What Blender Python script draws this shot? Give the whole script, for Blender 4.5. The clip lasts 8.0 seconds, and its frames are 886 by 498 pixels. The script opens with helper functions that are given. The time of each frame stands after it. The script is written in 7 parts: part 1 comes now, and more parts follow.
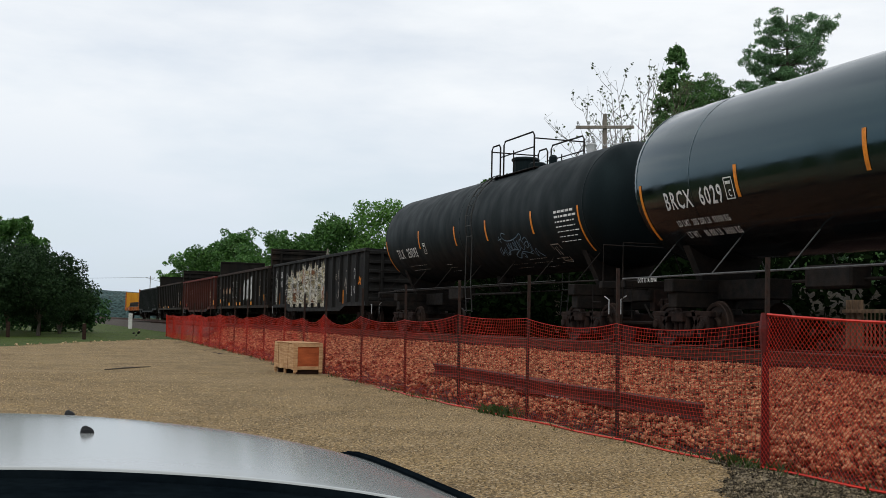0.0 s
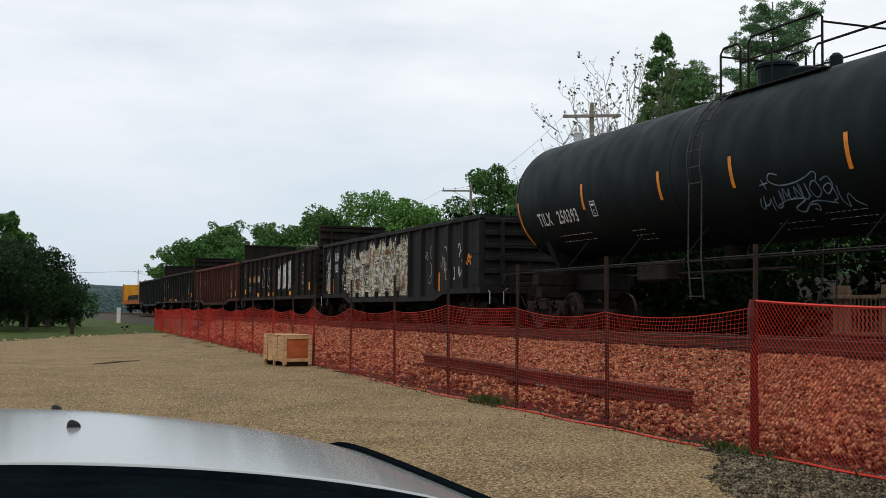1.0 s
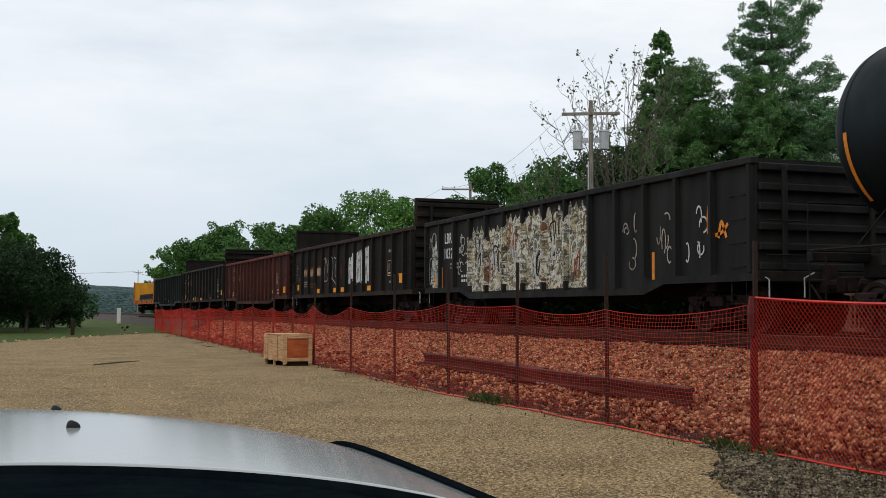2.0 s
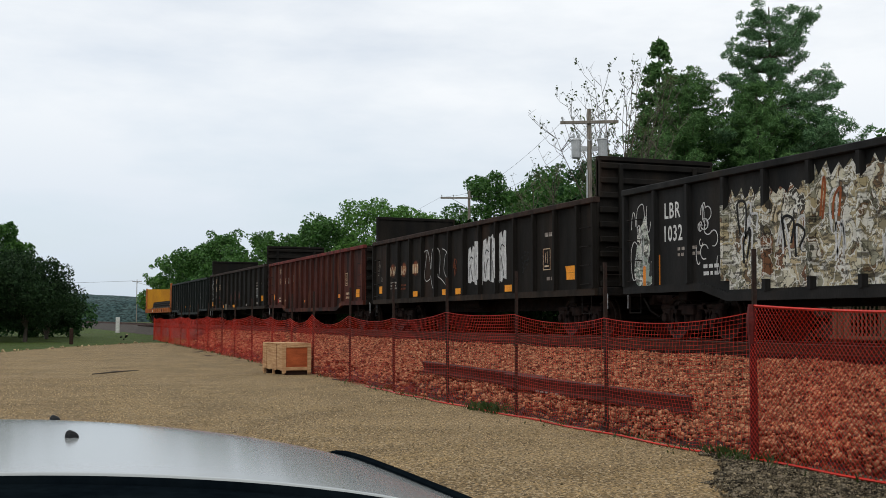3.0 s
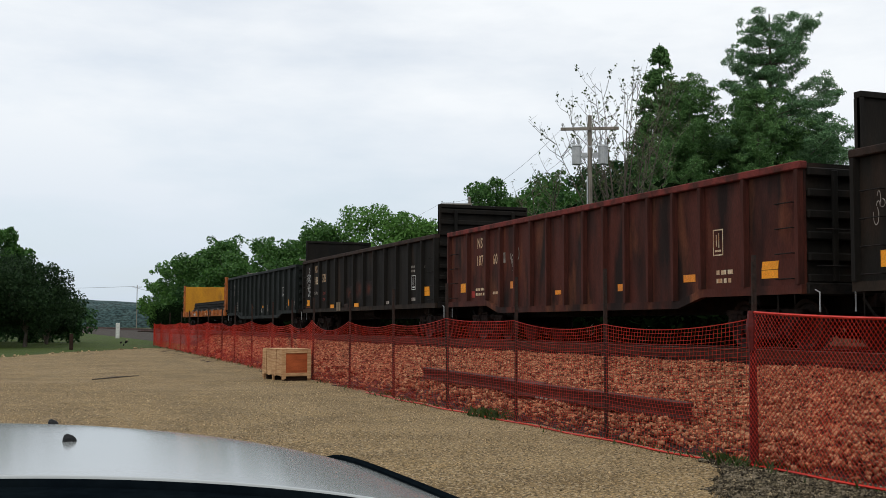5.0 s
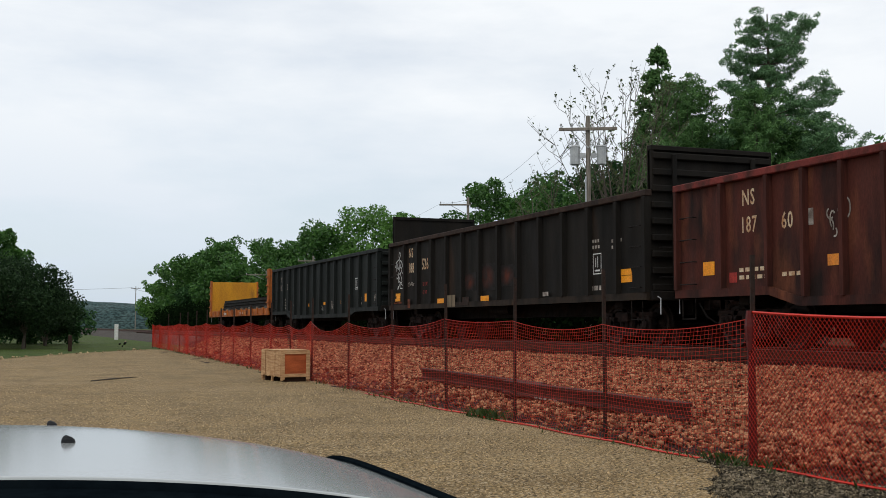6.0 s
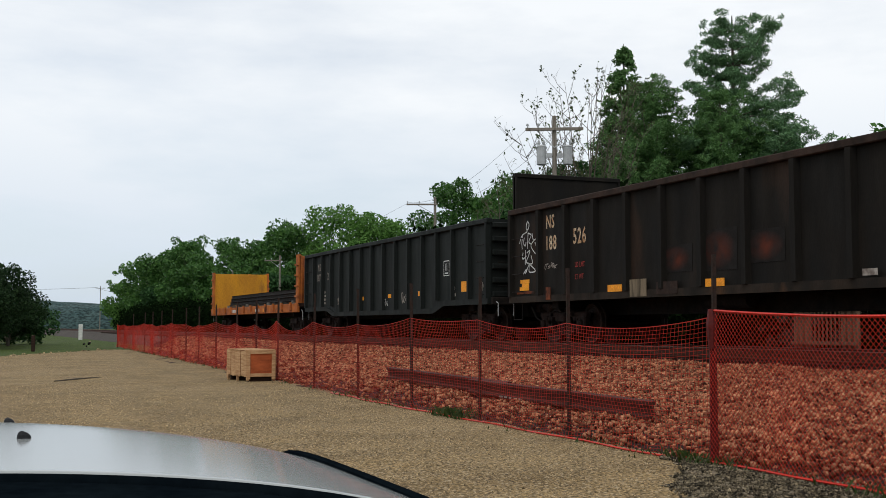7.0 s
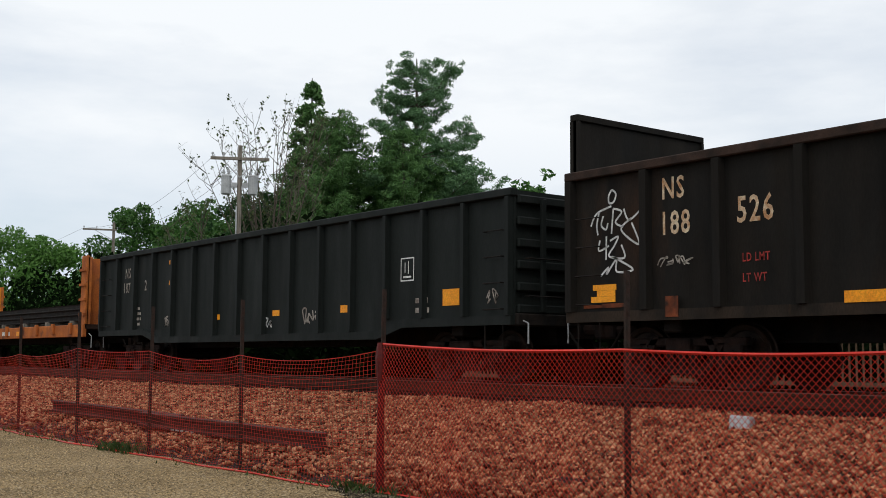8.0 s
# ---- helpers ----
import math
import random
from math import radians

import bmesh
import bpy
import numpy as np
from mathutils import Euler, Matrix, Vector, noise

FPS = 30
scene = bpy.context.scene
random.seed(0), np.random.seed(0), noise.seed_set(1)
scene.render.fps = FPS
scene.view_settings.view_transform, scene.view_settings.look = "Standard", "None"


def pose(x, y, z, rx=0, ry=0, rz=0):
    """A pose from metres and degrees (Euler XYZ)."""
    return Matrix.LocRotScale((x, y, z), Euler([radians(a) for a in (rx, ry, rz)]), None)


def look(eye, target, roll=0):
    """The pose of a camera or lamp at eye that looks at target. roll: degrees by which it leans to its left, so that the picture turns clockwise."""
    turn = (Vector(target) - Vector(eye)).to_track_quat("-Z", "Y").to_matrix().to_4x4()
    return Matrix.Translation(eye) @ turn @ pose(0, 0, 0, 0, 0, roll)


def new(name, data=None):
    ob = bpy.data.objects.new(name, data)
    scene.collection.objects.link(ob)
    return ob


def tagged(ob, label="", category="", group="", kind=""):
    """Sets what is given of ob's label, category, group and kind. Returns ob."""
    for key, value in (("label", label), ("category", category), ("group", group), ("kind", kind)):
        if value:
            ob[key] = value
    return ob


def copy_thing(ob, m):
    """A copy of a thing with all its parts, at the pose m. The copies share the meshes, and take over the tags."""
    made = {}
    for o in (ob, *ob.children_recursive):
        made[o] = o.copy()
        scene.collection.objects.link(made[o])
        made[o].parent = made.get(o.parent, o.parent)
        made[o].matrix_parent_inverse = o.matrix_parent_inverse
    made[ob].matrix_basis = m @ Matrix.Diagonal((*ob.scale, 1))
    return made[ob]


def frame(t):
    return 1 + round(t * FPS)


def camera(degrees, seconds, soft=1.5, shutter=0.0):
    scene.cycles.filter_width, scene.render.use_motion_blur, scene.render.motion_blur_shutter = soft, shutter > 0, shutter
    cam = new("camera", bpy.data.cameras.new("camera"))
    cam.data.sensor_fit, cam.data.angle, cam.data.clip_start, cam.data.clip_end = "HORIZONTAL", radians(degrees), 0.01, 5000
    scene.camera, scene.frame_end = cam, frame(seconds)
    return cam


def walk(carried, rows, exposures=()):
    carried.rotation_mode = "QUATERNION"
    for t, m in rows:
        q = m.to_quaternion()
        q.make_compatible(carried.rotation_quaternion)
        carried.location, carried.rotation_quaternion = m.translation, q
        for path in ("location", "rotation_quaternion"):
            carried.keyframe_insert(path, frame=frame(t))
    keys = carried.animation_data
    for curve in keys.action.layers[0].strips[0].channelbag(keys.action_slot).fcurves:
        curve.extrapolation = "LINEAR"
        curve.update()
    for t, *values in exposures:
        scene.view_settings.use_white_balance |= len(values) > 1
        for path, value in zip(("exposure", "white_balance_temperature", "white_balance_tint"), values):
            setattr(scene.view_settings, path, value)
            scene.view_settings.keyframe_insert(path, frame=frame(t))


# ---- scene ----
cam = camera(42.0, 8.0, soft=0.6)
PATH = [
    (0.0, pose(-0.013, -0.014, 1.205, 93.61, -1.22, -20.06)),
    (0.5, pose(-0.005, 0.018, 1.201, 93.61, -0.74, -20.49)),
    (1.0, pose(-0.006, 0.000, 1.202, 93.15, -0.56, -20.60)),
    (1.5, pose(-0.004, -0.001, 1.201, 93.01, -0.31, -20.53)),
    (3.0, pose(-0.003, -0.001, 1.202, 93.51, -0.12, -20.64)),
    (3.5, pose(0.000, 0.000, 1.200, 93.64, 0.00, -20.56)),
    (4.0, pose(-0.001, -0.007, 1.200, 93.65, -0.12, -20.69)),
    (4.5, pose(-0.000, -0.003, 1.199, 93.75, -0.27, -20.64)),
    (6.0, pose(0.001, -0.005, 1.198, 93.85, -0.11, -20.69)),
    (6.5, pose(0.001, -0.010, 1.199, 93.75, -0.14, -20.99)),
    (7.0, pose(0.015, -0.039, 1.189, 93.84, -0.04, -22.31)),
    (7.1, pose(0.020, -0.050, 1.190, 93.96, 0.08, -23.54)),
    (7.2, pose(0.024, -0.061, 1.190, 94.50, 0.49, -24.68)),
    (7.3, pose(0.029, -0.071, 1.191, 94.65, 0.16, -25.66)),
    (7.4, pose(0.034, -0.082, 1.192, 94.81, 0.10, -27.64)),
    (7.5, pose(0.039, -0.092, 1.193, 95.17, -0.17, -30.64)),
    (7.6, pose(0.044, -0.103, 1.194, 95.20, -0.15, -32.58)),
    (7.7, pose(0.049, -0.114, 1.194, 95.12, -0.16, -33.76)),
    (7.8, pose(0.054, -0.124, 1.195, 95.04, -0.26, -35.73)),
    (7.9, pose(0.059, -0.135, 1.196, 95.24, -0.27, -36.59)),
    (8.0, pose(0.064, -0.145, 1.197, 95.46, -0.43, -37.91)),
]
walk(cam, PATH)

# ---- world, sun, exposure ----
world = bpy.data.worlds.new("overcast_sky")
scene.world = world
world.use_nodes = True
wn, wl = world.node_tree.nodes, world.node_tree.links
wn.clear()
w_out = wn.new("ShaderNodeOutputWorld")
w_bg = wn.new("ShaderNodeBackground")
w_sky = wn.new("ShaderNodeTexSky")
w_sky.sky_type = "NISHITA"
w_sky.sun_disc = False
w_sky.sun_elevation = radians(48)
w_sky.sun_rotation = radians(150)
w_sky.air_density = 1.0
w_sky.dust_density = 1.0
w_gain = wn.new("ShaderNodeVectorMath")
w_gain.operation = "SCALE"
w_gain.inputs["Scale"].default_value = 0.12
wl.new(w_sky.outputs[0], w_gain.inputs[0])
w_co = wn.new("ShaderNodeTexCoord")
w_map = wn.new("ShaderNodeMapping")
w_map.inputs["Scale"].default_value = (1.0, 1.0, 3.6)
wl.new(w_co.outputs["Generated"], w_map.inputs[0])
w_noise = wn.new("ShaderNodeTexNoise")
w_noise.inputs["Scale"].default_value = 3.2
w_noise.inputs["Detail"].default_value = 7
w_noise.inputs["Roughness"].default_value = 0.55
wl.new(w_map.outputs[0], w_noise.inputs[0])
w_cov = wn.new("ShaderNodeMapRange")
w_cov.inputs[1].default_value, w_cov.inputs[2].default_value = 0.30, 0.60
w_cov.inputs[3].default_value, w_cov.inputs[4].default_value = 0.64, 1.0
wl.new(w_noise.outputs[0], w_cov.inputs[0])
w_cloud = wn.new("ShaderNodeMix")
w_cloud.data_type = "RGBA"
w_cloud.inputs[7].default_value = (0.93, 0.965, 1.0, 1)
w_sep = wn.new("ShaderNodeSeparateXYZ")
wl.new(w_co.outputs["Generated"], w_sep.inputs[0])
w_low = wn.new("ShaderNodeMapRange")
w_low.inputs[1].default_value, w_low.inputs[2].default_value = 0.0, 0.20
wl.new(w_sep.outputs["Z"], w_low.inputs[0])
w_haze = wn.new("ShaderNodeMix")
w_haze.data_type = "RGBA"
w_haze.inputs[6].default_value = (0.60, 0.70, 0.82, 1)
w_haze.inputs[7].default_value = (0.93, 0.965, 1.0, 1)
wl.new(w_low.outputs[0], w_haze.inputs[0])
wl.new(w_haze.outputs[2], w_cloud.inputs[7])
wl.new(w_cov.outputs[0], w_cloud.inputs[0])
wl.new(w_gain.outputs[0], w_cloud.inputs[6])
wl.new(w_cloud.outputs[2], w_bg.inputs[0])
w_bg.inputs[1].default_value = 1.0
wl.new(w_bg.outputs[0], w_out.inputs[0])

sun_data = bpy.data.lights.new("sun", "SUN")
sun_data.energy = 0.7
sun_data.angle = radians(16)
sun_data.color = (1.0, 0.96, 0.88)
sun = new("sun", sun_data)
sun.matrix_world = look((-30, -30, 60), (0, 10, 0))

# ---- materials ----


def material(name, base, rough=0.7, metal=0.0, second=None, amount=0.5, scale=6.0, stretch=(1, 1, 1), fine=40.0, fine_amount=0.15,
             bump=0.2, bump_scale=None, bump_dist=0.01, contrast=(0.35, 0.65), third=None, third_scale=1.5, third_range=(0.55, 0.7), spec=0.2,
             vary=0.0):
    """Paint or matter with a second colour in patches, a third in larger stains, a fine grain and a fine relief."""
    m = bpy.data.materials.new(name)
    m.use_nodes = True
    n, l = m.node_tree.nodes, m.node_tree.links
    b = n["Principled BSDF"]
    b.inputs["Roughness"].default_value = rough
    b.inputs["Metallic"].default_value = metal
    b.inputs["Specular IOR Level"].default_value = spec
    co = n.new("ShaderNodeTexCoord")
    mp = n.new("ShaderNodeMapping")
    mp.inputs["Scale"].default_value = stretch
    l.new(co.outputs["Object"], mp.inputs[0])

    def noisy(s, detail=5):
        t = n.new("ShaderNodeTexNoise")
        t.inputs["Scale"].default_value = s
        t.inputs["Detail"].default_value = detail
        l.new(mp.outputs[0], t.inputs[0])
        return t

    def ranged(src, lo, hi, a=0.0, c=1.0):
        r = n.new("ShaderNodeMapRange")
        for i, v in enumerate((lo, hi, a, c)):
            r.inputs[i + 1].default_value = v
        l.new(src, r.inputs[0])
        return r.outputs[0]

    def mixed(fac, a, c, kind="MIX"):
        x = n.new("ShaderNodeMix")
        x.data_type, x.blend_type = "RGBA", kind
        for i, v in ((0, fac), (6, a), (7, c)):
            if isinstance(v, (tuple, list)):
                x.inputs[i].default_value = (*v[:3], 1)
            elif isinstance(v, (int, float)):
                x.inputs[i].default_value = v
            else:
                l.new(v, x.inputs[i])
        return x.outputs[2]

    colour = base
    if second:
        colour = mixed(ranged(noisy(scale).outputs[0], contrast[0], contrast[1], 0, amount * 2 if amount < 0.5 else 1), base, second)
    if third:
        colour = mixed(ranged(noisy(third_scale, 6).outputs[0], *third_range), colour, third)
    grain = noisy(fine, 3)
    g = ranged(grain.outputs[0], 0.36, 0.64, 1 - fine_amount, 1 + fine_amount)
    colour = mixed(1.0, colour, g, "MULTIPLY")
    if vary:
        info = n.new("ShaderNodeNewGeometry")
        colour = mixed(1.0, colour, ranged(info.outputs["Random Per Island"], 0, 1, 1 - vary, 1 + vary), "MULTIPLY")
    l.new(colour, b.inputs["Base Color"])
    l.new(ranged(noisy(scale * 1.7).outputs[0], 0.3, 0.7, max(rough - 0.1, 0.02), min(rough + 0.1, 1)), b.inputs["Roughness"])
    if bump:
        bp = n.new("ShaderNodeBump")
        bp.inputs["Strength"].default_value = bump
        bp.inputs["Distance"].default_value = bump_dist
        l.new(noisy(bump_scale or fine, 6).outputs[0], bp.inputs["Height"])
        l.new(bp.outputs[0], b.inputs["Normal"])
    return m


def leaf_material(name, low, high, gloss=0.3):
    """Leaves that differ one from another and let some light through."""
    m = bpy.data.materials.new(name)
    m.use_nodes = True
    n, l = m.node_tree.nodes, m.node_tree.links
    b = n["Principled BSDF"]
    b.inputs["Roughness"].default_value = 0.6
    b.inputs["Specular IOR Level"].default_value = gloss
    geo = n.new("ShaderNodeNewGeometry")
    x = n.new("ShaderNodeMix")
    x.data_type = "RGBA"
    x.inputs[6].default_value = (*low, 1)
    x.inputs[7].default_value = (*high, 1)
    l.new(geo.outputs["Random Per Island"], x.inputs[0])
    l.new(x.outputs[2], b.inputs["Base Color"])
    tr = n.new("ShaderNodeBsdfTranslucent")
    l.new(x.outputs[2], tr.inputs[0])
    mx = n.new("ShaderNodeMixShader")
    mx.inputs[0].default_value = 0.25
    l.new(b.outputs[0], mx.inputs[1])
    l.new(tr.outputs[0], mx.inputs[2])
    l.new(mx.outputs[0], n["Material Output"].inputs[0])
    return m


M = {}
M["gravel"] = material("gravel_lot", (0.246, 0.166, 0.074), 0.95, second=(0.168, 0.111, 0.048), amount=1, scale=0.9, contrast=(0.4, 0.62), fine=34, fine_amount=0.55,
                       bump=0.7, bump_scale=45, bump_dist=0.012, third=(0.268, 0.188, 0.094), third_scale=0.25, third_range=(0.5, 0.75))
M["pebble"] = material("pebbles", (0.34, 0.25, 0.14), 0.95, vary=0.7, fine_amount=0.2)
M["dark_gravel"] = material("dark_gravel", (0.060, 0.048, 0.030), 0.95, vary=0.7, second=(0.15, 0.12, 0.075), amount=1, scale=14, fine=60, fine_amount=0.5, bump=1.0, bump_dist=0.03)
M["grass"] = material("grass", (0.038, 0.066, 0.008), 0.9, second=(0.058, 0.080, 0.012), amount=1, scale=0.5, fine=30, fine_amount=0.5, bump=0.8, bump_scale=25, bump_dist=0.05,
                      third=(0.055, 0.062, 0.022), third_scale=0.08, third_range=(0.55, 0.75))
# dirt tone at the foot; higher up it paints the shade between stones
M["ballast"] = material("ballast_bed_gap_shade", (0.036, 0.012, 0.007), 0.95, second=(0.016, 0.006, 0.004), amount=1, scale=18, fine=60, fine_amount=0.5, bump=1.0, bump_scale=22, bump_dist=0.06)
M["stone"] = material("quartzite_stone", (0.34, 0.132, 0.066), 0.9, second=(0.11, 0.032, 0.016), amount=1, scale=7.5, contrast=(0.42, 0.58), fine=80, fine_amount=0.3, bump=0.3, vary=0.8)
M["tie"] = material("tie_wood", (0.020, 0.011, 0.008), 0.9, second=(0.04, 0.021, 0.014), amount=1, scale=4, stretch=(0.3, 6, 6), bump=0.6)
M["rail"] = material("rail_steel", (0.042, 0.016, 0.010), 0.7, 0.2, second=(0.085, 0.036, 0.02), amount=1, scale=9)
M["far_ballast"] = material("far_ballast", (0.075, 0.060, 0.050), 0.95, second=(0.042, 0.036, 0.029), amount=1, scale=2, fine=20, fine_amount=0.4)
M["cowl_black"] = material("cowl_black", (0.003, 0.005, 0.007), 1.0, second=(0.005, 0.008, 0.010), amount=1, scale=9, spec=0.0)
M["rail_head"] = material("rail_head_steel", (0.20, 0.15, 0.12), 0.5, 0.6, fine_amount=0.05)
M["rust_beam"] = material("rusty_beam", (0.045, 0.014, 0.010), 0.8, 0.2, second=(0.08, 0.024, 0.016), amount=1, scale=5, stretch=(1, 0.3, 1))
M["net"] = material("orange_net_plastic", (0.50, 0.030, 0.015), 0.5, second=(0.36, 0.020, 0.010), amount=1, scale=1.2, fine_amount=0.1, bump=0)
M["net_bright"] = material("red_net_plastic", (0.62, 0.030, 0.014), 0.4, second=(0.45, 0.022, 0.011), amount=1, scale=1.2, fine_amount=0.1, bump=0)
M["post"] = material("post_steel", (0.025, 0.022, 0.019), 0.7, 0.3, second=(0.05, 0.025, 0.018), amount=1, scale=7)
M["post_red"] = material("post_wrap", (0.11, 0.012, 0.010), 0.6, second=(0.07, 0.009, 0.008), amount=1, scale=16)
M["pine_wood"] = material("crate_pine", (0.56, 0.35, 0.18), 0.85, second=(0.36, 0.19, 0.09), amount=1, scale=3, stretch=(1, 1, 8), fine=30)
M["ply"] = material("crate_plywood", (0.44, 0.105, 0.032), 0.75, second=(0.27, 0.06, 0.020), amount=1, scale=2.5, stretch=(1, 1, 5), fine=30)
M["tank_black"] = material("tank_paint_dull", (0.0022, 0.0036, 0.0042), 0.62, second=(0.0038, 0.0058, 0.0066), amount=1, scale=1.3, stretch=(1, 1, 0.35), fine_amount=0.25, bump=0.05,
                           third=(0.0075, 0.0092, 0.0095), third_scale=0.7, third_range=(0.58, 0.8), spec=0.2)
M["tank_gloss"] = material("tank_paint_glossy", (0.0024, 0.0034, 0.0040), 0.15, second=(0.0036, 0.0046, 0.0052), amount=1, scale=0.8, fine_amount=0.1, bump=0.02, bump_scale=2)
M["ladder_steel"] = material("ladder_steel", (0.06, 0.062, 0.06), 0.6, 0.3, second=(0.03, 0.029, 0.027), amount=1, scale=8)
M["steel_dark"] = material("running_gear", (0.008, 0.0075, 0.007), 0.8, 0.1, second=(0.018, 0.013, 0.010), amount=1, scale=5)
M["truck_rust"] = material("truck_casting", (0.012, 0.008, 0.007), 0.85, 0.1, second=(0.027, 0.014, 0.010), amount=1, scale=6)
M["wheel"] = material("wheel_steel", (0.02, 0.014, 0.012), 0.6, 0.4, second=(0.04, 0.024, 0.017), amount=1, scale=5)
M["gon_black"] = material("gondola_black", (0.007, 0.0075, 0.0075), 0.75, second=(0.017, 0.016, 0.0145), amount=1, scale=1.8, stretch=(1, 1, 0.25), bump=0.15,
                          third=(0.024, 0.018, 0.013), third_scale=1.1, third_range=(0.57, 0.75), spec=0.2)
M["gon_blue"] = material("gondola_blue_black", (0.0064, 0.0090, 0.0080), 0.7, second=(0.0105, 0.0138, 0.0122), amount=1, scale=1.6, stretch=(1, 1, 0.25), bump=0.15,
                         third=(0.018, 0.019, 0.018), third_scale=1.0, third_range=(0.6, 0.8), spec=0.2)
M["gon_brown"] = material("gondola_dark_brown", (0.0054, 0.0049, 0.0040), 0.85, second=(0.0140, 0.0110, 0.0080), amount=1, scale=1.8, stretch=(1, 1, 0.3), bump=0.2,
                          third=(0.036, 0.0185, 0.0105), third_scale=0.9, third_range=(0.54, 0.76), spec=0.2)
M["gon_rust"] = material("gondola_rusty_brown", (0.0062, 0.0056, 0.0046), 0.85, second=(0.0125, 0.0098, 0.0070), amount=1, scale=1.8, stretch=(1, 1, 0.3), bump=0.2,
                         third=(0.044, 0.021, 0.011), third_scale=0.9, third_range=(0.58, 0.80), spec=0.2)
M["gon_red"] = material("gondola_oxide_red", (0.072, 0.0180, 0.0115), 0.8, second=(0.014, 0.0065, 0.0050), amount=1, scale=1.5, stretch=(1, 1, 0.30), contrast=(0.42, 0.60), bump=0.2,
                        third=(0.17, 0.056, 0.026), third_scale=1.3, third_range=(0.54, 0.72), spec=0.2)
M["rust_edge"] = material("rusty_top_edge", (0.045, 0.026, 0.019), 0.85, second=(0.02, 0.013, 0.010), amount=1, scale=4)
M["red_edge"] = material("oxide_top_edge", (0.19, 0.036, 0.030), 0.85, second=(0.06, 0.019, 0.015), amount=1, scale=4)
M["yellow_car"] = material("flat_car_yellow", (0.60, 0.27, 0.02), 0.7, second=(0.46, 0.19, 0.02), amount=1, scale=1.6, stretch=(1, 1, 0.3),
                           third=(0.20, 0.08, 0.03), third_scale=1.3, third_range=(0.6, 0.72))
M["orange_car"] = material("flat_car_orange_rust", (0.48, 0.14, 0.025), 0.75, second=(0.30, 0.085, 0.025), amount=1, scale=2.5, third=(0.12, 0.05, 0.03), third_scale=2, third_range=(0.58, 0.7))
M["reflector"] = material("reflector_yellow", (0.92, 0.36, 0.02), 0.5, second=(0.80, 0.28, 0.015), amount=1, scale=5, bump=0)
M["stripe"] = material("reflector_orange", (0.80, 0.26, 0.02), 0.4, second=(0.60, 0.20, 0.03), amount=1, scale=5, bump=0)
M["white"] = material("stencil_white", (0.74, 0.74, 0.72), 0.6, second=(0.52, 0.52, 0.50), amount=1, scale=9, bump=0)
M["faded"] = material("stencil_faded", (0.42, 0.38, 0.33), 0.7, second=(0.16, 0.13, 0.11), amount=1, scale=7, bump=0)
M["cream"] = material("stencil_cream", (0.64, 0.54, 0.38), 0.7, second=(0.40, 0.20, 0.09), amount=1, scale=9, bump=0)
M["red_mark"] = material("stencil_red", (0.40, 0.045, 0.035), 0.7, second=(0.22, 0.03, 0.025), amount=1, scale=9, bump=0)
M["orange_mark"] = material("old_orange_field", (0.20, 0.050, 0.018), 0.8, second=(0.03, 0.014, 0.009), amount=1, scale=5)
M["spray_white"] = material("spray_paint_white", (0.66, 0.66, 0.64), 0.6, second=(0.42, 0.42, 0.41), amount=1, scale=8, bump=0)
M["spray_blue"] = material("spray_paint_grey_blue", (0.20, 0.29, 0.36), 0.6, second=(0.08, 0.14, 0.20), amount=1, scale=6, bump=0)
M["spray_rust"] = material("spray_paint_rust", (0.34, 0.10, 0.03), 0.7, second=(0.2, 0.06, 0.025), amount=1, scale=7, bump=0)
M["grey_steel"] = material("grey_steel", (0.12, 0.125, 0.125), 0.6, 0.2, second=(0.08, 0.08, 0.08), amount=1, scale=6)
M["silver"] = material("car_paint_silver", (0.33, 0.345, 0.335), 0.14, 0.10, second=(0.35, 0.365, 0.355), amount=1, scale=0.8, fine=300, fine_amount=0.04, bump=0)
M["black_plastic"] = material("black_plastic", (0.013, 0.014, 0.015), 0.55, second=(0.02, 0.02, 0.021), amount=1, scale=8, fine=120)
M["tyre"] = material("tyre_rubber", (0.02, 0.02, 0.02), 0.85)
M["pole_wood"] = material("pole_wood", (0.27, 0.24, 0.20), 0.9, second=(0.15, 0.13, 0.105), amount=1, scale=5, stretch=(4, 4, 0.3), bump=0.4)
M["galv"] = material("galvanised_grey", (0.46, 0.47, 0.47), 0.5, 0.3, second=(0.36, 0.37, 0.37), amount=1, scale=4)
M["bark"] = material("bark", (0.085, 0.07, 0.055), 0.95, second=(0.14, 0.12, 0.095), amount=1, scale=8, stretch=(3, 3, 0.5), bump=0.6)
M["white_post"] = material("white_painted_post", (0.72, 0.72, 0.68), 0.7, second=(0.55, 0.55, 0.5), amount=1, scale=6)
# distant woods, the haze before them mixed into the blue-green
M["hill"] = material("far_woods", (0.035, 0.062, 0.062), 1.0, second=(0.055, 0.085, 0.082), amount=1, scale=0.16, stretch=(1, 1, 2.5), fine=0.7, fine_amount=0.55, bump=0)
M["leaf_dark"] = leaf_material("leaf_dark", (0.016, 0.050, 0.016), (0.050, 0.115, 0.036), 0.12)
M["leaf_plum"] = leaf_material("leaf_plum", (0.011, 0.028, 0.011), (0.036, 0.068, 0.026), 0.08)
M["leaf_mid"] = leaf_material("leaf_mid", (0.030, 0.095, 0.018), (0.080, 0.180, 0.036))
M["leaf_fresh"] = leaf_material("leaf_fresh", (0.062, 0.160, 0.026), (0.120, 0.250, 0.048))
M["leaf_juniper"] = leaf_material("juniper_foliage", (0.048, 0.125, 0.034), (0.135, 0.260, 0.076))
M["leaf_pine"] = leaf_material("needles", (0.060, 0.140, 0.062), (0.165, 0.300, 0.130))
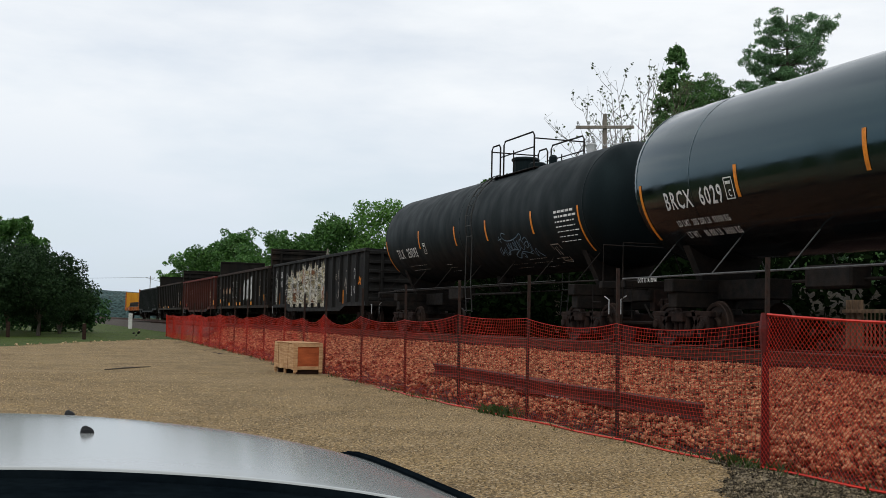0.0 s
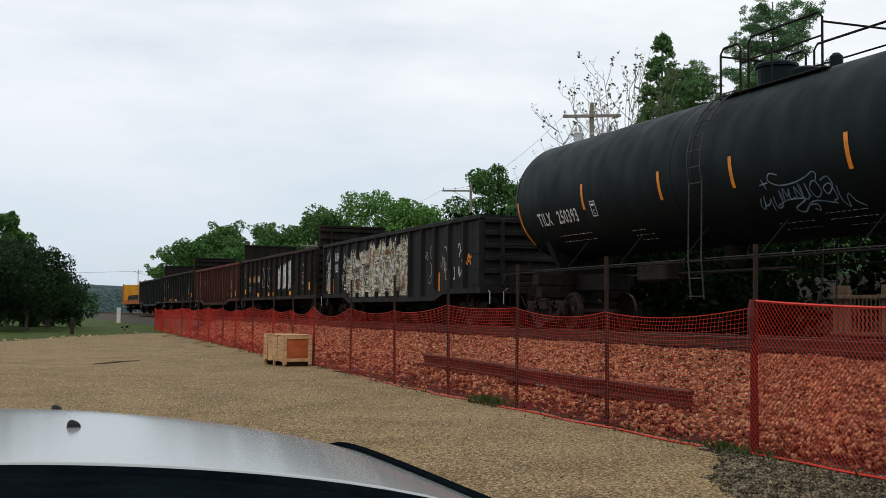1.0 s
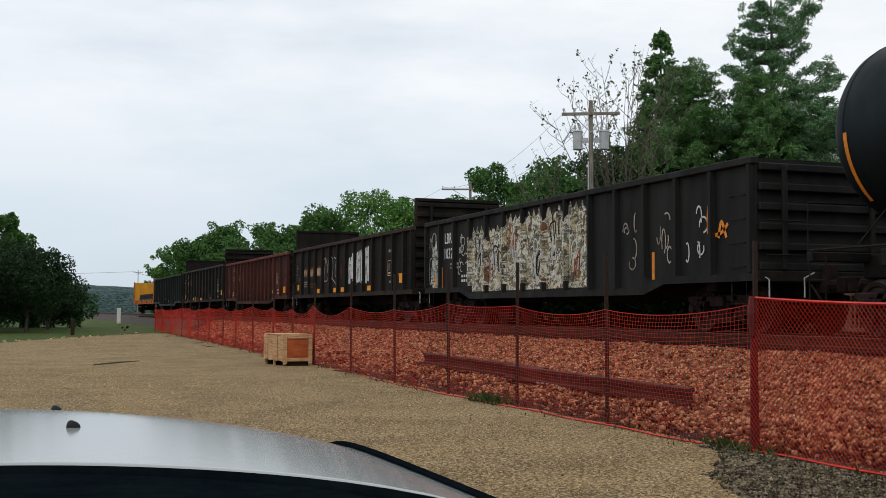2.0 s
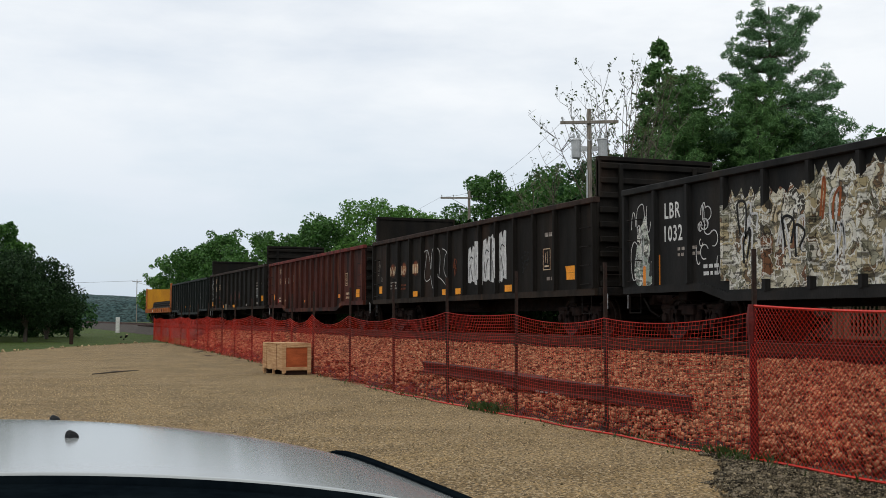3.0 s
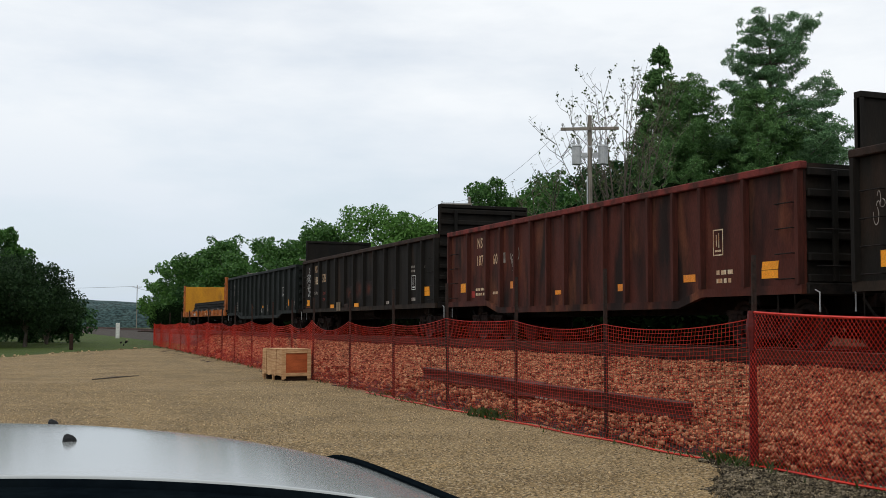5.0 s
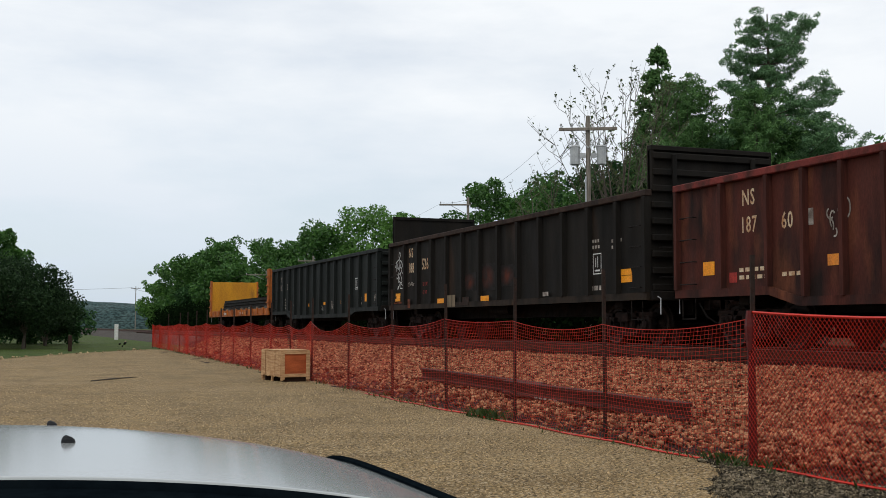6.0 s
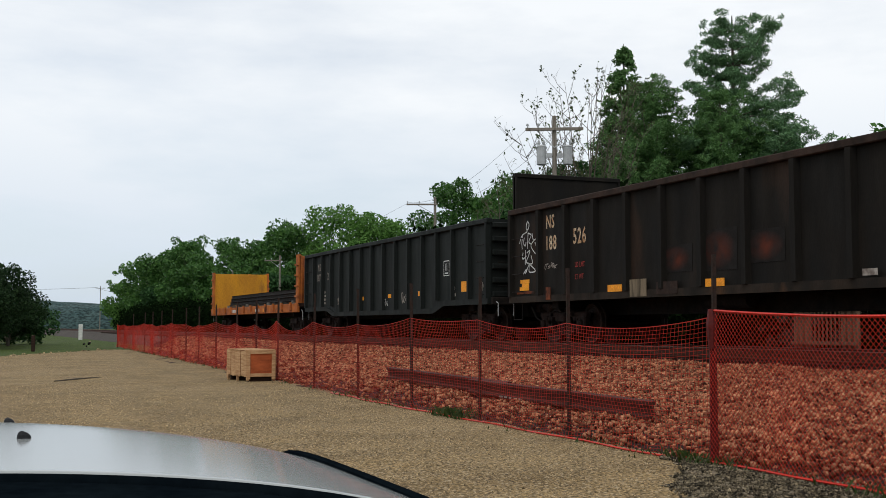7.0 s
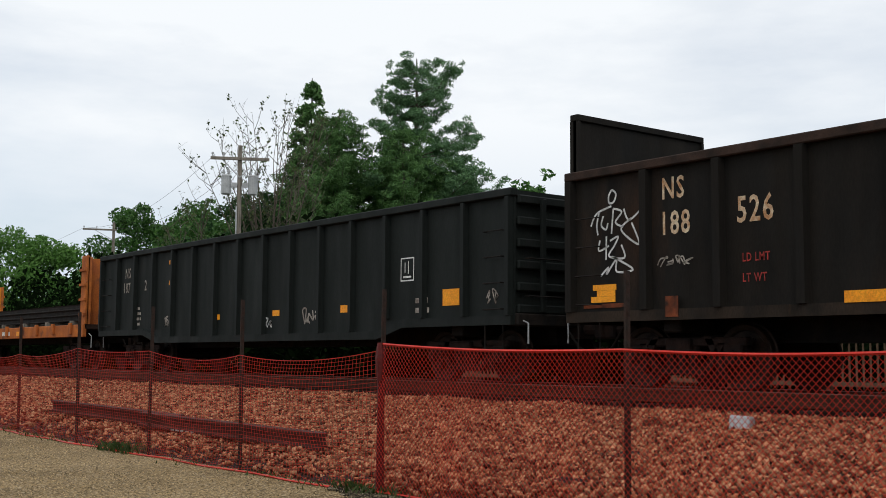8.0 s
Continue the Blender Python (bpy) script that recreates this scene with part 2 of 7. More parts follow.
M["leaf_young"] = leaf_material("leaf_young", (0.040, 0.062, 0.022), (0.10, 0.14, 0.045))
M["weed"] = leaf_material("weed", (0.025, 0.050, 0.010), (0.065, 0.095, 0.022))

# colour of the added bank, dark so the view below the cars looks shaded
M["bank_dark"] = material("bank_dark_backing", (0.014, 0.011, 0.008), 0.95, second=(0.026, 0.022, 0.013), amount=1, scale=1.5, fine=12, fine_amount=0.5, bump=0.6)
M["sill_brown"] = material("sill_rust_brown", (0.030, 0.020, 0.013), 0.85, second=(0.012, 0.0095, 0.0070), amount=1, scale=2.2, stretch=(1, 1, 0.4), third=(0.085, 0.040, 0.018), third_scale=1.6, third_range=(0.60, 0.74))
M["pale_wood"] = material("weathered_pale_wood", (0.20, 0.13, 0.08), 0.85, second=(0.09, 0.058, 0.038), amount=1, scale=4, stretch=(3, 3, 0.4), fine=30)


def speckle(m, scale, low, high, pale=None):
    """Single grains: each cell of the surface a little lighter or darker than the next, some of a paler kind."""
    n, l = m.node_tree.nodes, m.node_tree.links
    b = n["Principled BSDF"]
    src = b.inputs["Base Color"].links[0].from_socket
    co = n.new("ShaderNodeTexCoord")
    v = n.new("ShaderNodeTexVoronoi")
    v.inputs["Scale"].default_value = scale
    l.new(co.outputs["Object"], v.inputs["Vector"])
    sep = n.new("ShaderNodeSeparateColor")
    l.new(v.outputs["Color"], sep.inputs[0])
    r = n.new("ShaderNodeMapRange")
    r.inputs[3].default_value, r.inputs[4].default_value = low, high
    l.new(sep.outputs[0], r.inputs[0])
    x = n.new("ShaderNodeMix")
    x.data_type, x.blend_type = "RGBA", "MULTIPLY"
    x.inputs[0].default_value = 1.0
    l.new(src, x.inputs[6])
    l.new(r.outputs[0], x.inputs[7])
    last = x.outputs[2]
    if pale:
        g = n.new("ShaderNodeMapRange")
        g.inputs[1].default_value, g.inputs[2].default_value = 0.86, 0.90
        l.new(sep.outputs[1], g.inputs[0])
        y = n.new("ShaderNodeMix")
        y.data_type = "RGBA"
        y.inputs[7].default_value = (*pale, 1)
        l.new(g.outputs[0], y.inputs[0])
        l.new(last, y.inputs[6])
        last = y.outputs[2]
    l.new(last, b.inputs["Base Color"])


speckle(M["gravel"], 56.0, 0.30, 1.50, (0.40, 0.31, 0.19))
speckle(M["dark_gravel"], 22.0, 0.25, 2.2, (0.28, 0.23, 0.16))


def island_pale(m, colour, share_of):
    """A share of the loose pieces in a paler colour of their own."""
    n, l = m.node_tree.nodes, m.node_tree.links
    b = n["Principled BSDF"]
    src = b.inputs["Base Color"].links[0].from_socket
    geo = n.new("ShaderNodeNewGeometry")
    w = n.new("ShaderNodeTexWhiteNoise")
    w.noise_dimensions = "1D"
    l.new(geo.outputs["Random Per Island"], w.inputs["W"])
    r = n.new("ShaderNodeMapRange")
    r.inputs[1].default_value, r.inputs[2].default_value = 1 - share_of, 1.0
    l.new(w.outputs["Value"], r.inputs[0])
    x = n.new("ShaderNodeMix")
    x.data_type = "RGBA"
    x.inputs[7].default_value = (*colour, 1)
    l.new(r.outputs[0], x.inputs[0])
    l.new(src, x.inputs[6])
    l.new(x.outputs[2], b.inputs["Base Color"])


island_pale(M["stone"], (0.56, 0.28, 0.15), 0.26)


def mural(name, colours, scale=5.0, worn=0.51):
    """Old painted letters over one another: ragged patches of several colours, pale outlines, and flaked bands of dark primer."""
    m = bpy.data.materials.new(name)
    m.use_nodes = True
    n, l = m.node_tree.nodes, m.node_tree.links
    b = n["Principled BSDF"]
    b.inputs["Roughness"].default_value = 0.7
    b.inputs["Specular IOR Level"].default_value = 0.2
    co = n.new("ShaderNodeTexCoord")
    wob = n.new("ShaderNodeTexNoise")
    wob.inputs["Scale"].default_value = 3.0
    wob.inputs["Detail"].default_value = 5
    l.new(co.outputs["Object"], wob.inputs["Vector"])
    far = n.new("ShaderNodeVectorMath")
    far.operation = "MULTIPLY_ADD"
    far.inputs[1].default_value = (0, 0.9, 1.1)
    l.new(wob.outputs["Color"], far.inputs[0])
    l.new(co.outputs["Object"], far.inputs[2])
    mp = n.new("ShaderNodeMapping")
    mp.inputs["Scale"].default_value = (0.0, 1.35, 0.75)
    l.new(far.outputs[0], mp.inputs[0])

    def cells(kind, s):
        v = n.new("ShaderNodeTexVoronoi")
        v.feature = kind
        v.inputs["Scale"].default_value = s
        l.new(mp.outputs[0], v.inputs["Vector"])
        return v

    def ranged(src, lo, hi, a=0.0, c=1.0):
        r = n.new("ShaderNodeMapRange")
        for i, v in enumerate((lo, hi, a, c)):
            r.inputs[i + 1].default_value = v
        l.new(src, r.inputs[0])
        return r.outputs[0]

    def over(fac, under, colour):
        x = n.new("ShaderNodeMix")
        x.data_type = "RGBA"
        l.new(fac, x.inputs[0])
        l.new(under, x.inputs[6])
        x.inputs[7].default_value = (*colour, 1)
        return x.outputs[2]

    sep = n.new("ShaderNodeSeparateColor")
    l.new(cells("F1", scale).outputs["Color"], sep.inputs[0])
    ramp = n.new("ShaderNodeValToRGB")
    ramp.color_ramp.interpolation = "CONSTANT"
    el = ramp.color_ramp.elements
    el[0].color = (*colours[0], 1)
    el[1].position, el[1].color = 1 / len(colours), (*colours[1], 1)
    for i in range(2, len(colours)):
        el.new(i / len(colours)).color = (*colours[i], 1)
    l.new(sep.outputs[0], ramp.inputs[0])
    edge = cells("DISTANCE_TO_EDGE", scale).outputs["Distance"]
    colour = over(ranged(edge, 0.01, 0.07, 0.9, 0), ramp.outputs[0], (0.035, 0.032, 0.026))
    thin = cells("DISTANCE_TO_EDGE", scale * 0.62).outputs["Distance"]
    colour = over(ranged(thin, 0.026, 0.055, 0.95, 0), colour, (0.70, 0.69, 0.62))
    band = n.new("ShaderNodeMapping")
    band.inputs["Scale"].default_value = (1, 2.2, 9.0)
    l.new(co.outputs["Object"], band.inputs[0])
    flake = n.new("ShaderNodeTexNoise")
    flake.inputs["Scale"].default_value = 1.6
    flake.inputs["Detail"].default_value = 9
    flake.inputs["Roughness"].default_value = 0.65
    l.new(band.outputs[0], flake.inputs["Vector"])
    colour = over(ranged(flake.outputs[0], worn, worn + 0.10, 0, 0.8), colour, (0.030, 0.026, 0.020))
    l.new(colour, b.inputs["Base Color"])
    return m


M["mural"] = mural("old_mural_paint", [(0.58, 0.54, 0.40), (0.24, 0.21, 0.13), (0.46, 0.39, 0.24), (0.15, 0.15, 0.105), (0.60, 0.58, 0.50), (0.17, 0.11, 0.06), (0.30, 0.29, 0.21), (0.40, 0.34, 0.20)])
M["mural_rust"] = mural("old_mural_paint_rust", [(0.58, 0.54, 0.41), (0.20, 0.095, 0.05), (0.46, 0.37, 0.22), (0.05, 0.045, 0.035), (0.58, 0.54, 0.44), (0.36, 0.29, 0.17), (0.28, 0.26, 0.19), (0.20, 0.17, 0.10)])
M["mural_pale"] = mural("old_mural_paint_pale_green", [(0.50, 0.54, 0.46), (0.20, 0.25, 0.22), (0.03, 0.03, 0.03), (0.62, 0.64, 0.58), (0.08, 0.09, 0.08), (0.28, 0.33, 0.28)], 2.8)

M["tank_black"].node_tree.nodes["Principled BSDF"].inputs["Specular Tint"].default_value = (0.60, 0.92, 1.0, 1)
_silver = M["silver"].node_tree
_silver.links.remove(_silver.nodes["Principled BSDF"].inputs["Roughness"].links[0])
_silver.nodes["Principled BSDF"].inputs["Roughness"].default_value = 0.14
_gloss = M["tank_gloss"].node_tree.nodes["Principled BSDF"]
_gloss.inputs["IOR"].default_value = 1.68
_gloss.inputs["Specular IOR Level"].default_value = 0.5
_gloss.inputs["Specular Tint"].default_value = (0.45, 0.84, 1.0, 1)

# near-black leaves: the shade below the cars is put into this colour
M["leaf_painted_shade"] = leaf_material("leaf_painted_shade", (0.003, 0.007, 0.0025), (0.009, 0.018, 0.006), 0.0)


def blotch(name, under, over, strength=1.25):
    """Faded paint that thins out towards the edges of its field."""
    m = material(name, under, 0.8, second=under, amount=1, scale=3, bump=0.15)
    n, l = m.node_tree.nodes, m.node_tree.links
    b = n["Principled BSDF"]
    co = n.new("ShaderNodeTexCoord")
    off = n.new("ShaderNodeVectorMath")
    off.operation = "SUBTRACT"
    off.inputs[1].default_value = (0.5, 0.5, 0.5)
    l.new(co.outputs["Generated"], off.inputs[0])
    flat = n.new("ShaderNodeVectorMath")
    flat.operation = "MULTIPLY"
    flat.inputs[1].default_value = (0, 2, 2)
    l.new(off.outputs[0], flat.inputs[0])
    far = n.new("ShaderNodeVectorMath")
    far.operation = "LENGTH"
    l.new(flat.outputs[0], far.inputs[0])
    fall = n.new("ShaderNodeMapRange")
    for i, v in enumerate((0.15, 0.95, strength, 0.0)):
        fall.inputs[i + 1].default_value = v
    l.new(far.outputs["Value"], fall.inputs[0])
    t = n.new("ShaderNodeTexNoise")
    t.inputs["Scale"].default_value = 2.6
    t.inputs["Detail"].default_value = 8
    l.new(co.outputs["Object"], t.inputs[0])
    r = n.new("ShaderNodeMapRange")
    for i, v in enumerate((0.3, 0.7, 0.0, 1.0)):
        r.inputs[i + 1].default_value = v
    l.new(t.outputs[0], r.inputs[0])
    k = n.new("ShaderNodeMath")
    k.operation = "MULTIPLY"
    l.new(fall.outputs[0], k.inputs[0])
    l.new(r.outputs[0], k.inputs[1])
    x = n.new("ShaderNodeMix")
    x.data_type = "RGBA"
    x.inputs[7].default_value = (*over, 1)
    src = b.inputs["Base Color"].links[0].from_socket
    l.new(src, x.inputs[6])
    l.new(k.outputs[0], x.inputs[0])
    l.new(x.outputs[2], b.inputs["Base Color"])
    return m


M["faded_orange"] = blotch("faded_orange_field", (0.0095, 0.0078, 0.0066), (0.13, 0.028, 0.013), 0.85)
M["orange_field"] = blotch("old_orange_field_worn", (0.0105, 0.0079, 0.0061), (0.34, 0.085, 0.028), 1.9)
M["pale_patch"] = material("scraped_patch", (0.20, 0.155, 0.10), 0.8, second=(0.03, 0.022, 0.015), amount=1, scale=2.4, stretch=(1, 5, 0.25), contrast=(0.44, 0.56))

# ---- mesh helpers ----


def link_mesh(name, bm, mat, parent=None, smooth=False):
    me = bpy.data.meshes.new(name)
    bm.to_mesh(me)
    bm.free()
    for m in mat if isinstance(mat, (list, tuple)) else (mat,):
        me.materials.append(m)
    if smooth:
        me.polygons.foreach_set("use_smooth", [True] * len(me.polygons))
    ob = new(name, me)
    if parent:
        ob.parent = parent
    return ob


def part(name, bm, mat, parent, label="", smooth=False):
    ob = link_mesh(name, bm, mat, parent, smooth)
    if label:
        tagged(ob, label)
    return ob


def share(name, me, parent, at, label=""):
    """One more object on the mesh of another, at a place."""
    ob = new(name, me)
    ob.parent = parent
    ob.matrix_basis = at
    return tagged(ob, label)


def box(bm, x0, x1, y0, y1, z0, z1, bevel=0.0, index=0):
    vs = [bm.verts.new(p) for p in ((x0, y0, z0), (x1, y0, z0), (x1, y1, z0), (x0, y1, z0), (x0, y0, z1), (x1, y0, z1), (x1, y1, z1), (x0, y1, z1))]
    fs = [bm.faces.new([vs[i] for i in q]) for q in ((3, 2, 1, 0), (4, 5, 6, 7), (0, 1, 5, 4), (1, 2, 6, 5), (2, 3, 7, 6), (3, 0, 4, 7))]
    for f in fs:
        f.material_index = index
    if bevel:
        bmesh.ops.bevel(bm, geom=list({e for f in fs for e in f.edges}), offset=bevel, segments=1, affect="EDGES")
    return vs


def tube(bm, points, radii, sides=6, cap=True, index=0):
    """A tapered tube along points."""
    pts = [Vector(p) for p in points]
    if isinstance(radii, (int, float)):
        radii = [radii] * len(pts)
    rings = []
    for i, p in enumerate(pts):
        d = (pts[min(i + 1, len(pts) - 1)] - pts[max(i - 1, 0)]).normalized()
        a = d.orthogonal().normalized() if abs(d.z) > 0.9 else d.cross(Vector((0, 0, 1))).normalized()
        b = d.cross(a)
        rings.append([bm.verts.new(p + radii[i] * (math.cos(2 * math.pi * k / sides) * a + math.sin(2 * math.pi * k / sides) * b)) for k in range(sides)])
    for r, s in zip(rings, rings[1:]):
        for k in range(sides):
            bm.faces.new((r[k], r[(k + 1) % sides], s[(k + 1) % sides], s[k])).material_index = index
    if cap and sides > 2:
        bm.faces.new(rings[0][::-1]).material_index = index
        bm.faces.new(rings[-1]).material_index = index


def lathe(bm, profile, axis="x", centre=(0, 0, 0), sides=24, index=0):
    """A body of revolution: profile of (along, radius)."""
    rings = []
    for a, r in profile:
        ring = []
        for k in range(sides):
            c, s = math.cos(2 * math.pi * k / sides) * r, math.sin(2 * math.pi * k / sides) * r
            p = {"x": (a, c, s), "y": (s, a, c), "z": (c, s, a)}[axis]
            ring.append(bm.verts.new(Vector(p) + Vector(centre)))
        rings.append(ring)
    for r, s in zip(rings, rings[1:]):
        for k in range(sides):
            bm.faces.new((r[k], r[(k + 1) % sides], s[(k + 1) % sides], s[k])).material_index = index
    bm.faces.new(rings[0][::-1]).material_index = index
    bm.faces.new(rings[-1]).material_index = index


def extrude_profile(bm, profile, y0, y1, index=0):
    """A closed (x, z) profile drawn along y."""
    a = [bm.verts.new((x, y0, z)) for x, z in profile]
    b = [bm.verts.new((x, y1, z)) for x, z in profile]
    k = len(profile)
    for i in range(k):
        bm.faces.new((a[i], a[(i + 1) % k], b[(i + 1) % k], b[i])).material_index = index
    bm.faces.new(a[::-1]).material_index = index
    bm.faces.new(b).material_index = index


def mesh_from(name, verts, faces, mat, parent=None):
    me = bpy.data.meshes.new(name)
    nv, nf, k = len(verts), len(faces), faces.shape[1]
    me.vertices.add(nv)
    me.vertices.foreach_set("co", np.asarray(verts, np.float32).ravel())
    me.loops.add(nf * k)
    me.loops.foreach_set("vertex_index", np.asarray(faces, np.int32).ravel())
    me.polygons.add(nf)
    me.polygons.foreach_set("loop_start", np.arange(0, nf * k, k, dtype=np.int32))
    me.update(calc_edges=True)
    me.validate()
    me.materials.append(mat)
    ob = new(name, me)
    if parent:
        ob.parent = parent
    return ob


def letters(text, height):
    """A bmesh of flat lettering: it reads towards -y, stands up in z and faces -x, from the place (0, 0, 0)."""
    cu = bpy.data.curves.new("lettering", "FONT")
    cu.body, cu.size, cu.resolution_u = text, height * 1.4, 2
    cu.space_character = 1.14
    cu.offset = height * 0.022
    ob = bpy.data.objects.new("lettering", cu)
    scene.collection.objects.link(ob)
    me = bpy.data.meshes.new_from_object(ob.evaluated_get(bpy.context.evaluated_depsgraph_get()))
    bpy.data.objects.remove(ob)
    bm = bmesh.new()
    bm.from_mesh(me)
    bpy.data.meshes.remove(me)
    bpy.data.curves.remove(cu)
    for v in bm.verts:
        v.co = Vector((0, -v.co.x * 0.74, v.co.y))
    return bm


def shift(bm, x, y, z):
    bmesh.ops.translate(bm, verts=bm.verts[:], vec=(x, y, z))
    return bm

# ---- ground, lot, embankment, track ----
TRACK_X, RAIL_Z, SPEED = 13.6, 0.80, 12.35
BODY_UP = 0.25  # car bodies are built this much above their own zero


def ground_sheet():
    bm = bmesh.new()
    xs = [-2500, -900, -300, -120, -60, -30, -10, 10, 30, 60, 120, 300, 900, 2500]
    ys = [-2500, -600, -150, -40, 0, 40, 80, 160, 320, 700, 1400, 3000]
    grid = [[bm.verts.new((x, y, -0.06)) for y in ys] for x in xs]
    for i in range(len(xs) - 1):
        for j in range(len(ys) - 1):
            bm.faces.new((grid[i][j], grid[i + 1][j], grid[i + 1][j + 1], grid[i][j + 1]))
    tagged(link_mesh("ground", bm, M["grass"]), "green mown grass reaching to the far woods", "ground", kind="structure")


def lot():
    """The gravel lot, with an uneven edge, slightly proud of the ground."""
    bm = bmesh.new()
    rnd = random.Random(4)
    edge = [(-30, -20), (6.2, -20)]
    for k in range(80):
        y = -19 + k
        edge.append((fence_x(y) + 0.12 + rnd.uniform(-0.06, 0.06), y))
    corner = [(6.98, 61.4), (5.0, 57.6), (2.63, 52.6), (1.2, 48.8), (-0.3, 44.7), (-6, 30), (-16, 12), (-30, 4)]
    for a, b in zip(corner, corner[1:]):
        for k in range(8):
            f = k / 8
            edge.append((a[0] + (b[0] - a[0]) * f + rnd.uniform(-0.2, 0.2), a[1] + (b[1] - a[1]) * f + rnd.uniform(-0.2, 0.2)))
    vs = [bm.verts.new((x, y, 0.0)) for x, y in edge]
    low = [bm.verts.new((x, y, -0.08)) for x, y in edge]
    bm.faces.new(vs)
    for i in range(len(vs)):
        j = (i + 1) % len(vs)
        bm.faces.new((low[i], low[j], vs[j], vs[i]))
    bmesh.ops.triangulate(bm, faces=[f for f in bm.faces if len(f.verts) > 4])
    tagged(link_mesh("pavement", bm, M["gravel"]), "tan fine gravel parking lot with faint tyre marks", "gravel lot", kind="structure")


def fence_x(y):
    return 5.97 if y < 17 else 5.97 + 0.040 * (y - 17)


def bed_profile(x, y=0):
    """Height of the ballast across the track."""
    a = min(fence_x(y) + 0.1 + max(0.0, y - 56) * 0.30, 10.6)
    if x < a:
        return -0.02 if y < 56 else -0.16
    if x < 11.6:
        return -0.02 + 0.53 * ((x - a) / (11.6 - a)) ** 0.95
    if x < 15.6:
        return 0.51 + 0.01 * math.sin((x - 11.6) * 0.8)
    return 0.51 if x < 23 else -0.06


def embankment():
    rnd = random.Random(2)
    ys = [-60, -30, -15] + [-8 + 0.5 * k for k in range(156)] + [72, 74]
    xs = [5.9 + 0.3 * k for k in range(33)] + [16.2, 17, 18, 19, 20, 21, 22.9, 24.5]
    vs = []
    for y in ys:
        for x in xs:
            z = bed_profile(x, y)
            near = 5.9 < x < 22 and -9 < y < 72
            vs.append((x, y, z + (rnd.uniform(-0.03, 0.03) if near else 0)))
    k = len(xs)
    fs = [(i * k + j, i * k + j + 1, (i + 1) * k + j + 1, (i + 1) * k + j) for i in range(len(ys) - 1) for j in range(k - 1)]
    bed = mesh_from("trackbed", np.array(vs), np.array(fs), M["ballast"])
    far = bmesh.new()
    extrude_profile(far, [(10.6, -0.1), (11.6, 0.50), (22.9, 0.50), (24.5, -0.1)], 74.01, 1200)
    bmesh.ops.recalc_face_normals(far, faces=far.faces[:])
    tagged(link_mesh("trackbed_far", far, M["far_ballast"]), "grey ballast of the track running on to the horizon", "ballast bank", kind="structure")
    return tagged(bed, "sloping bank of pink crushed quartzite ballast", "ballast bank", kind="structure")


OCTA = np.array([(1, 0, 0), (0, 1, 0), (-1, 0, 0), (0, -1, 0), (0, 0, 1), (0, 0, -1)], float)
OCTA_F = np.array([(0, 1, 4), (1, 2, 4), (2, 3, 4), (3, 0, 4), (1, 0, 5), (2, 1, 5), (3, 2, 5), (0, 3, 5)])
CUBE = np.array([(a, b, c) for c in (-0.62, 0.62) for a, b in ((-0.7, -0.7), (0.7, -0.7), (0.7, 0.7), (-0.7, 0.7))], float)
CUBE_F = np.array([(0, 3, 2), (0, 2, 1), (4, 5, 6), (4, 6, 7), (0, 1, 5), (0, 5, 4), (1, 2, 6), (1, 6, 5), (2, 3, 7), (2, 7, 6), (3, 0, 4), (3, 4, 7)])


def rotations(rng, n):
    q = rng.normal(size=(n, 4))
    q /= np.linalg.norm(q, axis=1)[:, None]
    w, x, y, z = q.T
    return np.stack([1 - 2 * (y * y + z * z), 2 * (x * y - z * w), 2 * (x * z + y * w), 2 * (x * y + z * w), 1 - 2 * (x * x + z * z), 2 * (y * z - x * w),
                     2 * (x * z - y * w), 2 * (y * z + x * w), 1 - 2 * (x * x + y * y)], axis=1).reshape(n, 3, 3)


def stones(name, places, sizes, rng, mat, parent=None, shape=CUBE, faces=CUBE_F, squash=0.75):
    n = len(places)
    local = shape[None] * (1 + rng.uniform(-0.5, 0.5, size=(n, len(shape), 3)))
    local = local * (sizes[:, None, None] * np.array([1.0, 0.85, squash]))
    local = np.einsum("nij,nkj->nki", rotations(rng, n), local)
    verts = (local + places[:, None]).reshape(-1, 3)
    fs = (faces[None] + (np.arange(n) * len(shape))[:, None, None]).reshape(-1, 3)
    return mesh_from(name, verts, fs, mat, parent)


def ballast_stones(bed):
    rng = np.random.default_rng(5)
    spots, sizes = [], []
    for y0, y1, per, size in ((1.0, 15, 900, 0.0245), (15, 26, 640, 0.028), (26, 45, 260, 0.040), (45, 70, 80, 0.062)):
        n = int((y1 - y0) * 6.4 * per)
        ys = rng.uniform(y0, y1, n)
        xs = np.array([fence_x(y) for y in ys]) + 0.15 + rng.uniform(0, 1, n) * 6.4
        keep = xs < 12.0
        xs, ys = xs[keep], ys[keep]
        up = xs - np.array([fence_x(y) for y in ys])
        thin = np.where(ys < 11, np.clip(up / 1.2, 0.25, 1), np.clip((up - np.where(ys > 16, 0.5, 0.15)) / 1.5, 0.10, 1)) > rng.uniform(0, 1, len(xs))
        xs, ys = xs[thin], ys[thin]
        zs = np.array([bed_profile(x, y) for x, y in zip(xs, ys)]) + rng.uniform(-0.005, 0.045, len(xs)) + 0.03 * np.sin(2.3 * ys + 1.7 * xs) * np.sin(1.9 * xs)
        spots.append(np.stack([xs, ys, zs], axis=1))
        sizes.append(size * rng.uniform(0.55, 1.6, len(xs)))
    ob = stones("ballast_stones", np.concatenate(spots), np.concatenate(sizes), rng, M["stone"], bed, squash=0.55)
    tagged(ob, "angular pink and grey-brown quartzite stones", kind="stuff")


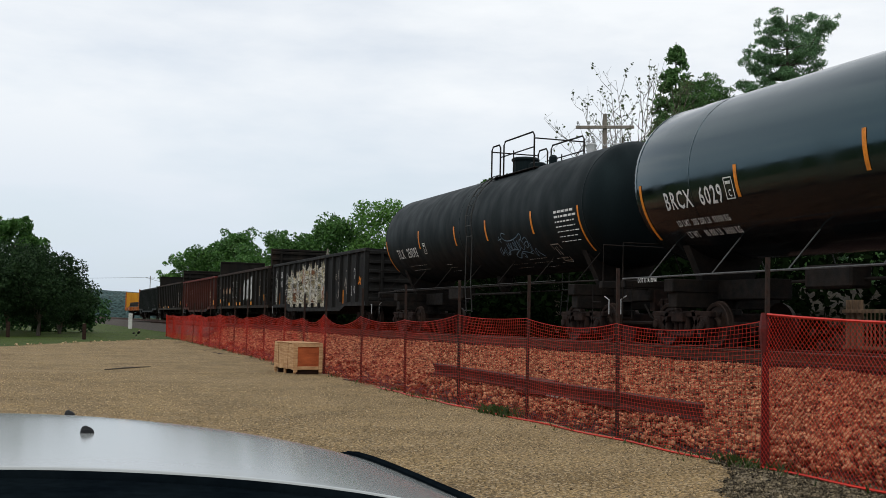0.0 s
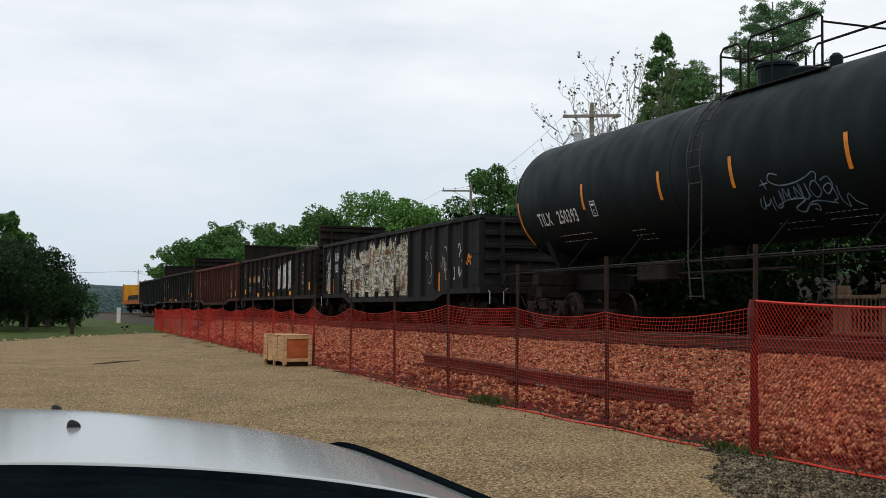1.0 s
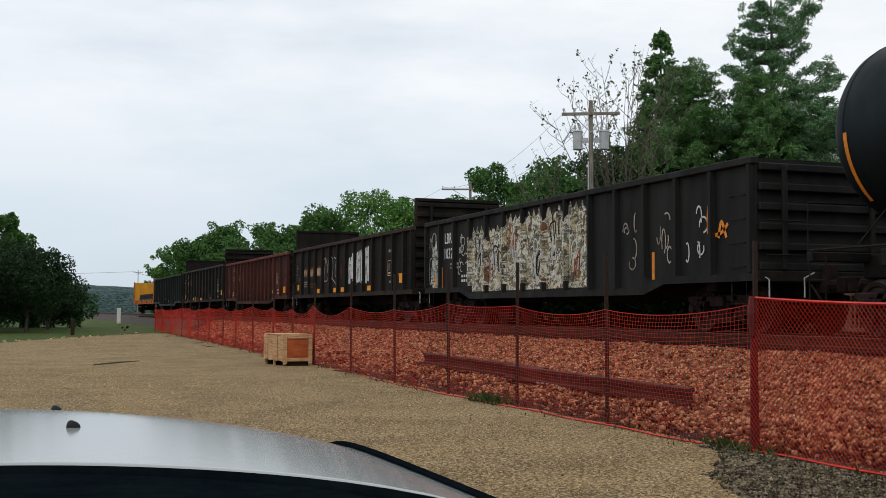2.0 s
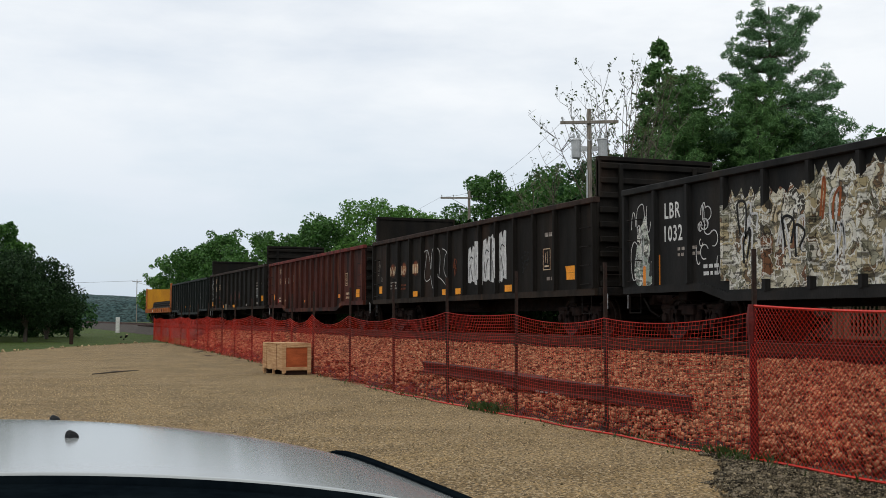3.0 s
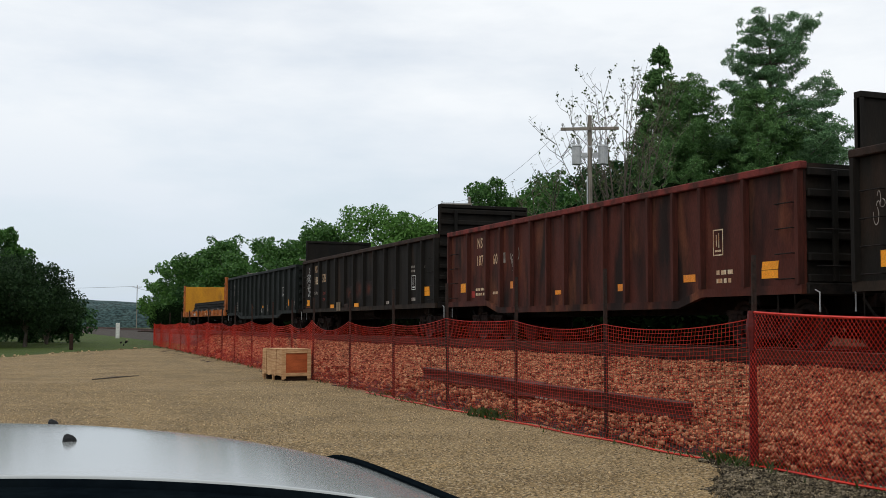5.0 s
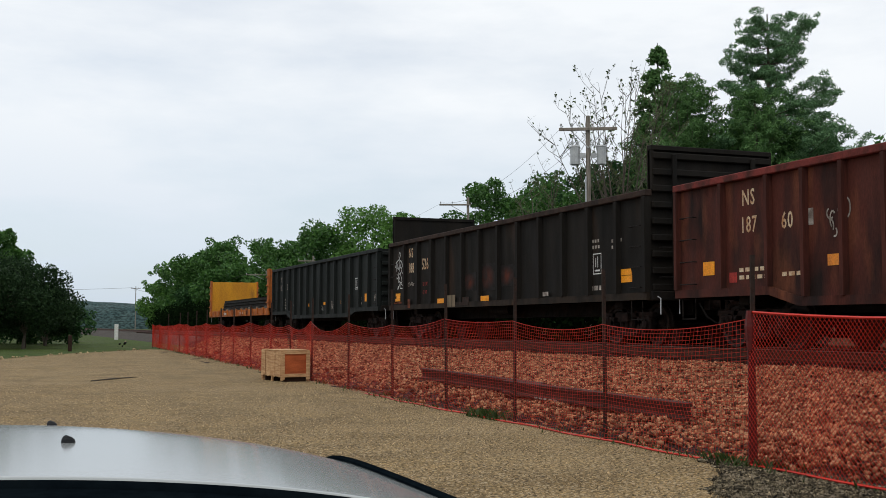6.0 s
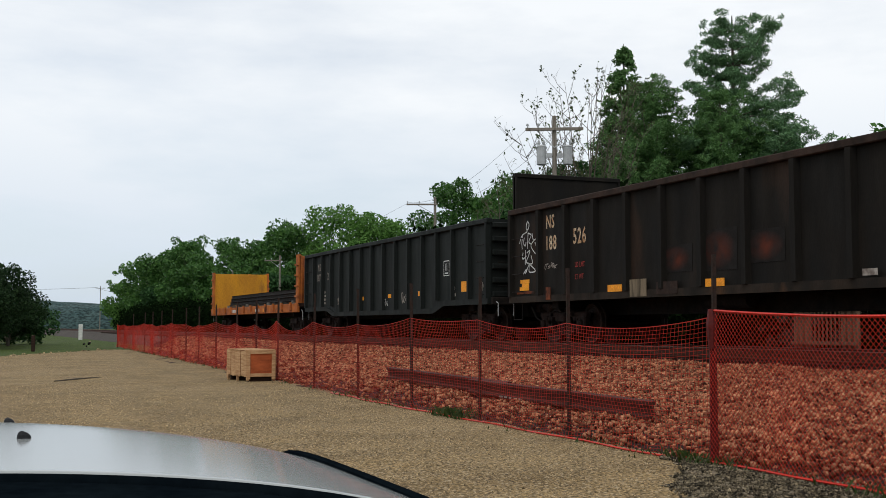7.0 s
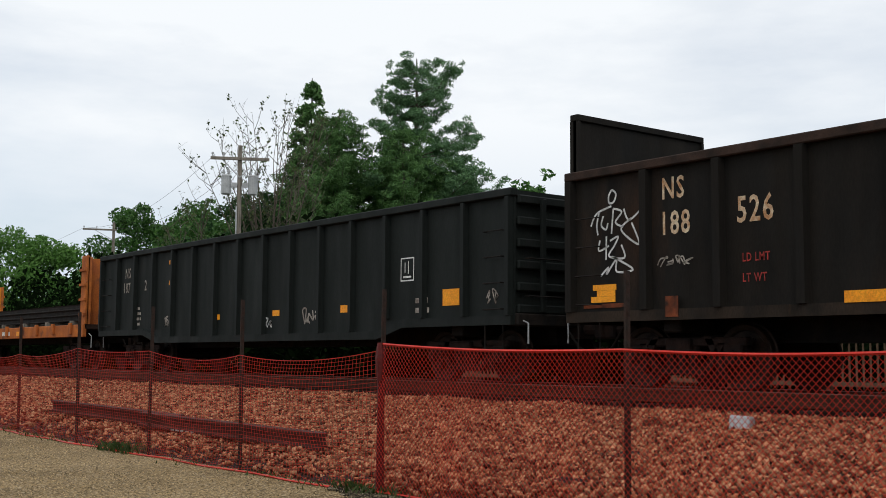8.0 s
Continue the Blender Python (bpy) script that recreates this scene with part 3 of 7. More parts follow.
def loose_pebbles():
    rng = np.random.default_rng(8)
    n = 42000
    ys = 3.0 + rng.uniform(0, 1, n) ** 1.6 * 22
    xs = -3 + rng.uniform(0, 1, n) * 9.0
    ob = stones("pebbles", np.stack([xs, ys, np.full(n, 0.002)], axis=1), 0.0075 * rng.uniform(0.5, 1.7, n), rng, M["pebble"], shape=OCTA, faces=OCTA_F, squash=0.6)
    tagged(ob, "loose tan pebbles on the gravel lot", "pebbles", kind="stuff")
    n = 14000
    ys = rng.uniform(4.2, 9.0, n)
    near = np.array([patch_edge(y) for y in ys])
    xs = near + (6.1 - near) * rng.uniform(0, 1, n) + rng.normal(0, 0.05, n)
    ob = stones("dark_pebbles", np.stack([xs, ys, np.full(n, 0.012)], axis=1), 0.013 * rng.uniform(0.5, 1.7, n), rng, M["dark_gravel"], shape=OCTA, faces=OCTA_F, squash=0.6)
    tagged(ob, "dark coarse gravel along the foot of the fence", "gravel", kind="stuff")


def patch_edge(y):
    """The near border of the dark gravel, wide by the near fence and closing on the fence farther off."""
    return float(np.interp(y, [0.0, 6.6, 7.4, 8.5, 9.5], [4.4, 4.55, 4.95, 5.85, 5.92]))


def dark_patch():
    bm = bmesh.new()
    rnd = random.Random(9)
    ring = []
    for k in range(40):
        y = 1.0 + k * 0.2
        ring.append((patch_edge(y) + rnd.uniform(-0.16, 0.16), y + rnd.uniform(-0.08, 0.08)))
    for k in range(40):
        y = 8.9 - k * 0.2
        ring.append((6.25 + rnd.uniform(-0.05, 0.05), y))
    vs = [bm.verts.new((x, y, 0.006)) for x, y in ring]
    lo = [bm.verts.new((x, y, -0.02)) for x, y in ring]
    bm.faces.new(vs)
    for i in range(len(vs)):
        j = (i + 1) % len(vs)
        bm.faces.new((lo[i], lo[j], vs[j], vs[i]))
    bmesh.ops.triangulate(bm, faces=[f for f in bm.faces if len(f.verts) > 4])
    bmesh.ops.recalc_face_normals(bm, faces=bm.faces[:])
    tagged(link_mesh("ground_patch", bm, M["dark_gravel"]), "dark damp gravel strip beside the orange fence", "ground", kind="structure")


def track():
    base = new("railway_track")
    tagged(base, "railway track of steel rails on dark wooden ties", "railway track", kind="structure")
    profile = [(-0.075, 0), (0.075, 0), (0.075, 0.02), (0.012, 0.04), (0.012, 0.14), (0.036, 0.15), (0.036, 0.183), (-0.036, 0.183), (-0.036, 0.15), (-0.012, 0.14), (-0.012, 0.04), (-0.075, 0.02)]
    for side in (-0.755, 0.755):
        bm = bmesh.new()
        extrude_profile(bm, [(TRACK_X + side + x, RAIL_Z - 0.19 + z) for x, z in profile], -60, 1200)
        part("rail", bm, M["rail"], base)
        bm = bmesh.new()
        box(bm, TRACK_X + side - 0.03, TRACK_X + side + 0.03, -60, 1200, RAIL_Z - 0.008, RAIL_Z)
        part("rail_head", bm, M["rail_head"], base, "polished steel rail head")
    bm = bmesh.new()
    box(bm, -1.35, 1.35, -0.115, 0.115, 0.0, 0.24, 0.012)
    me = part("tie", bm, M["tie"], base).data
    first = base.children[-1]
    first.matrix_basis = pose(TRACK_X, -6, RAIL_Z - 0.43)
    rnd = random.Random(1)
    for k in range(1, 230):
        share("tie", me, base, pose(TRACK_X + rnd.uniform(-0.05, 0.05), -6 + 0.55 * k, RAIL_Z - 0.43 + rnd.uniform(-0.012, 0), 0, 0, rnd.uniform(-1, 1)))


def loose_beam():
    """Two worn rails lying end to end on the ballast behind the fence."""
    profile = [(-0.07, 0), (0.07, 0), (0.07, 0.03), (0.02, 0.05), (0.02, 0.15), (0.05, 0.16), (0.05, 0.2), (-0.05, 0.2), (-0.05, 0.16), (-0.02, 0.15), (-0.02, 0.05), (-0.07, 0.03)]
    for y0, y1, x0, x1, z0, z1 in ((11.2, 16.4, 7.2, 7.24, 0.15, 0.18), (15.3, 20.6, 7.37, 7.4, 0.18, 0.22)):
        root = new("steel_beam")
        bm = bmesh.new()
        extrude_profile(bm, profile, 0, y1 - y0)
        part("beam", bm, M["rust_beam"], root)
        if y0 < 12:
            for k in range(5):
                bm = bmesh.new()
                box(bm, -0.078, -0.071, 3.9 - 0.16 * k, 4.0 - 0.16 * k, 0.004, 0.026)
                part("marking", bm, M["faded"], root, "worn pale marking bar")
        root.matrix_basis = pose(x0, y0, z0, math.degrees(math.atan2(z1 - z0, y1 - y0)), -6, -math.degrees(math.atan2(x1 - x0, y1 - y0)))
        tagged(root, "long rust-red steel beam lying on the ballast", "steel beam", "beams behind the fence")


# ---- orange fence ----
POSTS = [-2.1, 0.4, 2.9, 5.4, 8.36, 10.97, 13.32, 15.73, 18.4, 21.5, 24.9, 27.4, 30.1, 33.4, 36.9, 39.9, 43.9, 47.5, 50.7, 54.2, 59.9, 65.2, 70.0]


def fence():
    root = new("safety_fence")
    tagged(root, "orange plastic safety netting fence on steel posts, sagging", "fence")
    bm = bmesh.new()
    box(bm, -0.022, 0.022, -0.004, 0.004, 0, 1.84)
    box(bm, -0.004, 0.004, 0.004, 0.034, 0, 1.84)
    for k in range(16):
        box(bm, -0.012, 0.012, -0.009, -0.004, 0.1 + 0.11 * k, 0.13 + 0.11 * k)
    first = part("post", bm, M["post"], root)
    rnd = random.Random(3)
    for i, y in enumerate(POSTS):
        ob = first if i == 0 else share("post", first.data, root, Matrix())
        lean = rnd.uniform(-0.8, 0.8)
        ob.matrix_basis = pose(fence_x(y) + 0.03, y, -0.02 if y < 60 else -0.5, rnd.uniform(-0.6, 0.6), lean, rnd.uniform(-15, 15))
    # near net: diamonds with a bright border
    for y0, y1 in zip(POSTS[:4], POSTS[1:5]):
        def at(y, f, y0=y0, y1=y1):
            s = (y - y0) / (y1 - y0)
            top = 1.27 + 0.06 * s * (y1 == 8.36) - 0.03 * math.sin(math.pi * s)
            return (fence_x(y) - 0.01 + 0.015 * math.sin(5 * y + 3 * f), y, 0.03 + (top - 0.03) * f)
        bm = bmesh.new()
        pitch, rows = 0.050, 50
        n = int((y1 - y0) / pitch)
        step = (y1 - y0) / n
        for way in (1, -1):
            for k in range(-rows // 2 - 1, n + rows // 2 + 2):
                pts = []
                for j in range(rows + 1):
                    y = y0 + (k + way * j * 0.5) * step
                    if y0 - 1e-6 <= y <= y1 + 1e-6:
                        pts.append(at(y, j / rows))
                if len(pts) > 1:
                    tube(bm, pts[::2] if len(pts) > 4 and len(pts) % 2 else pts, 0.0024, 3, cap=False)
        part("net_panel", bm, M["net_bright"], root, "bright red diamond-mesh netting panel")
        bm = bmesh.new()
        for f in (0.0, 1.0):
            tube(bm, [at(y0 + (y1 - y0) * k / 16, f) for k in range(17)], 0.011, 4)
        part("net_border", bm, M["net_bright"], root, "bright red netting border")
    bm = bmesh.new()
    tube(bm, [(fence_x(8.36) + 0.02, 8.36, z) for z in (0.0, 0.4, 0.8, 1.3)], [0.042, 0.036, 0.033, 0.036], 8)
    tube(bm, [(fence_x(8.36) - 0.01, 8.33, z) for z in (1.0, 1.2, 1.34)], [0.03, 0.05, 0.03], 7)
    part("net_roll", bm, M["post_red"], root, "gathered red netting wrapped round the post")
    # far net: upright rectangles, sagging between its posts
    sags = [rnd.uniform(0.03, 0.09) for _ in POSTS]
    sags[8], sags[9], sags[10] = 0.08, 0.20, 0.15
    for i in range(4, len(POSTS) - 1):
        y0, y1 = POSTS[i], POSTS[i + 1]
        ha, hb = [1.27 + 0.05 * math.sin(2.1 * j) for j in (i, i + 1)]
        if i == 4:
            ha = 1.27

        def at(s, f, y0=y0, y1=y1, ha=ha, hb=hb, sag=sags[i]):
            y = y0 + (y1 - y0) * s
            top = ha + (hb - ha) * s - sag * 4 * s * (1 - s)
            lean = 0.10 * math.sin(math.pi * s) * math.sin(f * 3 + y0)
            skew = 0.05 * math.sin(6 * f + y0 * 2) * math.sin(math.pi * s)
            z = 0.01 + (top - 0.01) * f
            if f < 0.3:
                z += 0.02 * math.sin(9 * y + 20 * f)
            return (fence_x(y) + lean * 0.5 - (0.03 if f < 0.05 else 0), y + skew, z)
        bm = bmesh.new()
        near = y0 < 22
        rows = 32 if near else 24
        for j in range(rows + 1):
            tube(bm, [at(k / 14, j / rows) for k in range(15)], 0.0045 if j == rows else (0.0018 if near else 0.0042), 3, cap=False)
        n = int((y1 - y0) / (0.058 if near else 0.11))
        for k in range(n + 1):
            tube(bm, [at(k / n, j / 8) for j in range(9)], 0.0017 if near else 0.0042, 3, cap=False)
        part("net_panel", bm, M["net"], root, "orange rectangular-mesh netting panel")
    bm = bmesh.new()
    pts = [(fence_x(y) - 0.05 + 0.03 * math.sin(3.1 * y), y, 0.012) for y in np.arange(8.4, 20, 0.3)]
    tube(bm, pts, 0.01, 4)
    part("net_border", bm, M["net_bright"], root, "bright red lower netting border")


def weeds():
    rng = np.random.default_rng(3)
    vs, fs = [], []
    clumps = [(8.5, 0.09, 90), (8.2, 0.07, 50), (9.3, 0.05, 30), (10.4, 0.05, 30), (14.0, 0.11, 120), (14.4, 0.09, 70), (16.3, 0.05, 30), (17.6, 0.06, 45), (6.3, 0.08, 60), (5.2, 0.06, 40), (12.1, 0.04, 25)]
    clumps += [(float(y), 0.07, 26) for y in np.arange(19, 62, 2.3)]
    for y, size, n in clumps:
        for _ in range(n):
            bx, by = fence_x(y) - 0.02 + rng.normal(0, 0.10), y + rng.normal(0, 0.25)
            h, a, w = size * rng.uniform(0.5, 1.4), rng.uniform(0, 6.28), rng.uniform(0.006, 0.014)
            lx, ly = math.cos(a) * h * 0.7, math.sin(a) * h * 0.7
            k = len(vs)
            vs += [(bx - w * math.sin(a), by + w * math.cos(a), 0), (bx + w * math.sin(a), by - w * math.cos(a), 0), (bx + lx * 0.6, by + ly * 0.6, h * 0.8), (bx + lx, by + ly, h * 0.9)]
            fs += [(k, k + 1, k + 2), (k + 1, k + 3, k + 2)]
    tagged(mesh_from("weeds", np.array(vs), np.array(fs), M["weed"]), "small green weeds along the foot of the fence", "weeds", kind="stuff")


ground_sheet()
lot()
bed = embankment()
track()
loose_beam()
dark_patch()
fence()
weeds()

# ---- rail cars ----


def wheelset_mesh():
    bm = bmesh.new()
    lathe(bm, [(-1.0, 0.07), (1.0, 0.07)], "x", sides=10)
    for s in (-1, 1):
        prof = [(0.69, 0.10), (0.69, 0.475), (0.715, 0.475), (0.722, 0.45), (0.80, 0.445), (0.815, 0.43), (0.80, 0.37), (0.77, 0.35), (0.77, 0.15), (0.84, 0.12), (0.84, 0.06)]
        lathe(bm, [(s * a, r) for a, r in prof], "x", sides=28)
        for k in range(3):
            a = k * 2.094
            c, d = math.cos(a) * 0.25, math.sin(a) * 0.25
            box(bm, s * 0.785 - 0.015, s * 0.785 + 0.015, c - 0.03, c + 0.03, d - 0.03, d + 0.03)
    bmesh.ops.recalc_face_normals(bm, faces=bm.faces[:])
    me = bpy.data.meshes.new("wheelset")
    bm.to_mesh(me)
    bm.free()
    me.materials.append(M["wheel"])
    return me


def truck_mesh():
    """Two cast side frames with springs, journal boxes and a bolster."""
    bm = bmesh.new()
    for s in (-1, 1):
        a, b = s * 0.93, s * 1.07
        x0, x1 = min(a, b), max(a, b)
        box(bm, x0, x1, -1.1, 1.1, 0.60, 0.72, 0.02)
        box(bm, x0, x1, -0.45, 0.45, 0.20, 0.30, 0.02)
        for e in (-1, 1):
            vs = box(bm, x0, x1, -0.06, 0.06, 0.0, 0.52)
            for v in vs:
                v.co.y += e * (0.75 - v.co.z * 0.55) if v.co.z < 0.1 else e * 0.46
                v.co.z += 0.22
            box(bm, x0 - 0.01, x1 + 0.01, e * 0.88 - 0.16, e * 0.88 + 0.16, 0.34, 0.64, 0.03)
            vs = box(bm, x0, x1, -0.055, 0.055, 0, 0.4)
            for v in vs:
                v.co.y += e * (0.42 if v.co.z < 0.1 else 0.70)
                v.co.z += 0.24
        for e in (-0.2, 0.0, 0.2):
            tube(bm, [(s * 1.0, e, 0.30), (s * 1.0, e, 0.60)], 0.075, 8)
        lathe(bm, [(s * 1.07, 0.10), (s * 1.13, 0.09), (s * 1.14, 0.04)], "x", (0, -0.88, 0.457), 10)
        lathe(bm, [(s * 1.07, 0.10), (s * 1.13, 0.09), (s * 1.14, 0.04)], "x", (0, 0.88, 0.457), 10)
    box(bm, -1.15, 1.15, -0.22, 0.22, 0.50, 0.70, 0.02)
    bmesh.ops.recalc_face_normals(bm, faces=bm.faces[:])
    me = bpy.data.meshes.new("truck")
    bm.to_mesh(me)
    bm.free()
    me.materials.append(M["truck_rust"])
    return me


WHEELSET, TRUCK = wheelset_mesh(), truck_mesh()
WHEELS, CARS = [], []


def running_gear(car, half, inset=1.75):
    for s in (-1, 1):
        tr = share("truck", TRUCK, car, pose(0, s * (half - inset), -BODY_UP), "rust-brown cast truck")
        bm = bmesh.new()
        lathe(bm, [(0.42, 0.34), (0.52, 0.34), (0.53, 0.26), (0.90, 0.26)], "z", (0, s * (half - inset), 0), 16)
        box(bm, -1.25, 1.25, s * (half - inset) - 0.16, s * (half - inset) + 0.16, 0.54, 0.90, 0.02)
        part("body_bolster", bm, M["steel_dark"], car)
        for e in (-0.88, 0.88):
            WHEELS.append((share("wheelset", WHEELSET, tr, pose(0, e, 0.457), "steel wheels on an axle"), e))
        bm = bmesh.new()
        box(bm, -0.16, 0.16, half * s - 0.1, half * s + 0.1, 0.50, 0.98)
        y = s * (half + 0.05)
        tube(bm, [(0, y, 0.64), (0, y + s * 0.38, 0.64)], [0.09, 0.11], 8)
        box(bm, -0.14, 0.14, min(y + s * 0.34, y + s * 0.58), max(y + s * 0.34, y + s * 0.58), 0.49, 0.78, 0.03)
        part("coupler", bm, M["truck_rust"], car)
        bm = bmesh.new()
        tube(bm, [(-0.35, s * half, 0.65), (-0.33, s * (half + 0.25), 0.36), (-0.25, s * (half + 0.5), 0.22), (-0.1, s * (half + 0.58), 0.36)], 0.022, 6)
        part("air_hose", bm, M["steel_dark"], car)
        bm = bmesh.new()
        tube(bm, [(-1.35, s * (half - 0.05), 0.80), (-1.36, s * (half + 0.18), 0.72), (-1.36, s * (half + 0.18), 0.40)], 0.014, 5)
        part("cut_lever", bm, M["galv"], car, "pale bent steel lever")


def marks(car, text, y, z, h, mat, x=-1.6, name="lettering", bend=None, label=""):
    """Lettering on the side, from its place at y (reading towards -y) and z upward."""
    bm = shift(letters(text, h), 0, y, z)
    for v in bm.verts:
        if bend:
            zc, r = bend
            d = max(-0.98, min(0.98, (v.co.z - zc) / r))
            v.co.x = -math.sqrt(r * r - (d * r) ** 2) - 0.012
        else:
            v.co.x = x - 0.006
    if h < 0.2:
        return tagged(part(name, bm, M[mat], car, label), kind="stuff")
    return [part(name, piece, M[mat], car, label) for piece in islands(bm)]


def islands(bm):
    """The loose pieces of a bmesh, each as a bmesh of its own."""
    left, out = set(bm.verts), []
    while left:
        stack, seen = [left.pop()], set()
        while stack:
            v = stack.pop()
            if v in seen:
                continue
            seen.add(v)
            stack += [e.other_vert(v) for e in v.link_edges]
        left -= seen
        piece = bmesh.new()
        twin = {v: piece.verts.new(v.co) for v in seen}
        for f in {f for v in seen for f in v.link_faces}:
            piece.faces.new([twin[v] for v in f.verts])
        out.append(piece)
    bm.free()
    return sorted(out, key=lambda p: -sum(v.co.y for v in p.verts) / len(p.verts))


def plate(car, y0, y1, z0, z1, mat, x=-1.6, name="reflector", label="", bend=None, skew=0.0):
    bm = bmesh.new()
    if bend:
        zc, r = bend
        k = 10
        zs = [z0 + (z1 - z0) * i / k for i in range(k + 1)]
        row = [[bm.verts.new((-math.sqrt(r * r - (z - zc) ** 2) - 0.007, y, z)) for y in (y0, y1)] for z in zs]
        for a, b in zip(row, row[1:]):
            bm.faces.new((a[0], a[1], b[1], b[0]))
    else:
        vs = box(bm, x - 0.008, x, y0, y1, z0, z1)
        for v in vs:
            if v.co.z > (z0 + z1) / 2:
                v.co.y += skew
    return part(name, bm, M[mat], car, label)


def bars(car, y, z, w, h, mat, rows=1, bend=None, x=-1.6, seed=0):
    """Small lettering that cannot be read, as short bars, towards -y and downwards."""
    rnd = random.Random(seed)
    bm = bmesh.new()
    for j in range(rows):
        at = y
        while at > y - w:
            q = rnd.uniform(0.06, 0.2)
            zz = z - j * h * 1.9
            xx = x - 0.006
            if bend:
                xx = -math.sqrt(bend[1] ** 2 - (zz - bend[0]) ** 2) - 0.008
            vs = [bm.verts.new(p) for p in ((xx, at, zz), (xx, at - q, zz), (xx, at - q, zz + h), (xx, at, zz + h))]
            bm.faces.new(vs)
            at -= q + 0.05
    return tagged(part("small_print", bm, M[mat], car, "rows of small pale lettering"), kind="stuff")


def frame_mark(car, y, z, w, h, mat="white", bend=None, x=-1.6, empty=False):
    """An outlined box with a stroke or two in it."""
    bm = bmesh.new()
    t = 0.022

    def rect(ya, yb, za, zb):
        pts = []
        for yy, zz in ((ya, za), (yb, za), (yb, zb), (ya, zb)):
            xx = x - 0.007 if not bend else -math.sqrt(bend[1] ** 2 - (zz - bend[0]) ** 2) - 0.024
            pts.append(bm.verts.new((xx, yy, zz)))
        bm.faces.new(pts)
    rect(y, y - w, z, z + t)
    rect(y, y - w, z + h - t, z + h)
    rect(y, y - t, z + t, z + h - t)
    rect(y - w + t, y - w, z + t, z + h - t)
    if empty:
        rect(y - w * 0.2, y - w * 0.8, z + h * 0.68, z + h * 0.82)
    else:
        rect(y - w * 0.3, y - w * 0.3 - t, z + h * 0.35, z + h * 0.8)
        rect(y - w * 0.55, y - w * 0.55 - t, z + h * 0.3, z + h * 0.85)
        rect(y - w * 0.2, y - w * 0.8, z + h * 0.14, z + h * 0.22)
    return part("data_box", bm, M[mat], car, "outlined white data box")


def sprayed(car, strokes, mat, width=0.035, x=-1.6, bend=None, label="sprayed loops and strokes"):
    """Freehand paint: each stroke a list of (y, z) drawn as a ribbon, rounded through its points."""
    bm = bmesh.new()
    for pts in strokes:
        fine = []
        k = len(pts)
        for i in range(k - 1):
            p0, p1, p2, p3 = (Vector(pts[max(i - 1, 0)]), Vector(pts[i]), Vector(pts[i + 1]), Vector(pts[min(i + 2, k - 1)]))
            for s in range(6):
                f = s / 6
                fine.append(0.5 * ((2 * p1) + (p2 - p0) * f + (2 * p0 - 5 * p1 + 4 * p2 - p3) * f * f + (3 * p1 - p0 - 3 * p2 + p3) * f ** 3))
        fine.append(Vector(pts[-1]))
        last = None
        for i, p in enumerate(fine):
            d = fine[min(i + 1, len(fine) - 1)] - fine[max(i - 1, 0)]
            d = d.normalized() if d.length else Vector((1, 0))
            nrm = Vector((-d.y, d.x)) * width * 0.5
            duo = []
            for q in (p + nrm, p - nrm):
                xx = x - 0.009 if not bend else -math.sqrt(max(bend[1] ** 2 - (q.y - bend[0]) ** 2, 0.01)) - 0.009
                duo.append(bm.verts.new((xx, q.x, q.y)))
            if last:
                bm.faces.new((last[0], last[1], duo[1], duo[0]))
            last = duo
    return tagged(part("graffiti", bm, M[mat], car, label), kind="stuff")


def scribble(rnd, y, z, w, h, n=4):
    """Random loops within a field, for writing that nobody could read."""
    out = []
    for k in range(n):
        cy = y - w * (k + 0.5) / n
        s = [(cy + rnd.uniform(-0.3, 0.3) * w / n, z + rnd.uniform(0.05, 0.3) * h)]
        for j in range(rnd.randint(4, 7)):
            s.append((cy + rnd.uniform(-0.6, 0.6) * w / n, z + rnd.uniform(0, 1) * h))
        out.append(s)
    return out


def blob(car, rnd, y, z, w, h, mat, x=-1.503, square=3.0, rough=0.06, lean=0.0, name="graffiti", label="flaking painted letter"):
    """A painted letter body, round-cornered and uneven, w wide and h high about (y, z)."""
    bm = bmesh.new()
    ring = []
    waves = [(rnd.randint(2, 7), rnd.uniform(0, 6.28), rnd.uniform(0.3, 1)) for _ in range(4)]
    for k in range(40):
        a = 2 * math.pi * k / 40
        c, s = math.cos(a), math.sin(a)
        r = (abs(c) ** square + abs(s) ** square) ** (-1 / square)
        r *= 1 + rough * sum(m * math.sin(n * a + p) for n, p, m in waves) * 0.5
        ring.append(bm.verts.new((x, y + c * r * w / 2 + lean * s * h / 2, z + s * r * h / 2)))
    f = bm.faces.new(ring)
    bmesh.ops.triangulate(bm, faces=[f])
    bmesh.ops.recalc_face_normals(bm, faces=bm.faces[:])
    return part(name, bm, M[mat], car, label)


def curls(rnd, y, z, w, h, n=5, big=0.5):
    """Round loops and hooks within a field, towards -y and upwards."""
    out = []
    for k in range(n):
        cy, cz = y - w * rnd.uniform(0.1, 0.9), z + h * rnd.uniform(0.15, 0.85)
        ry = min(w, 1.0) * big * rnd.uniform(0.25, 0.8) / 2
        rz = h * big * rnd.uniform(0.2, 0.85) / 2
        a0, span = rnd.uniform(0, 6.28), rnd.uniform(2.2, 5.6)
        s = []
        for j in range(7):
            a = a0 + span * j / 6
            s.append((min(max(cy + ry * math.cos(a), y - w), y), min(max(cz + rz * math.sin(a), z), z + h)))
        out.append(s)
    return out


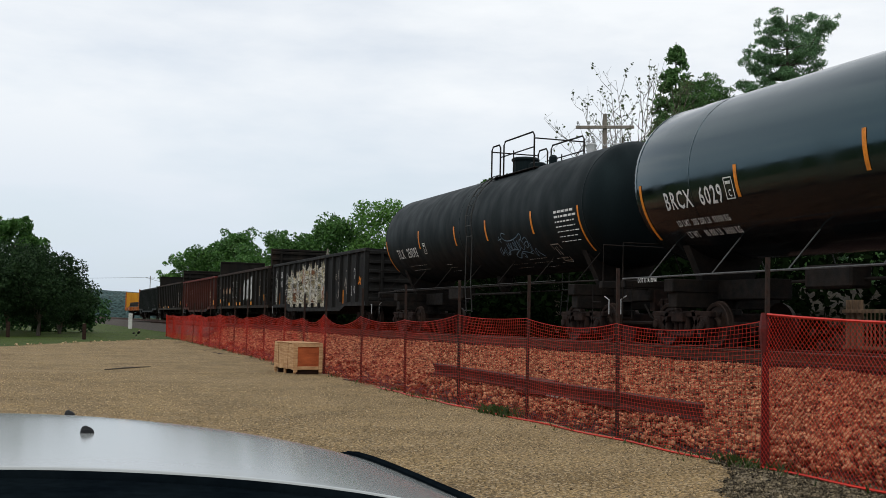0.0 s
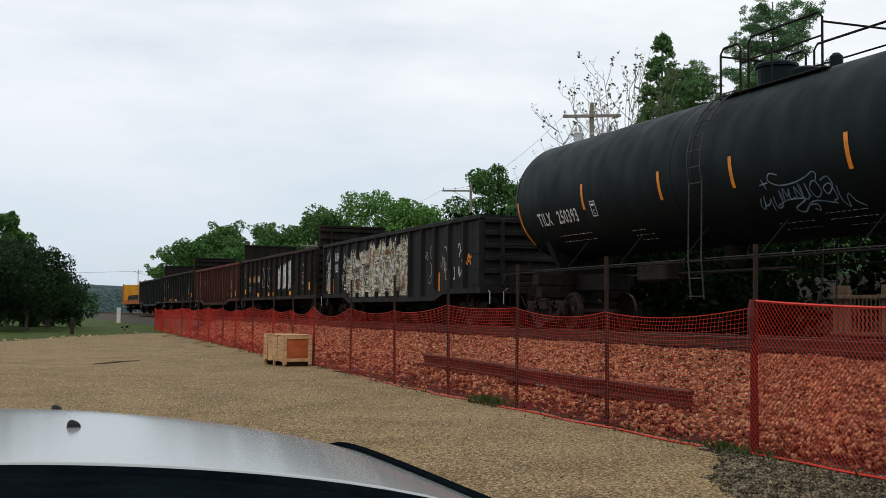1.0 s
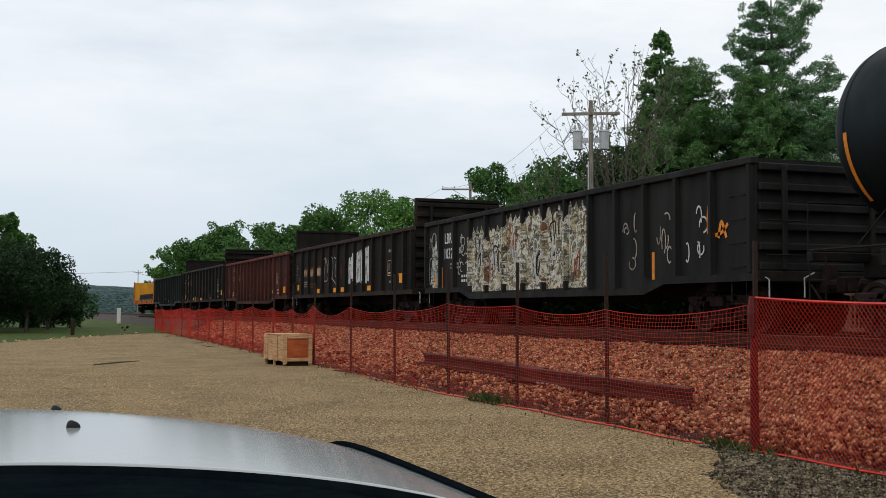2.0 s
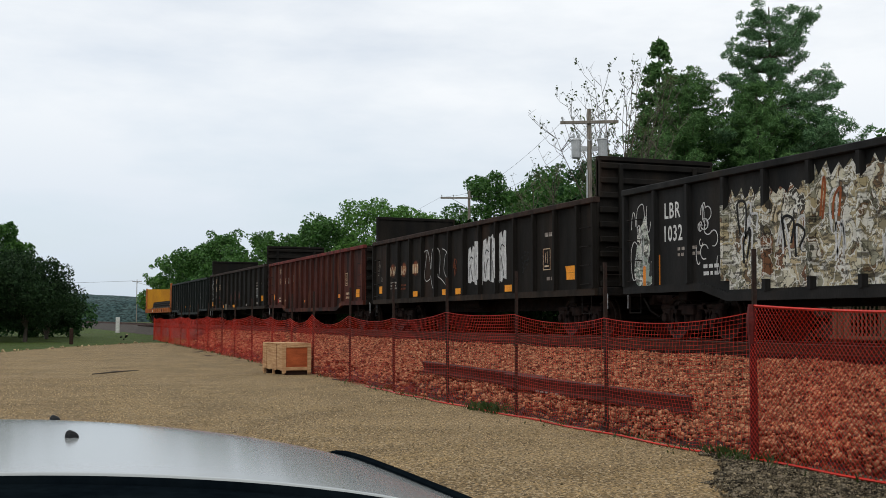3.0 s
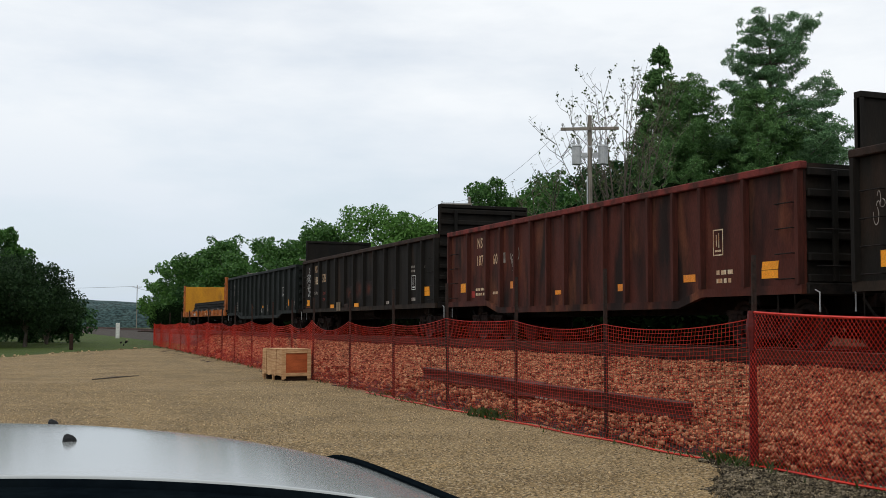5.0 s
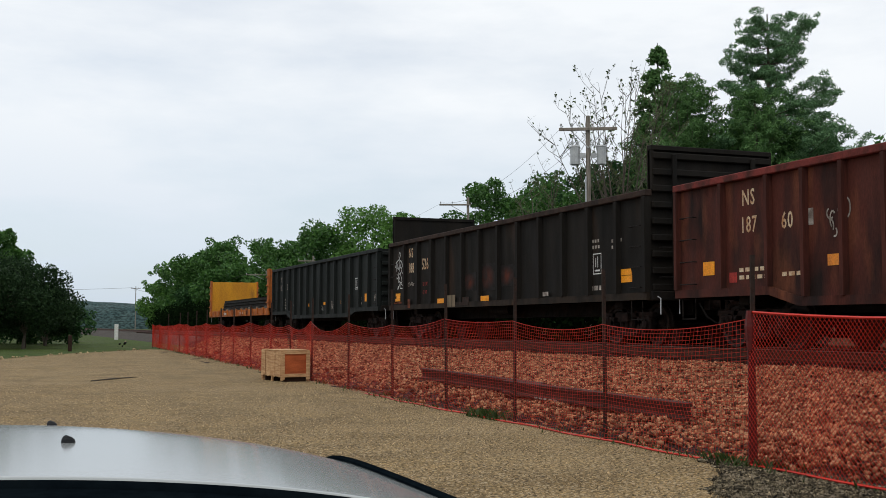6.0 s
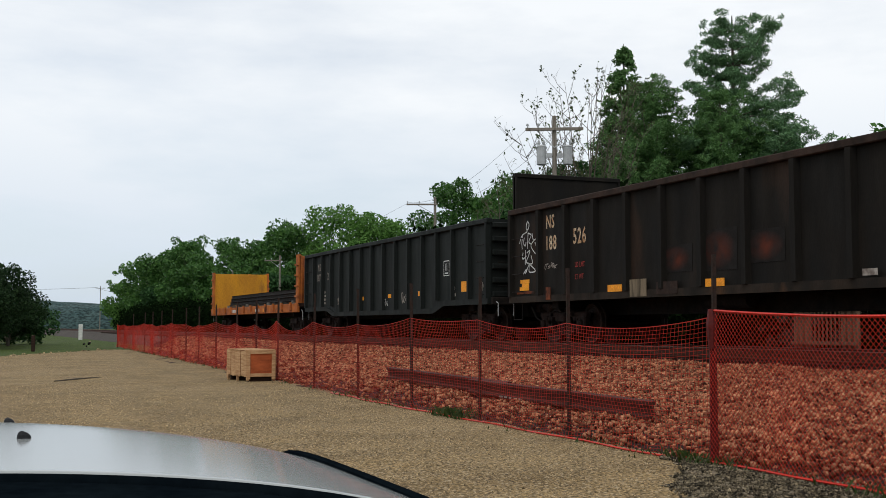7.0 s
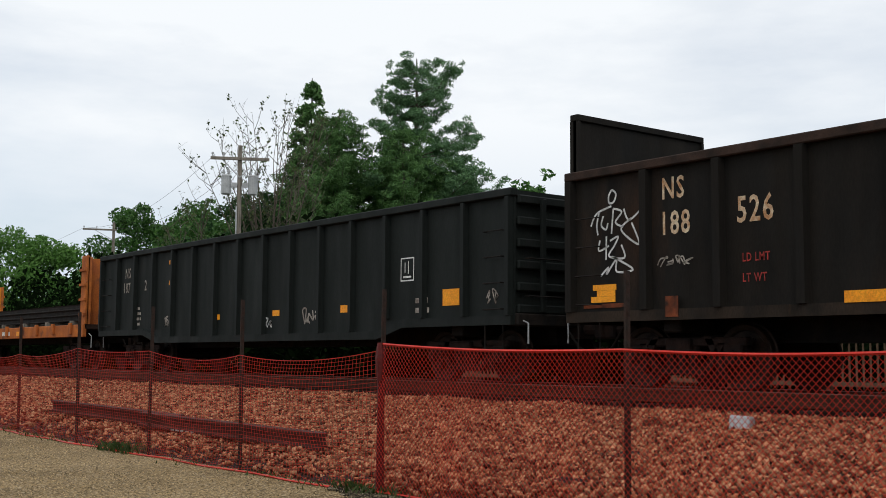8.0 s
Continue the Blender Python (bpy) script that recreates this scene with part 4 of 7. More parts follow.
def gondola(u0, u1, paint, edge, belly=True, ribs=12, raised=False, label="", rib_w=0.11, phase=0.0, spots=None, top=2.87, sill=None, end=None):
    """An open-top car from u0 to u1 along the train; its middle is its origin, the rail top its zero height."""
    half = (u1 - u0) / 2
    car = new("gondola_car")
    tagged(car, label, "freight car", "cars of the train")
    low, mid = 0.70, 0.50 if belly else 0.70
    # side sheets with the bottom line of the sill
    for s in (-1, 1):
        bm = bmesh.new()
        a, b = half - 2.9, half - 3.7
        line = [(-half, low), (-a, low), (-b, mid), (b, mid), (a, low), (half, low)] if belly else [(-half, low), (half, low)]
        lower = [(y, z) for y, z in line]
        outer = [bm.verts.new((s * 1.50, y, z)) for y, z in lower]
        outer_t = [bm.verts.new((s * 1.50, y, top - 0.06)) for y, z in lower]
        inner = [bm.verts.new((s * 1.46, y, z)) for y, z in lower]
        inner_t = [bm.verts.new((s * 1.46, y, top - 0.06)) for y, z in lower]
        for i in range(len(lower) - 1):
            bm.faces.new((outer[i], outer[i + 1], outer_t[i + 1], outer_t[i]))
            bm.faces.new((inner[i + 1], inner[i], inner_t[i], inner_t[i + 1]))
            bm.faces.new((outer[i + 1], outer[i], inner[i], inner[i + 1]))
            bm.faces.new((outer_t[i], outer_t[i + 1], inner_t[i + 1], inner_t[i]))
        for i in (0, -1):
            bm.faces.new((outer[i], outer_t[i], inner_t[i], inner[i]))
        bmesh.ops.recalc_face_normals(bm, faces=bm.faces[:])
        part("side", bm, M[paint], car)
        # top chord and side sill
        bm = bmesh.new()
        x0, x1 = sorted((s * 1.44, s * 1.60))
        box(bm, x0, x1, -half - 0.02, half + 0.02, top - 0.13, top, 0.015)
        part("top_chord", bm, M[edge], car)
        bm = bmesh.new()
        x0, x1 = sorted((s * 1.505, s * 1.575))
        for (ya, za), (yb, zb) in zip(line, line[1:]):
            vs = box(bm, x0, x1, ya, yb, 0, 0.15)
            for v in vs:
                v.co.z += za if abs(v.co.y - ya) < 1e-4 else zb
                v.co.z -= 0.003
        bmesh.ops.recalc_face_normals(bm, faces=bm.faces[:])
        part("side_sill", bm, M[sill or paint], car)
    # ribs
    bm = bmesh.new()
    vs = box(bm, -0.11, 0.0, -rib_w / 2, rib_w / 2, 0.0, 1.0)
    for v in vs:
        if v.co.x < -0.05:
            v.co.y *= 0.75
    rib_me = bpy.data.meshes.new("rib")
    bm.to_mesh(rib_me)
    bm.free()
    rib_me.materials.append(M[paint])
    for s in (-1, 1):
        for k in range(len(spots) if spots else ribs + 2):
            y = spots[k] if spots else -half + 0.07 + (2 * half - 0.14) * k / (ribs + 1) + (phase if 0 < k < ribs + 1 else 0)
            ay = abs(y)
            z0 = low + 0.15 if ay > half - 2.9 else mid + 0.15 if ay < half - 3.7 else low + 0.16
            r = share("rib", rib_me, car, Matrix())
            r.matrix_basis = pose(s * 1.502, y, z0, 0, 0, 0 if s < 0 else 180) @ Matrix.Diagonal((1, 1, top - 0.135 - z0, 1))
    # ends, corrugated across
    for s in (-1, 1):
        bm = bmesh.new()
        hi = top + 0.85 if raised else top - 0.02
        y0, y1 = sorted((s * (half - 0.10), s * (half - 0.04)))
        box(bm, -1.455, 1.455, y0, y1, low, hi)
        n = 6 if not raised else 9
        for k in range(n):
            z = low + 0.25 + (hi - low - 0.4) * k / (n - 1)
            y0, y1 = sorted((s * (half - 0.04), s * (half + 0.05)))
            rb = bmesh.new()
            box(rb, -1.44, 1.44, y0, y1, z - 0.07, z + 0.07, 0.02)
            part("end_rib", rb, M[end or paint], car)
        if raised:
            y0, y1 = sorted((s * (half - 0.14), s * (half + 0.03)))
            box(bm, -1.46, 1.46, y0, y1, hi - 0.04, hi + 0.06, 0.01)
            for e in (-1, 1):
                x0, x1 = sorted((e * 1.455, e * 1.40))
                box(bm, x0, x1, y0, y1, top, hi - 0.04)
        part("end_wall", bm, M[end or paint], car, "raised ribbed steel bulkhead" if raised else "")
        bm = bmesh.new()
        y0, y1 = sorted((s * (half - 0.2), s * (half + 0.06)))
        box(bm, -1.48, 1.48, y0, y1, low - 0.02, low + 0.18, 0.02)
        part("end_sill", bm, M["steel_dark"], car)
        # uprights and long handholds across the end
        for e in (-0.95, 0.95):
            bm = bmesh.new()
            y0, y1 = sorted((s * (half + 0.05), s * (half + 0.11)))
            box(bm, e - 0.05, e + 0.05, y0, y1, low + 0.2, hi - 0.12, 0.01)
            part("end_post", bm, M[end or paint], car)
        for z, e in ((1.15, -1), (1.75, -1), (2.2, 1), (1.15, 1)):
            bm = bmesh.new()
            y = s * (half + 0.05)
            tube(bm, [(e * 1.3, y, z), (e * 1.3, y + s * 0.09, z), (e * 0.6, y + s * 0.09, z), (e * 0.6, y, z)], 0.013, 5)
            part("handhold", bm, M["steel_dark"], car)
        # ladder rungs and grab irons at the corners
        for e in (-1, 1):
            for k in range(4):
                bm = bmesh.new()
                z, y = 0.95 + 0.42 * k, s * (half - 0.22)
                w = 0.44
                tube(bm, [(e * 1.51, y, z), (e * 1.595, y, z), (e * 1.595, y - s * w, z), (e * 1.51, y - s * w, z)], 0.011, 5)
                part("grab_iron", bm, M["steel_dark"], car)
            bm = bmesh.new()
            y = s * (half - 0.44)
            tube(bm, [(e * 1.54, y - 0.22, low), (e * 1.54, y - 0.22, 0.30), (e * 1.54, y + 0.22, 0.30), (e * 1.54, y + 0.22, low)], 0.014, 5)
            part("step", bm, M["steel_dark"], car)
    bm = bmesh.new()
    box(bm, -1.455, 1.455, -half + 0.12, half - 0.12, 0.95, 1.05)
    box(bm, -0.30, 0.30, -half + 0.3, half - 0.3, 0.40, 0.95)
    for k in range(9):
        y = -half + 2.9 + (2 * half - 5.8) * k / 8
        box(bm, -1.45, 1.45, y - 0.06, y + 0.06, 0.72, 0.95)
    part("floor_frame", bm, M["steel_dark"], car)
    bm = bmesh.new()
    lathe(bm, [(-0.7, 0.15), (0.55, 0.15), (0.62, 0.08)], "y", (-0.75, 0.8, 0.62), 12)
    part("brake_reservoir", bm, M["steel_dark"], car)
    running_gear(car, half)
    CARS.append((car, (u0 + u1) / 2))
    return car, half


def tank_car(u_mid, shell_half, r, zc, paint, label, shiny=False):
    car = new("tank_car")
    tagged(car, label, "tank car", "cars of the train")
    half = shell_half + 0.95
    # shell with dished heads
    bm = bmesh.new()
    prof = []
    for k in range(9):
        a = math.pi / 2 * k / 8
        prof.append((-shell_half - 0.78 * math.cos(a), max(r * math.sin(a), 0.02)))
    for f in np.linspace(-1, 1, 9)[1:]:
        prof.append((shell_half * f, r))
    for k in range(1, 9):
        a = math.pi / 2 * k / 8
        prof.append((shell_half + 0.78 * math.sin(a), max(r * math.cos(a), 0.02)))
    lathe(bm, prof, "y", (0, 0, zc), 64)
    bmesh.ops.recalc_face_normals(bm, faces=bm.faces[:])
    shell = part("tank_shell", bm, M[paint], car, smooth=True)
    # weld seams round the shell
    for f in ((-1, -0.72, 0.72, 1) if shiny else (-1, -0.05, 0.05, 1)):
        bm = bmesh.new()
        lathe(bm, [(shell_half * f - 0.02, r - 0.01), (shell_half * f - 0.015, r + 0.006), (shell_half * f + 0.015, r + 0.006), (shell_half * f + 0.02, r - 0.01)], "y", (0, 0, zc), 48)
        bmesh.ops.recalc_face_normals(bm, faces=bm.faces[:])
        part("weld_seam", bm, M[paint], car, smooth=True)
    # stub sills, bolsters and saddles
    for s in (-1, 1):
        bm = bmesh.new()
        y0, y1 = sorted((s * (half + 0.05), s * (half - 3.6)))
        box(bm, -0.28, 0.28, y0, y1, 0.72, 1.12, 0.02)
        y = s * (half - 1.75)
        box(bm, -1.35, 1.35, y - 0.18, y + 0.18, 0.85, 1.12, 0.02)
        vs = box(bm, -1.1, 1.1, y - 0.12, y + 0.12, 1.12, zc - r * 0.62)
        for v in vs:
            if v.co.z < 1.2:
                v.co.x *= 0.55
        part("saddle", bm, M["steel_dark"], car)
        bm = bmesh.new()
        y0, y1 = sorted((s * (half + 0.02), s * (half - 0.15)))
        box(bm, -1.45, 1.45, y0, y1, 0.98, 1.14, 0.015)
        tube(bm, [(-1.42, s * half, 1.1), (-1.42, s * half, 1.95), (1.42, s * half, 1.95), (1.42, s * half, 1.1)], 0.02, 6)
        part("end_platform", bm, M["steel_dark"], car)
        for e in (-1, 1):
            bm = bmesh.new()
            yy = s * (half - 0.25)
            tube(bm, [(e * 1.44, yy - 0.2, 1.05), (e * 1.44, yy - 0.2, 0.32), (e * 1.44, yy + 0.2, 0.32), (e * 1.44, yy + 0.2, 1.05)], 0.015, 5)
            tube(bm, [(e * 1.44, yy - 0.2, 0.68), (e * 1.44, yy + 0.2, 0.68)], 0.012, 5)
            part("step", bm, M["steel_dark"], car)
    for e in (-1, 1):
        bm = bmesh.new()
        tube(bm, [(e * 1.47, -half + 0.1, 1.16), (e * 1.47, half - 0.1, 1.16)], 0.022, 6)
        part("side_rail", bm, M["grey_steel"] if shiny else M["steel_dark"], car, "long grey handrail")
        for k in range(7):
            y = -half + 1.2 + (2 * half - 2.4) * k / 6
            bm = bmesh.new()
            tube(bm, [(e * 1.47, y, 1.16), (e * 1.0, y - 0.24, zc - r * 0.80)], 0.014, 5)
            part("bracket", bm, M["grey_steel"] if shiny else M["steel_dark"], car)
    # valve housing and platform on top
    top = zc + r
    bm = bmesh.new()
    lathe(bm, [(top - 0.08, 0.37), (top + 0.34, 0.37), (top + 0.35, 0.41), (top + 0.40, 0.41), (top + 0.44, 0.36), (top + 0.46, 0.1)], "z", (0, -1.05, 0), 20)
    lathe(bm, [(top - 0.08, 0.26), (top + 0.16, 0.26), (top + 0.20, 0.2)], "z", (0, -1.9, 0), 14)
    lathe(bm, [(top - 0.08, 0.12), (top + 0.30, 0.12), (top + 0.36, 0.06)], "z", (0.2, -2.5, 0), 10)
    part("valve_housing", bm, M[paint], car)
    for x0, x1 in ((-0.80, -0.45), (0.45, 0.80)):
        bm = bmesh.new()
        box(bm, x0, x1, -3.4, -0.4, top - 0.16, top - 0.13, 0.01)
        part("platform", bm, M["steel_dark"], car)
    for e in (-1, 1):
        for ya, yb, h in ((-3.3, -1.2, 0.84), (-0.95, -0.3, 0.80)):
            bm = bmesh.new()
            x = e * 0.75
            tube(bm, [(x, ya, top - 0.25), (x, ya, top + h - 0.1), (x, ya + 0.1, top + h), (x, yb - 0.1, top + h), (x, yb, top + h - 0.1), (x, yb, top - 0.25)], 0.024, 6)
            if h > 0.82:
                tube(bm, [(x, ya, top + 0.42), (x, yb + 0.25, top + 0.42)], 0.018, 6)
                tube(bm, [(x, ya + 1.4, top - 0.2), (x, ya + 1.4, top + 0.5)], 0.018, 6)
            part("handrail", bm, M["steel_dark"], car)
    for y in (-3.3, -0.3):
        bm = bmesh.new()
        tube(bm, [(-0.75, y, top + 0.66), (0.75, y, top + 0.66)], 0.02, 6)
        part("cross_rail", bm, M["steel_dark"], car)
    # ladders up the side
    for e in (-1, 1):
        bm = bmesh.new()
        for y in (-0.84, -0.40):
            pts = [(e * 1.50, y, 0.45), (e * 1.56, y, 1.2)]
            for k in range(8):
                a = -0.25 + 1.35 * k / 7
                pts.append((e * (r + 0.10) * math.cos(a), y, zc + (r + 0.10) * math.sin(a)))
            tube(bm, pts, 0.018, 5)
        for k in range(11):
            if k < 3:
                x, z = e * 1.54, 0.5 + 0.34 * k
            else:
                a = -0.25 + 1.35 * (k - 3) / 7
                x, z = e * (r + 0.10) * math.cos(a), zc + (r + 0.10) * math.sin(a)
            tube(bm, [(x, -0.84, z), (x, -0.40, z)], 0.014, 5)
        part("ladder", bm, M["ladder_steel"], car, "worn grey steel ladder")
    bm = bmesh.new()
    lathe(bm, [(zc - r - 0.45, 0.12), (zc - r - 0.30, 0.2), (zc - r + 0.1, 0.26)], "z", (0, 0.3, 0), 14)
    box(bm, -1.0, -0.55, 1.3, 2.5, 0.85, 1.25, 0.04)
    tube(bm, [(-0.7, -2.5, 1.0), (-0.7, 3.2, 1.0)], 0.035, 6)
    part("outlet_valve", bm, M["steel_dark"], car)
    running_gear(car, half)
    CARS.append((car, u_mid))
    return car


# glossy tank car at the head, of which the tail is seen
A_MID, A_HALF, A_R, A_Z = 14.0, 7.15, 1.65, 3.17
car_a = tank_car(A_MID, A_HALF, A_R, A_Z, "tank_gloss", "glossy black tank car with white lettering and orange reflectors", shiny=True)
A_B = (A_Z, A_R)
marks(car_a, "BRCX  6029", 20.15 - A_MID, 2.48, 0.34, "white", bend=A_B, label="white stencilled car mark")
marks(car_a, "LD LMT  205 200 LB  93100 KG", 20.0 - A_MID, 2.15, 0.115, "white", bend=A_B)
marks(car_a, "LT WT     80 800 LB  36600 KG", 19.9 - A_MID, 1.93, 0.115, "white", bend=A_B)
frame_mark(car_a, 18.0 - A_MID, 2.50, 0.27, 0.40, bend=A_B, empty=True)
marks(car_a, "C", 17.92 - A_MID, 2.55, 0.13, "white", bend=A_B)
for u, z0, z1 in ((17.62, 2.52, 3.10), (14.2, 2.60, 3.25), (10.4, 2.60, 3.25)):
    plate(car_a, u - A_MID - 0.05, u - A_MID + 0.05, z0, z1, "stripe", bend=A_B, label="orange reflector strip")
for u in (21.0, 7.0):
    plate(car_a, u - A_MID - 0.045, u - A_MID + 0.045, 1.95, 3.05, "stripe", bend=A_B, label="orange reflector strip")
marks(car_a, "DOT 111A100W1", 21.3 - A_MID, 1.06, 0.09, "white", x=-1.5)

# dull tank car
B_MID, B_HALF, B_R, B_Z = 31.6, 7.65, 1.49, 3.03
car_b = tank_car(B_MID, B_HALF, B_R, B_Z, "tank_black", "dull weathered black tank car with a top platform and ladder")
B_B = (B_Z, B_R)
marks(car_b, "TILX   250393", 38.2 - B_MID, 2.30, 0.30, "white", bend=B_B, label="white stencilled car mark")
bars(car_b, 37.5 - B_MID, 2.02, 1.5, 0.07, "faded", 2, bend=B_B, seed=1)
bars(car_b, 34.2 - B_MID, 1.95, 0.6, 0.05, "faded", 3, bend=B_B, seed=2)
frame_mark(car_b, 35.40 - B_MID, 2.34, 0.24, 0.34, bend=B_B, empty=True)
marks(car_b, "C", 35.34 - B_MID, 2.39, 0.11, "white", bend=B_B)
for u, z0, z1 in ((35.72, 2.52, 3.10), (32.42, 2.45, 3.02), (29.95, 2.45, 3.02), (26.85, 2.45, 3.02)):
    plate(car_b, u - B_MID - 0.05, u - B_MID + 0.05, z0, z1, "stripe", bend=B_B, label="orange reflector strip")
for u in (39.2, 24.2):
    plate(car_b, u - B_MID - 0.04, u - B_MID + 0.04, 1.90, 2.95, "stripe", bend=B_B, label="orange reflector strip")
sprayed(car_b, [[(-2.92, 2.55), (-2.72, 2.59), (-2.64, 2.48), (-2.87, 2.38), (-3.24, 2.38), (-3.60, 2.44), (-3.81, 2.51), (-3.89, 2.46), (-3.83, 2.37)],
                [(-2.45, 2.52), (-2.52, 2.34)],
                [(-2.36, 2.42), (-2.61, 2.45)],
                [(-2.61, 2.22), (-2.57, 2.03), (-2.76, 2.08), (-2.82, 2.30), (-2.85, 2.13), (-2.94, 2.32), (-2.97, 2.16)],
                [(-3.00, 2.19), (-3.09, 2.30), (-3.03, 2.14), (-3.18, 2.16)],
                [(-3.21, 2.12), (-3.24, 2.32), (-3.35, 2.13), (-3.41, 2.34)],
                [(-3.36, 2.37), (-3.38, 2.12), (-3.52, 2.15), (-3.53, 2.35), (-3.55, 2.13)],
                [(-3.74, 2.37), (-3.61, 2.25), (-3.69, 2.11), (-3.86, 2.19), (-3.83, 2.34), (-3.74, 2.37)],
                [(-3.94, 2.36), (-4.13, 2.40), (-4.18, 2.26), (-3.99, 2.14), (-3.94, 2.24), (-4.13, 2.29), (-4.15, 2.08), (-4.02, 2.03)],
                [(-4.26, 2.25), (-4.21, 2.03), (-4.28, 1.92), (-4.36, 2.06), (-4.44, 2.10), (-4.49, 1.99), (-4.64, 1.90)],
                [(-2.61, 2.06), (-2.94, 2.13), (-3.38, 2.11), (-3.01, 1.99), (-3.16, 1.92), (-3.45, 2.04), (-3.66, 2.06), (-4.07, 1.99)],
                [(-3.41, 2.01), (-3.58, 2.01), (-3.55, 1.92), (-3.44, 1.95)],
                [(-2.26, 2.21), (-2.16, 2.10), (-2.20, 2.03), (-2.32, 2.14)],
                [(-2.36, 2.24), (-2.29, 2.09), (-2.42, 2.11), (-2.51, 2.18), (-2.45, 1.99)]], "spray_blue", 0.024, bend=B_B, label="grey-blue sprayed cursive scrawl")
bars(car_b, 29.4 - B_MID, 1.78, 0.9, 0.05, "faded", 2, bend=B_B, seed=3)
bars(car_b, 28.05 - B_MID, 1.86, 1.05, 0.05, "faded", 2, bend=B_B, seed=4)
bars(car_b, 27.8 - B_MID, 1.66, 0.85, 0.04, "faded", 1, bend=B_B, seed=6)
bars(car_b, 26.5 - B_MID, 1.82, 0.6, 0.05, "faded", 2, bend=B_B, seed=5)
bars(car_b, 25.5 - B_MID, 2.85, 1.0, 0.06, "white", 7, bend=B_B, seed=5)
frame_mark(car_b, 26.2 - B_MID, 1.75, 0.45, 0.4, "faded", bend=B_B)
# handrail along the lower side, broken at the ladder
for y0, y1 in ((-6.4, -0.95), (-0.28, 6.4)):
    bm = bmesh.new()
    tube(bm, [(-1.55, y0, 1.2), (-1.55, y1, 1.2)], 0.011, 6)
    part("handrail", bm, M["ladder_steel"], car_b, "thin grey handrail")
    for k in range(4):
        y = y0 + 0.1 + (y1 - y0 - 0.2) * k / 3
        bm = bmesh.new()
        tube(bm, [(-1.55, y, 1.2), (-1.20, y, 1.05)], 0.009, 5)
        part("bracket", bm, M["steel_dark"], car_b)

# gondola with flaking white painting
car_c, h = gondola(41.5, 58.3, "gon_black", "gon_black", True, 13, label="black gondola car covered in flaking white graffiti")
mid = 49.9
rnd = random.Random(21)
panel = 16.66 / 14
w_field = 0.85
for k in range(14):
    y1 = 8.33 - panel * k - 0.08
    y0 = y1 - panel + 0.16
    if 3 <= k <= 8:
        low = 0.70
        w = y1 - y0
        kind = ("mural", "mural_rust", "mural")[k % 3] if k > 3 else "mural"
        tip = 2.62 if k > 4 else 2.42
        bm = bmesh.new()
        crest = [(y0 - 0.02 + (w + 0.04) * q / 11, tip - 0.10 * math.sin(2.1 * q + 5 * k) - rnd.uniform(0.0, 0.14) ** 1.2) for q in range(12)]
        duo = [(bm.verts.new((-1.504, y, low)), bm.verts.new((-1.504, y, z))) for y, z in crest]
        for a, c in zip(duo, duo[1:]):
            bm.faces.new((c[0], a[0], a[1], c[1]))
        yc = y1 + 0.08
        side = [bm.verts.new(p) for p in ((-1.507, yc - 0.060, low + 0.16), (-1.610, yc - 0.046, low + 0.16), (-1.610, yc - 0.046, tip - 0.3), (-1.507, yc - 0.060, tip - 0.2))]
        bm.faces.new(side)
        part("graffiti", bm, M[kind], car_c, "flaking letters in layers of cream, tan and white")
        strokes = []
        for q in range(5):
            a, c = rnd.uniform(y0 + 0.1, y1 - 0.1), rnd.uniform(low + 0.2, tip - 0.75)
            strokes.append([(a, c), (a + rnd.uniform(-0.12, 0.12), c + rnd.uniform(0.3, 0.6)), (a - rnd.uniform(0.1, 0.25), c + rnd.uniform(0.35, 0.65)), (a - rnd.uniform(0.05, 0.25), c + rnd.uniform(-0.1, 0.2))])
        strokes = [[(min(max(a, y0), y1), c) for a, c in q] for q in strokes]
        sprayed(car_c, strokes[:3], "spray_white", 0.045, x=-1.500, label="white brushed outlines")
        sprayed(car_c, strokes[3:], "spray_rust" if k in (5, 8) else "gon_black", 0.05, x=-1.501, label="dark outlines of letters")
        plate(car_c, y1 + 0.035, y1 + 0.125, low + 0.16, tip - rnd.uniform(0.1, 0.4), kind, x=-1.612, name="graffiti", label="flaking paint on a rib")
    elif k == 0:
        blob(car_c, rnd, (y0 + y1) / 2, 1.45, 0.55, 1.45, "mural_pale", square=2.2, rough=0.16, lean=-0.1, label="pale painted figure of loops")
        blob(car_c, rnd, (y0 + y1) / 2 - 0.3, 1.1, 0.5, 0.55, "mural_pale", x=-1.505, square=2.2, rough=0.16)
        sprayed(car_c, curls(rnd, y1 - 0.1, 0.9, w_field, 1.6, 7, 0.7), "spray_white", 0.020, x=-1.508, label="thin white loops")
    elif k == 2:
        sprayed(car_c, curls(rnd, y1 - 0.1, 0.95, 0.85, 1.45, 13, 0.4), "spray_white", 0.022, x=-1.508, label="thin white scrawl")
        bars(car_c, y1 - 0.35, 1.12, 0.55, 0.07, "spray_white", 2, x=-1.5, seed=81)
    elif k in (10, 11, 12):
        sprayed(car_c, curls(rnd, y1 - 0.15, 0.95, 0.75, 1.3, 5), "faded" if k < 12 else "spray_white", 0.035, x=-1.508, label="worn white scrawl")
marks(car_c, "LBR", 56.78 - mid, 2.15, 0.31, "white", x=-1.5)
marks(car_c, "1032", 56.83 - mid, 1.70, 0.31, "white", x=-1.5)
bars(car_c, 56.3 - mid, 1.5, 0.7, 0.06, "faded", 2, x=-1.5, seed=8)
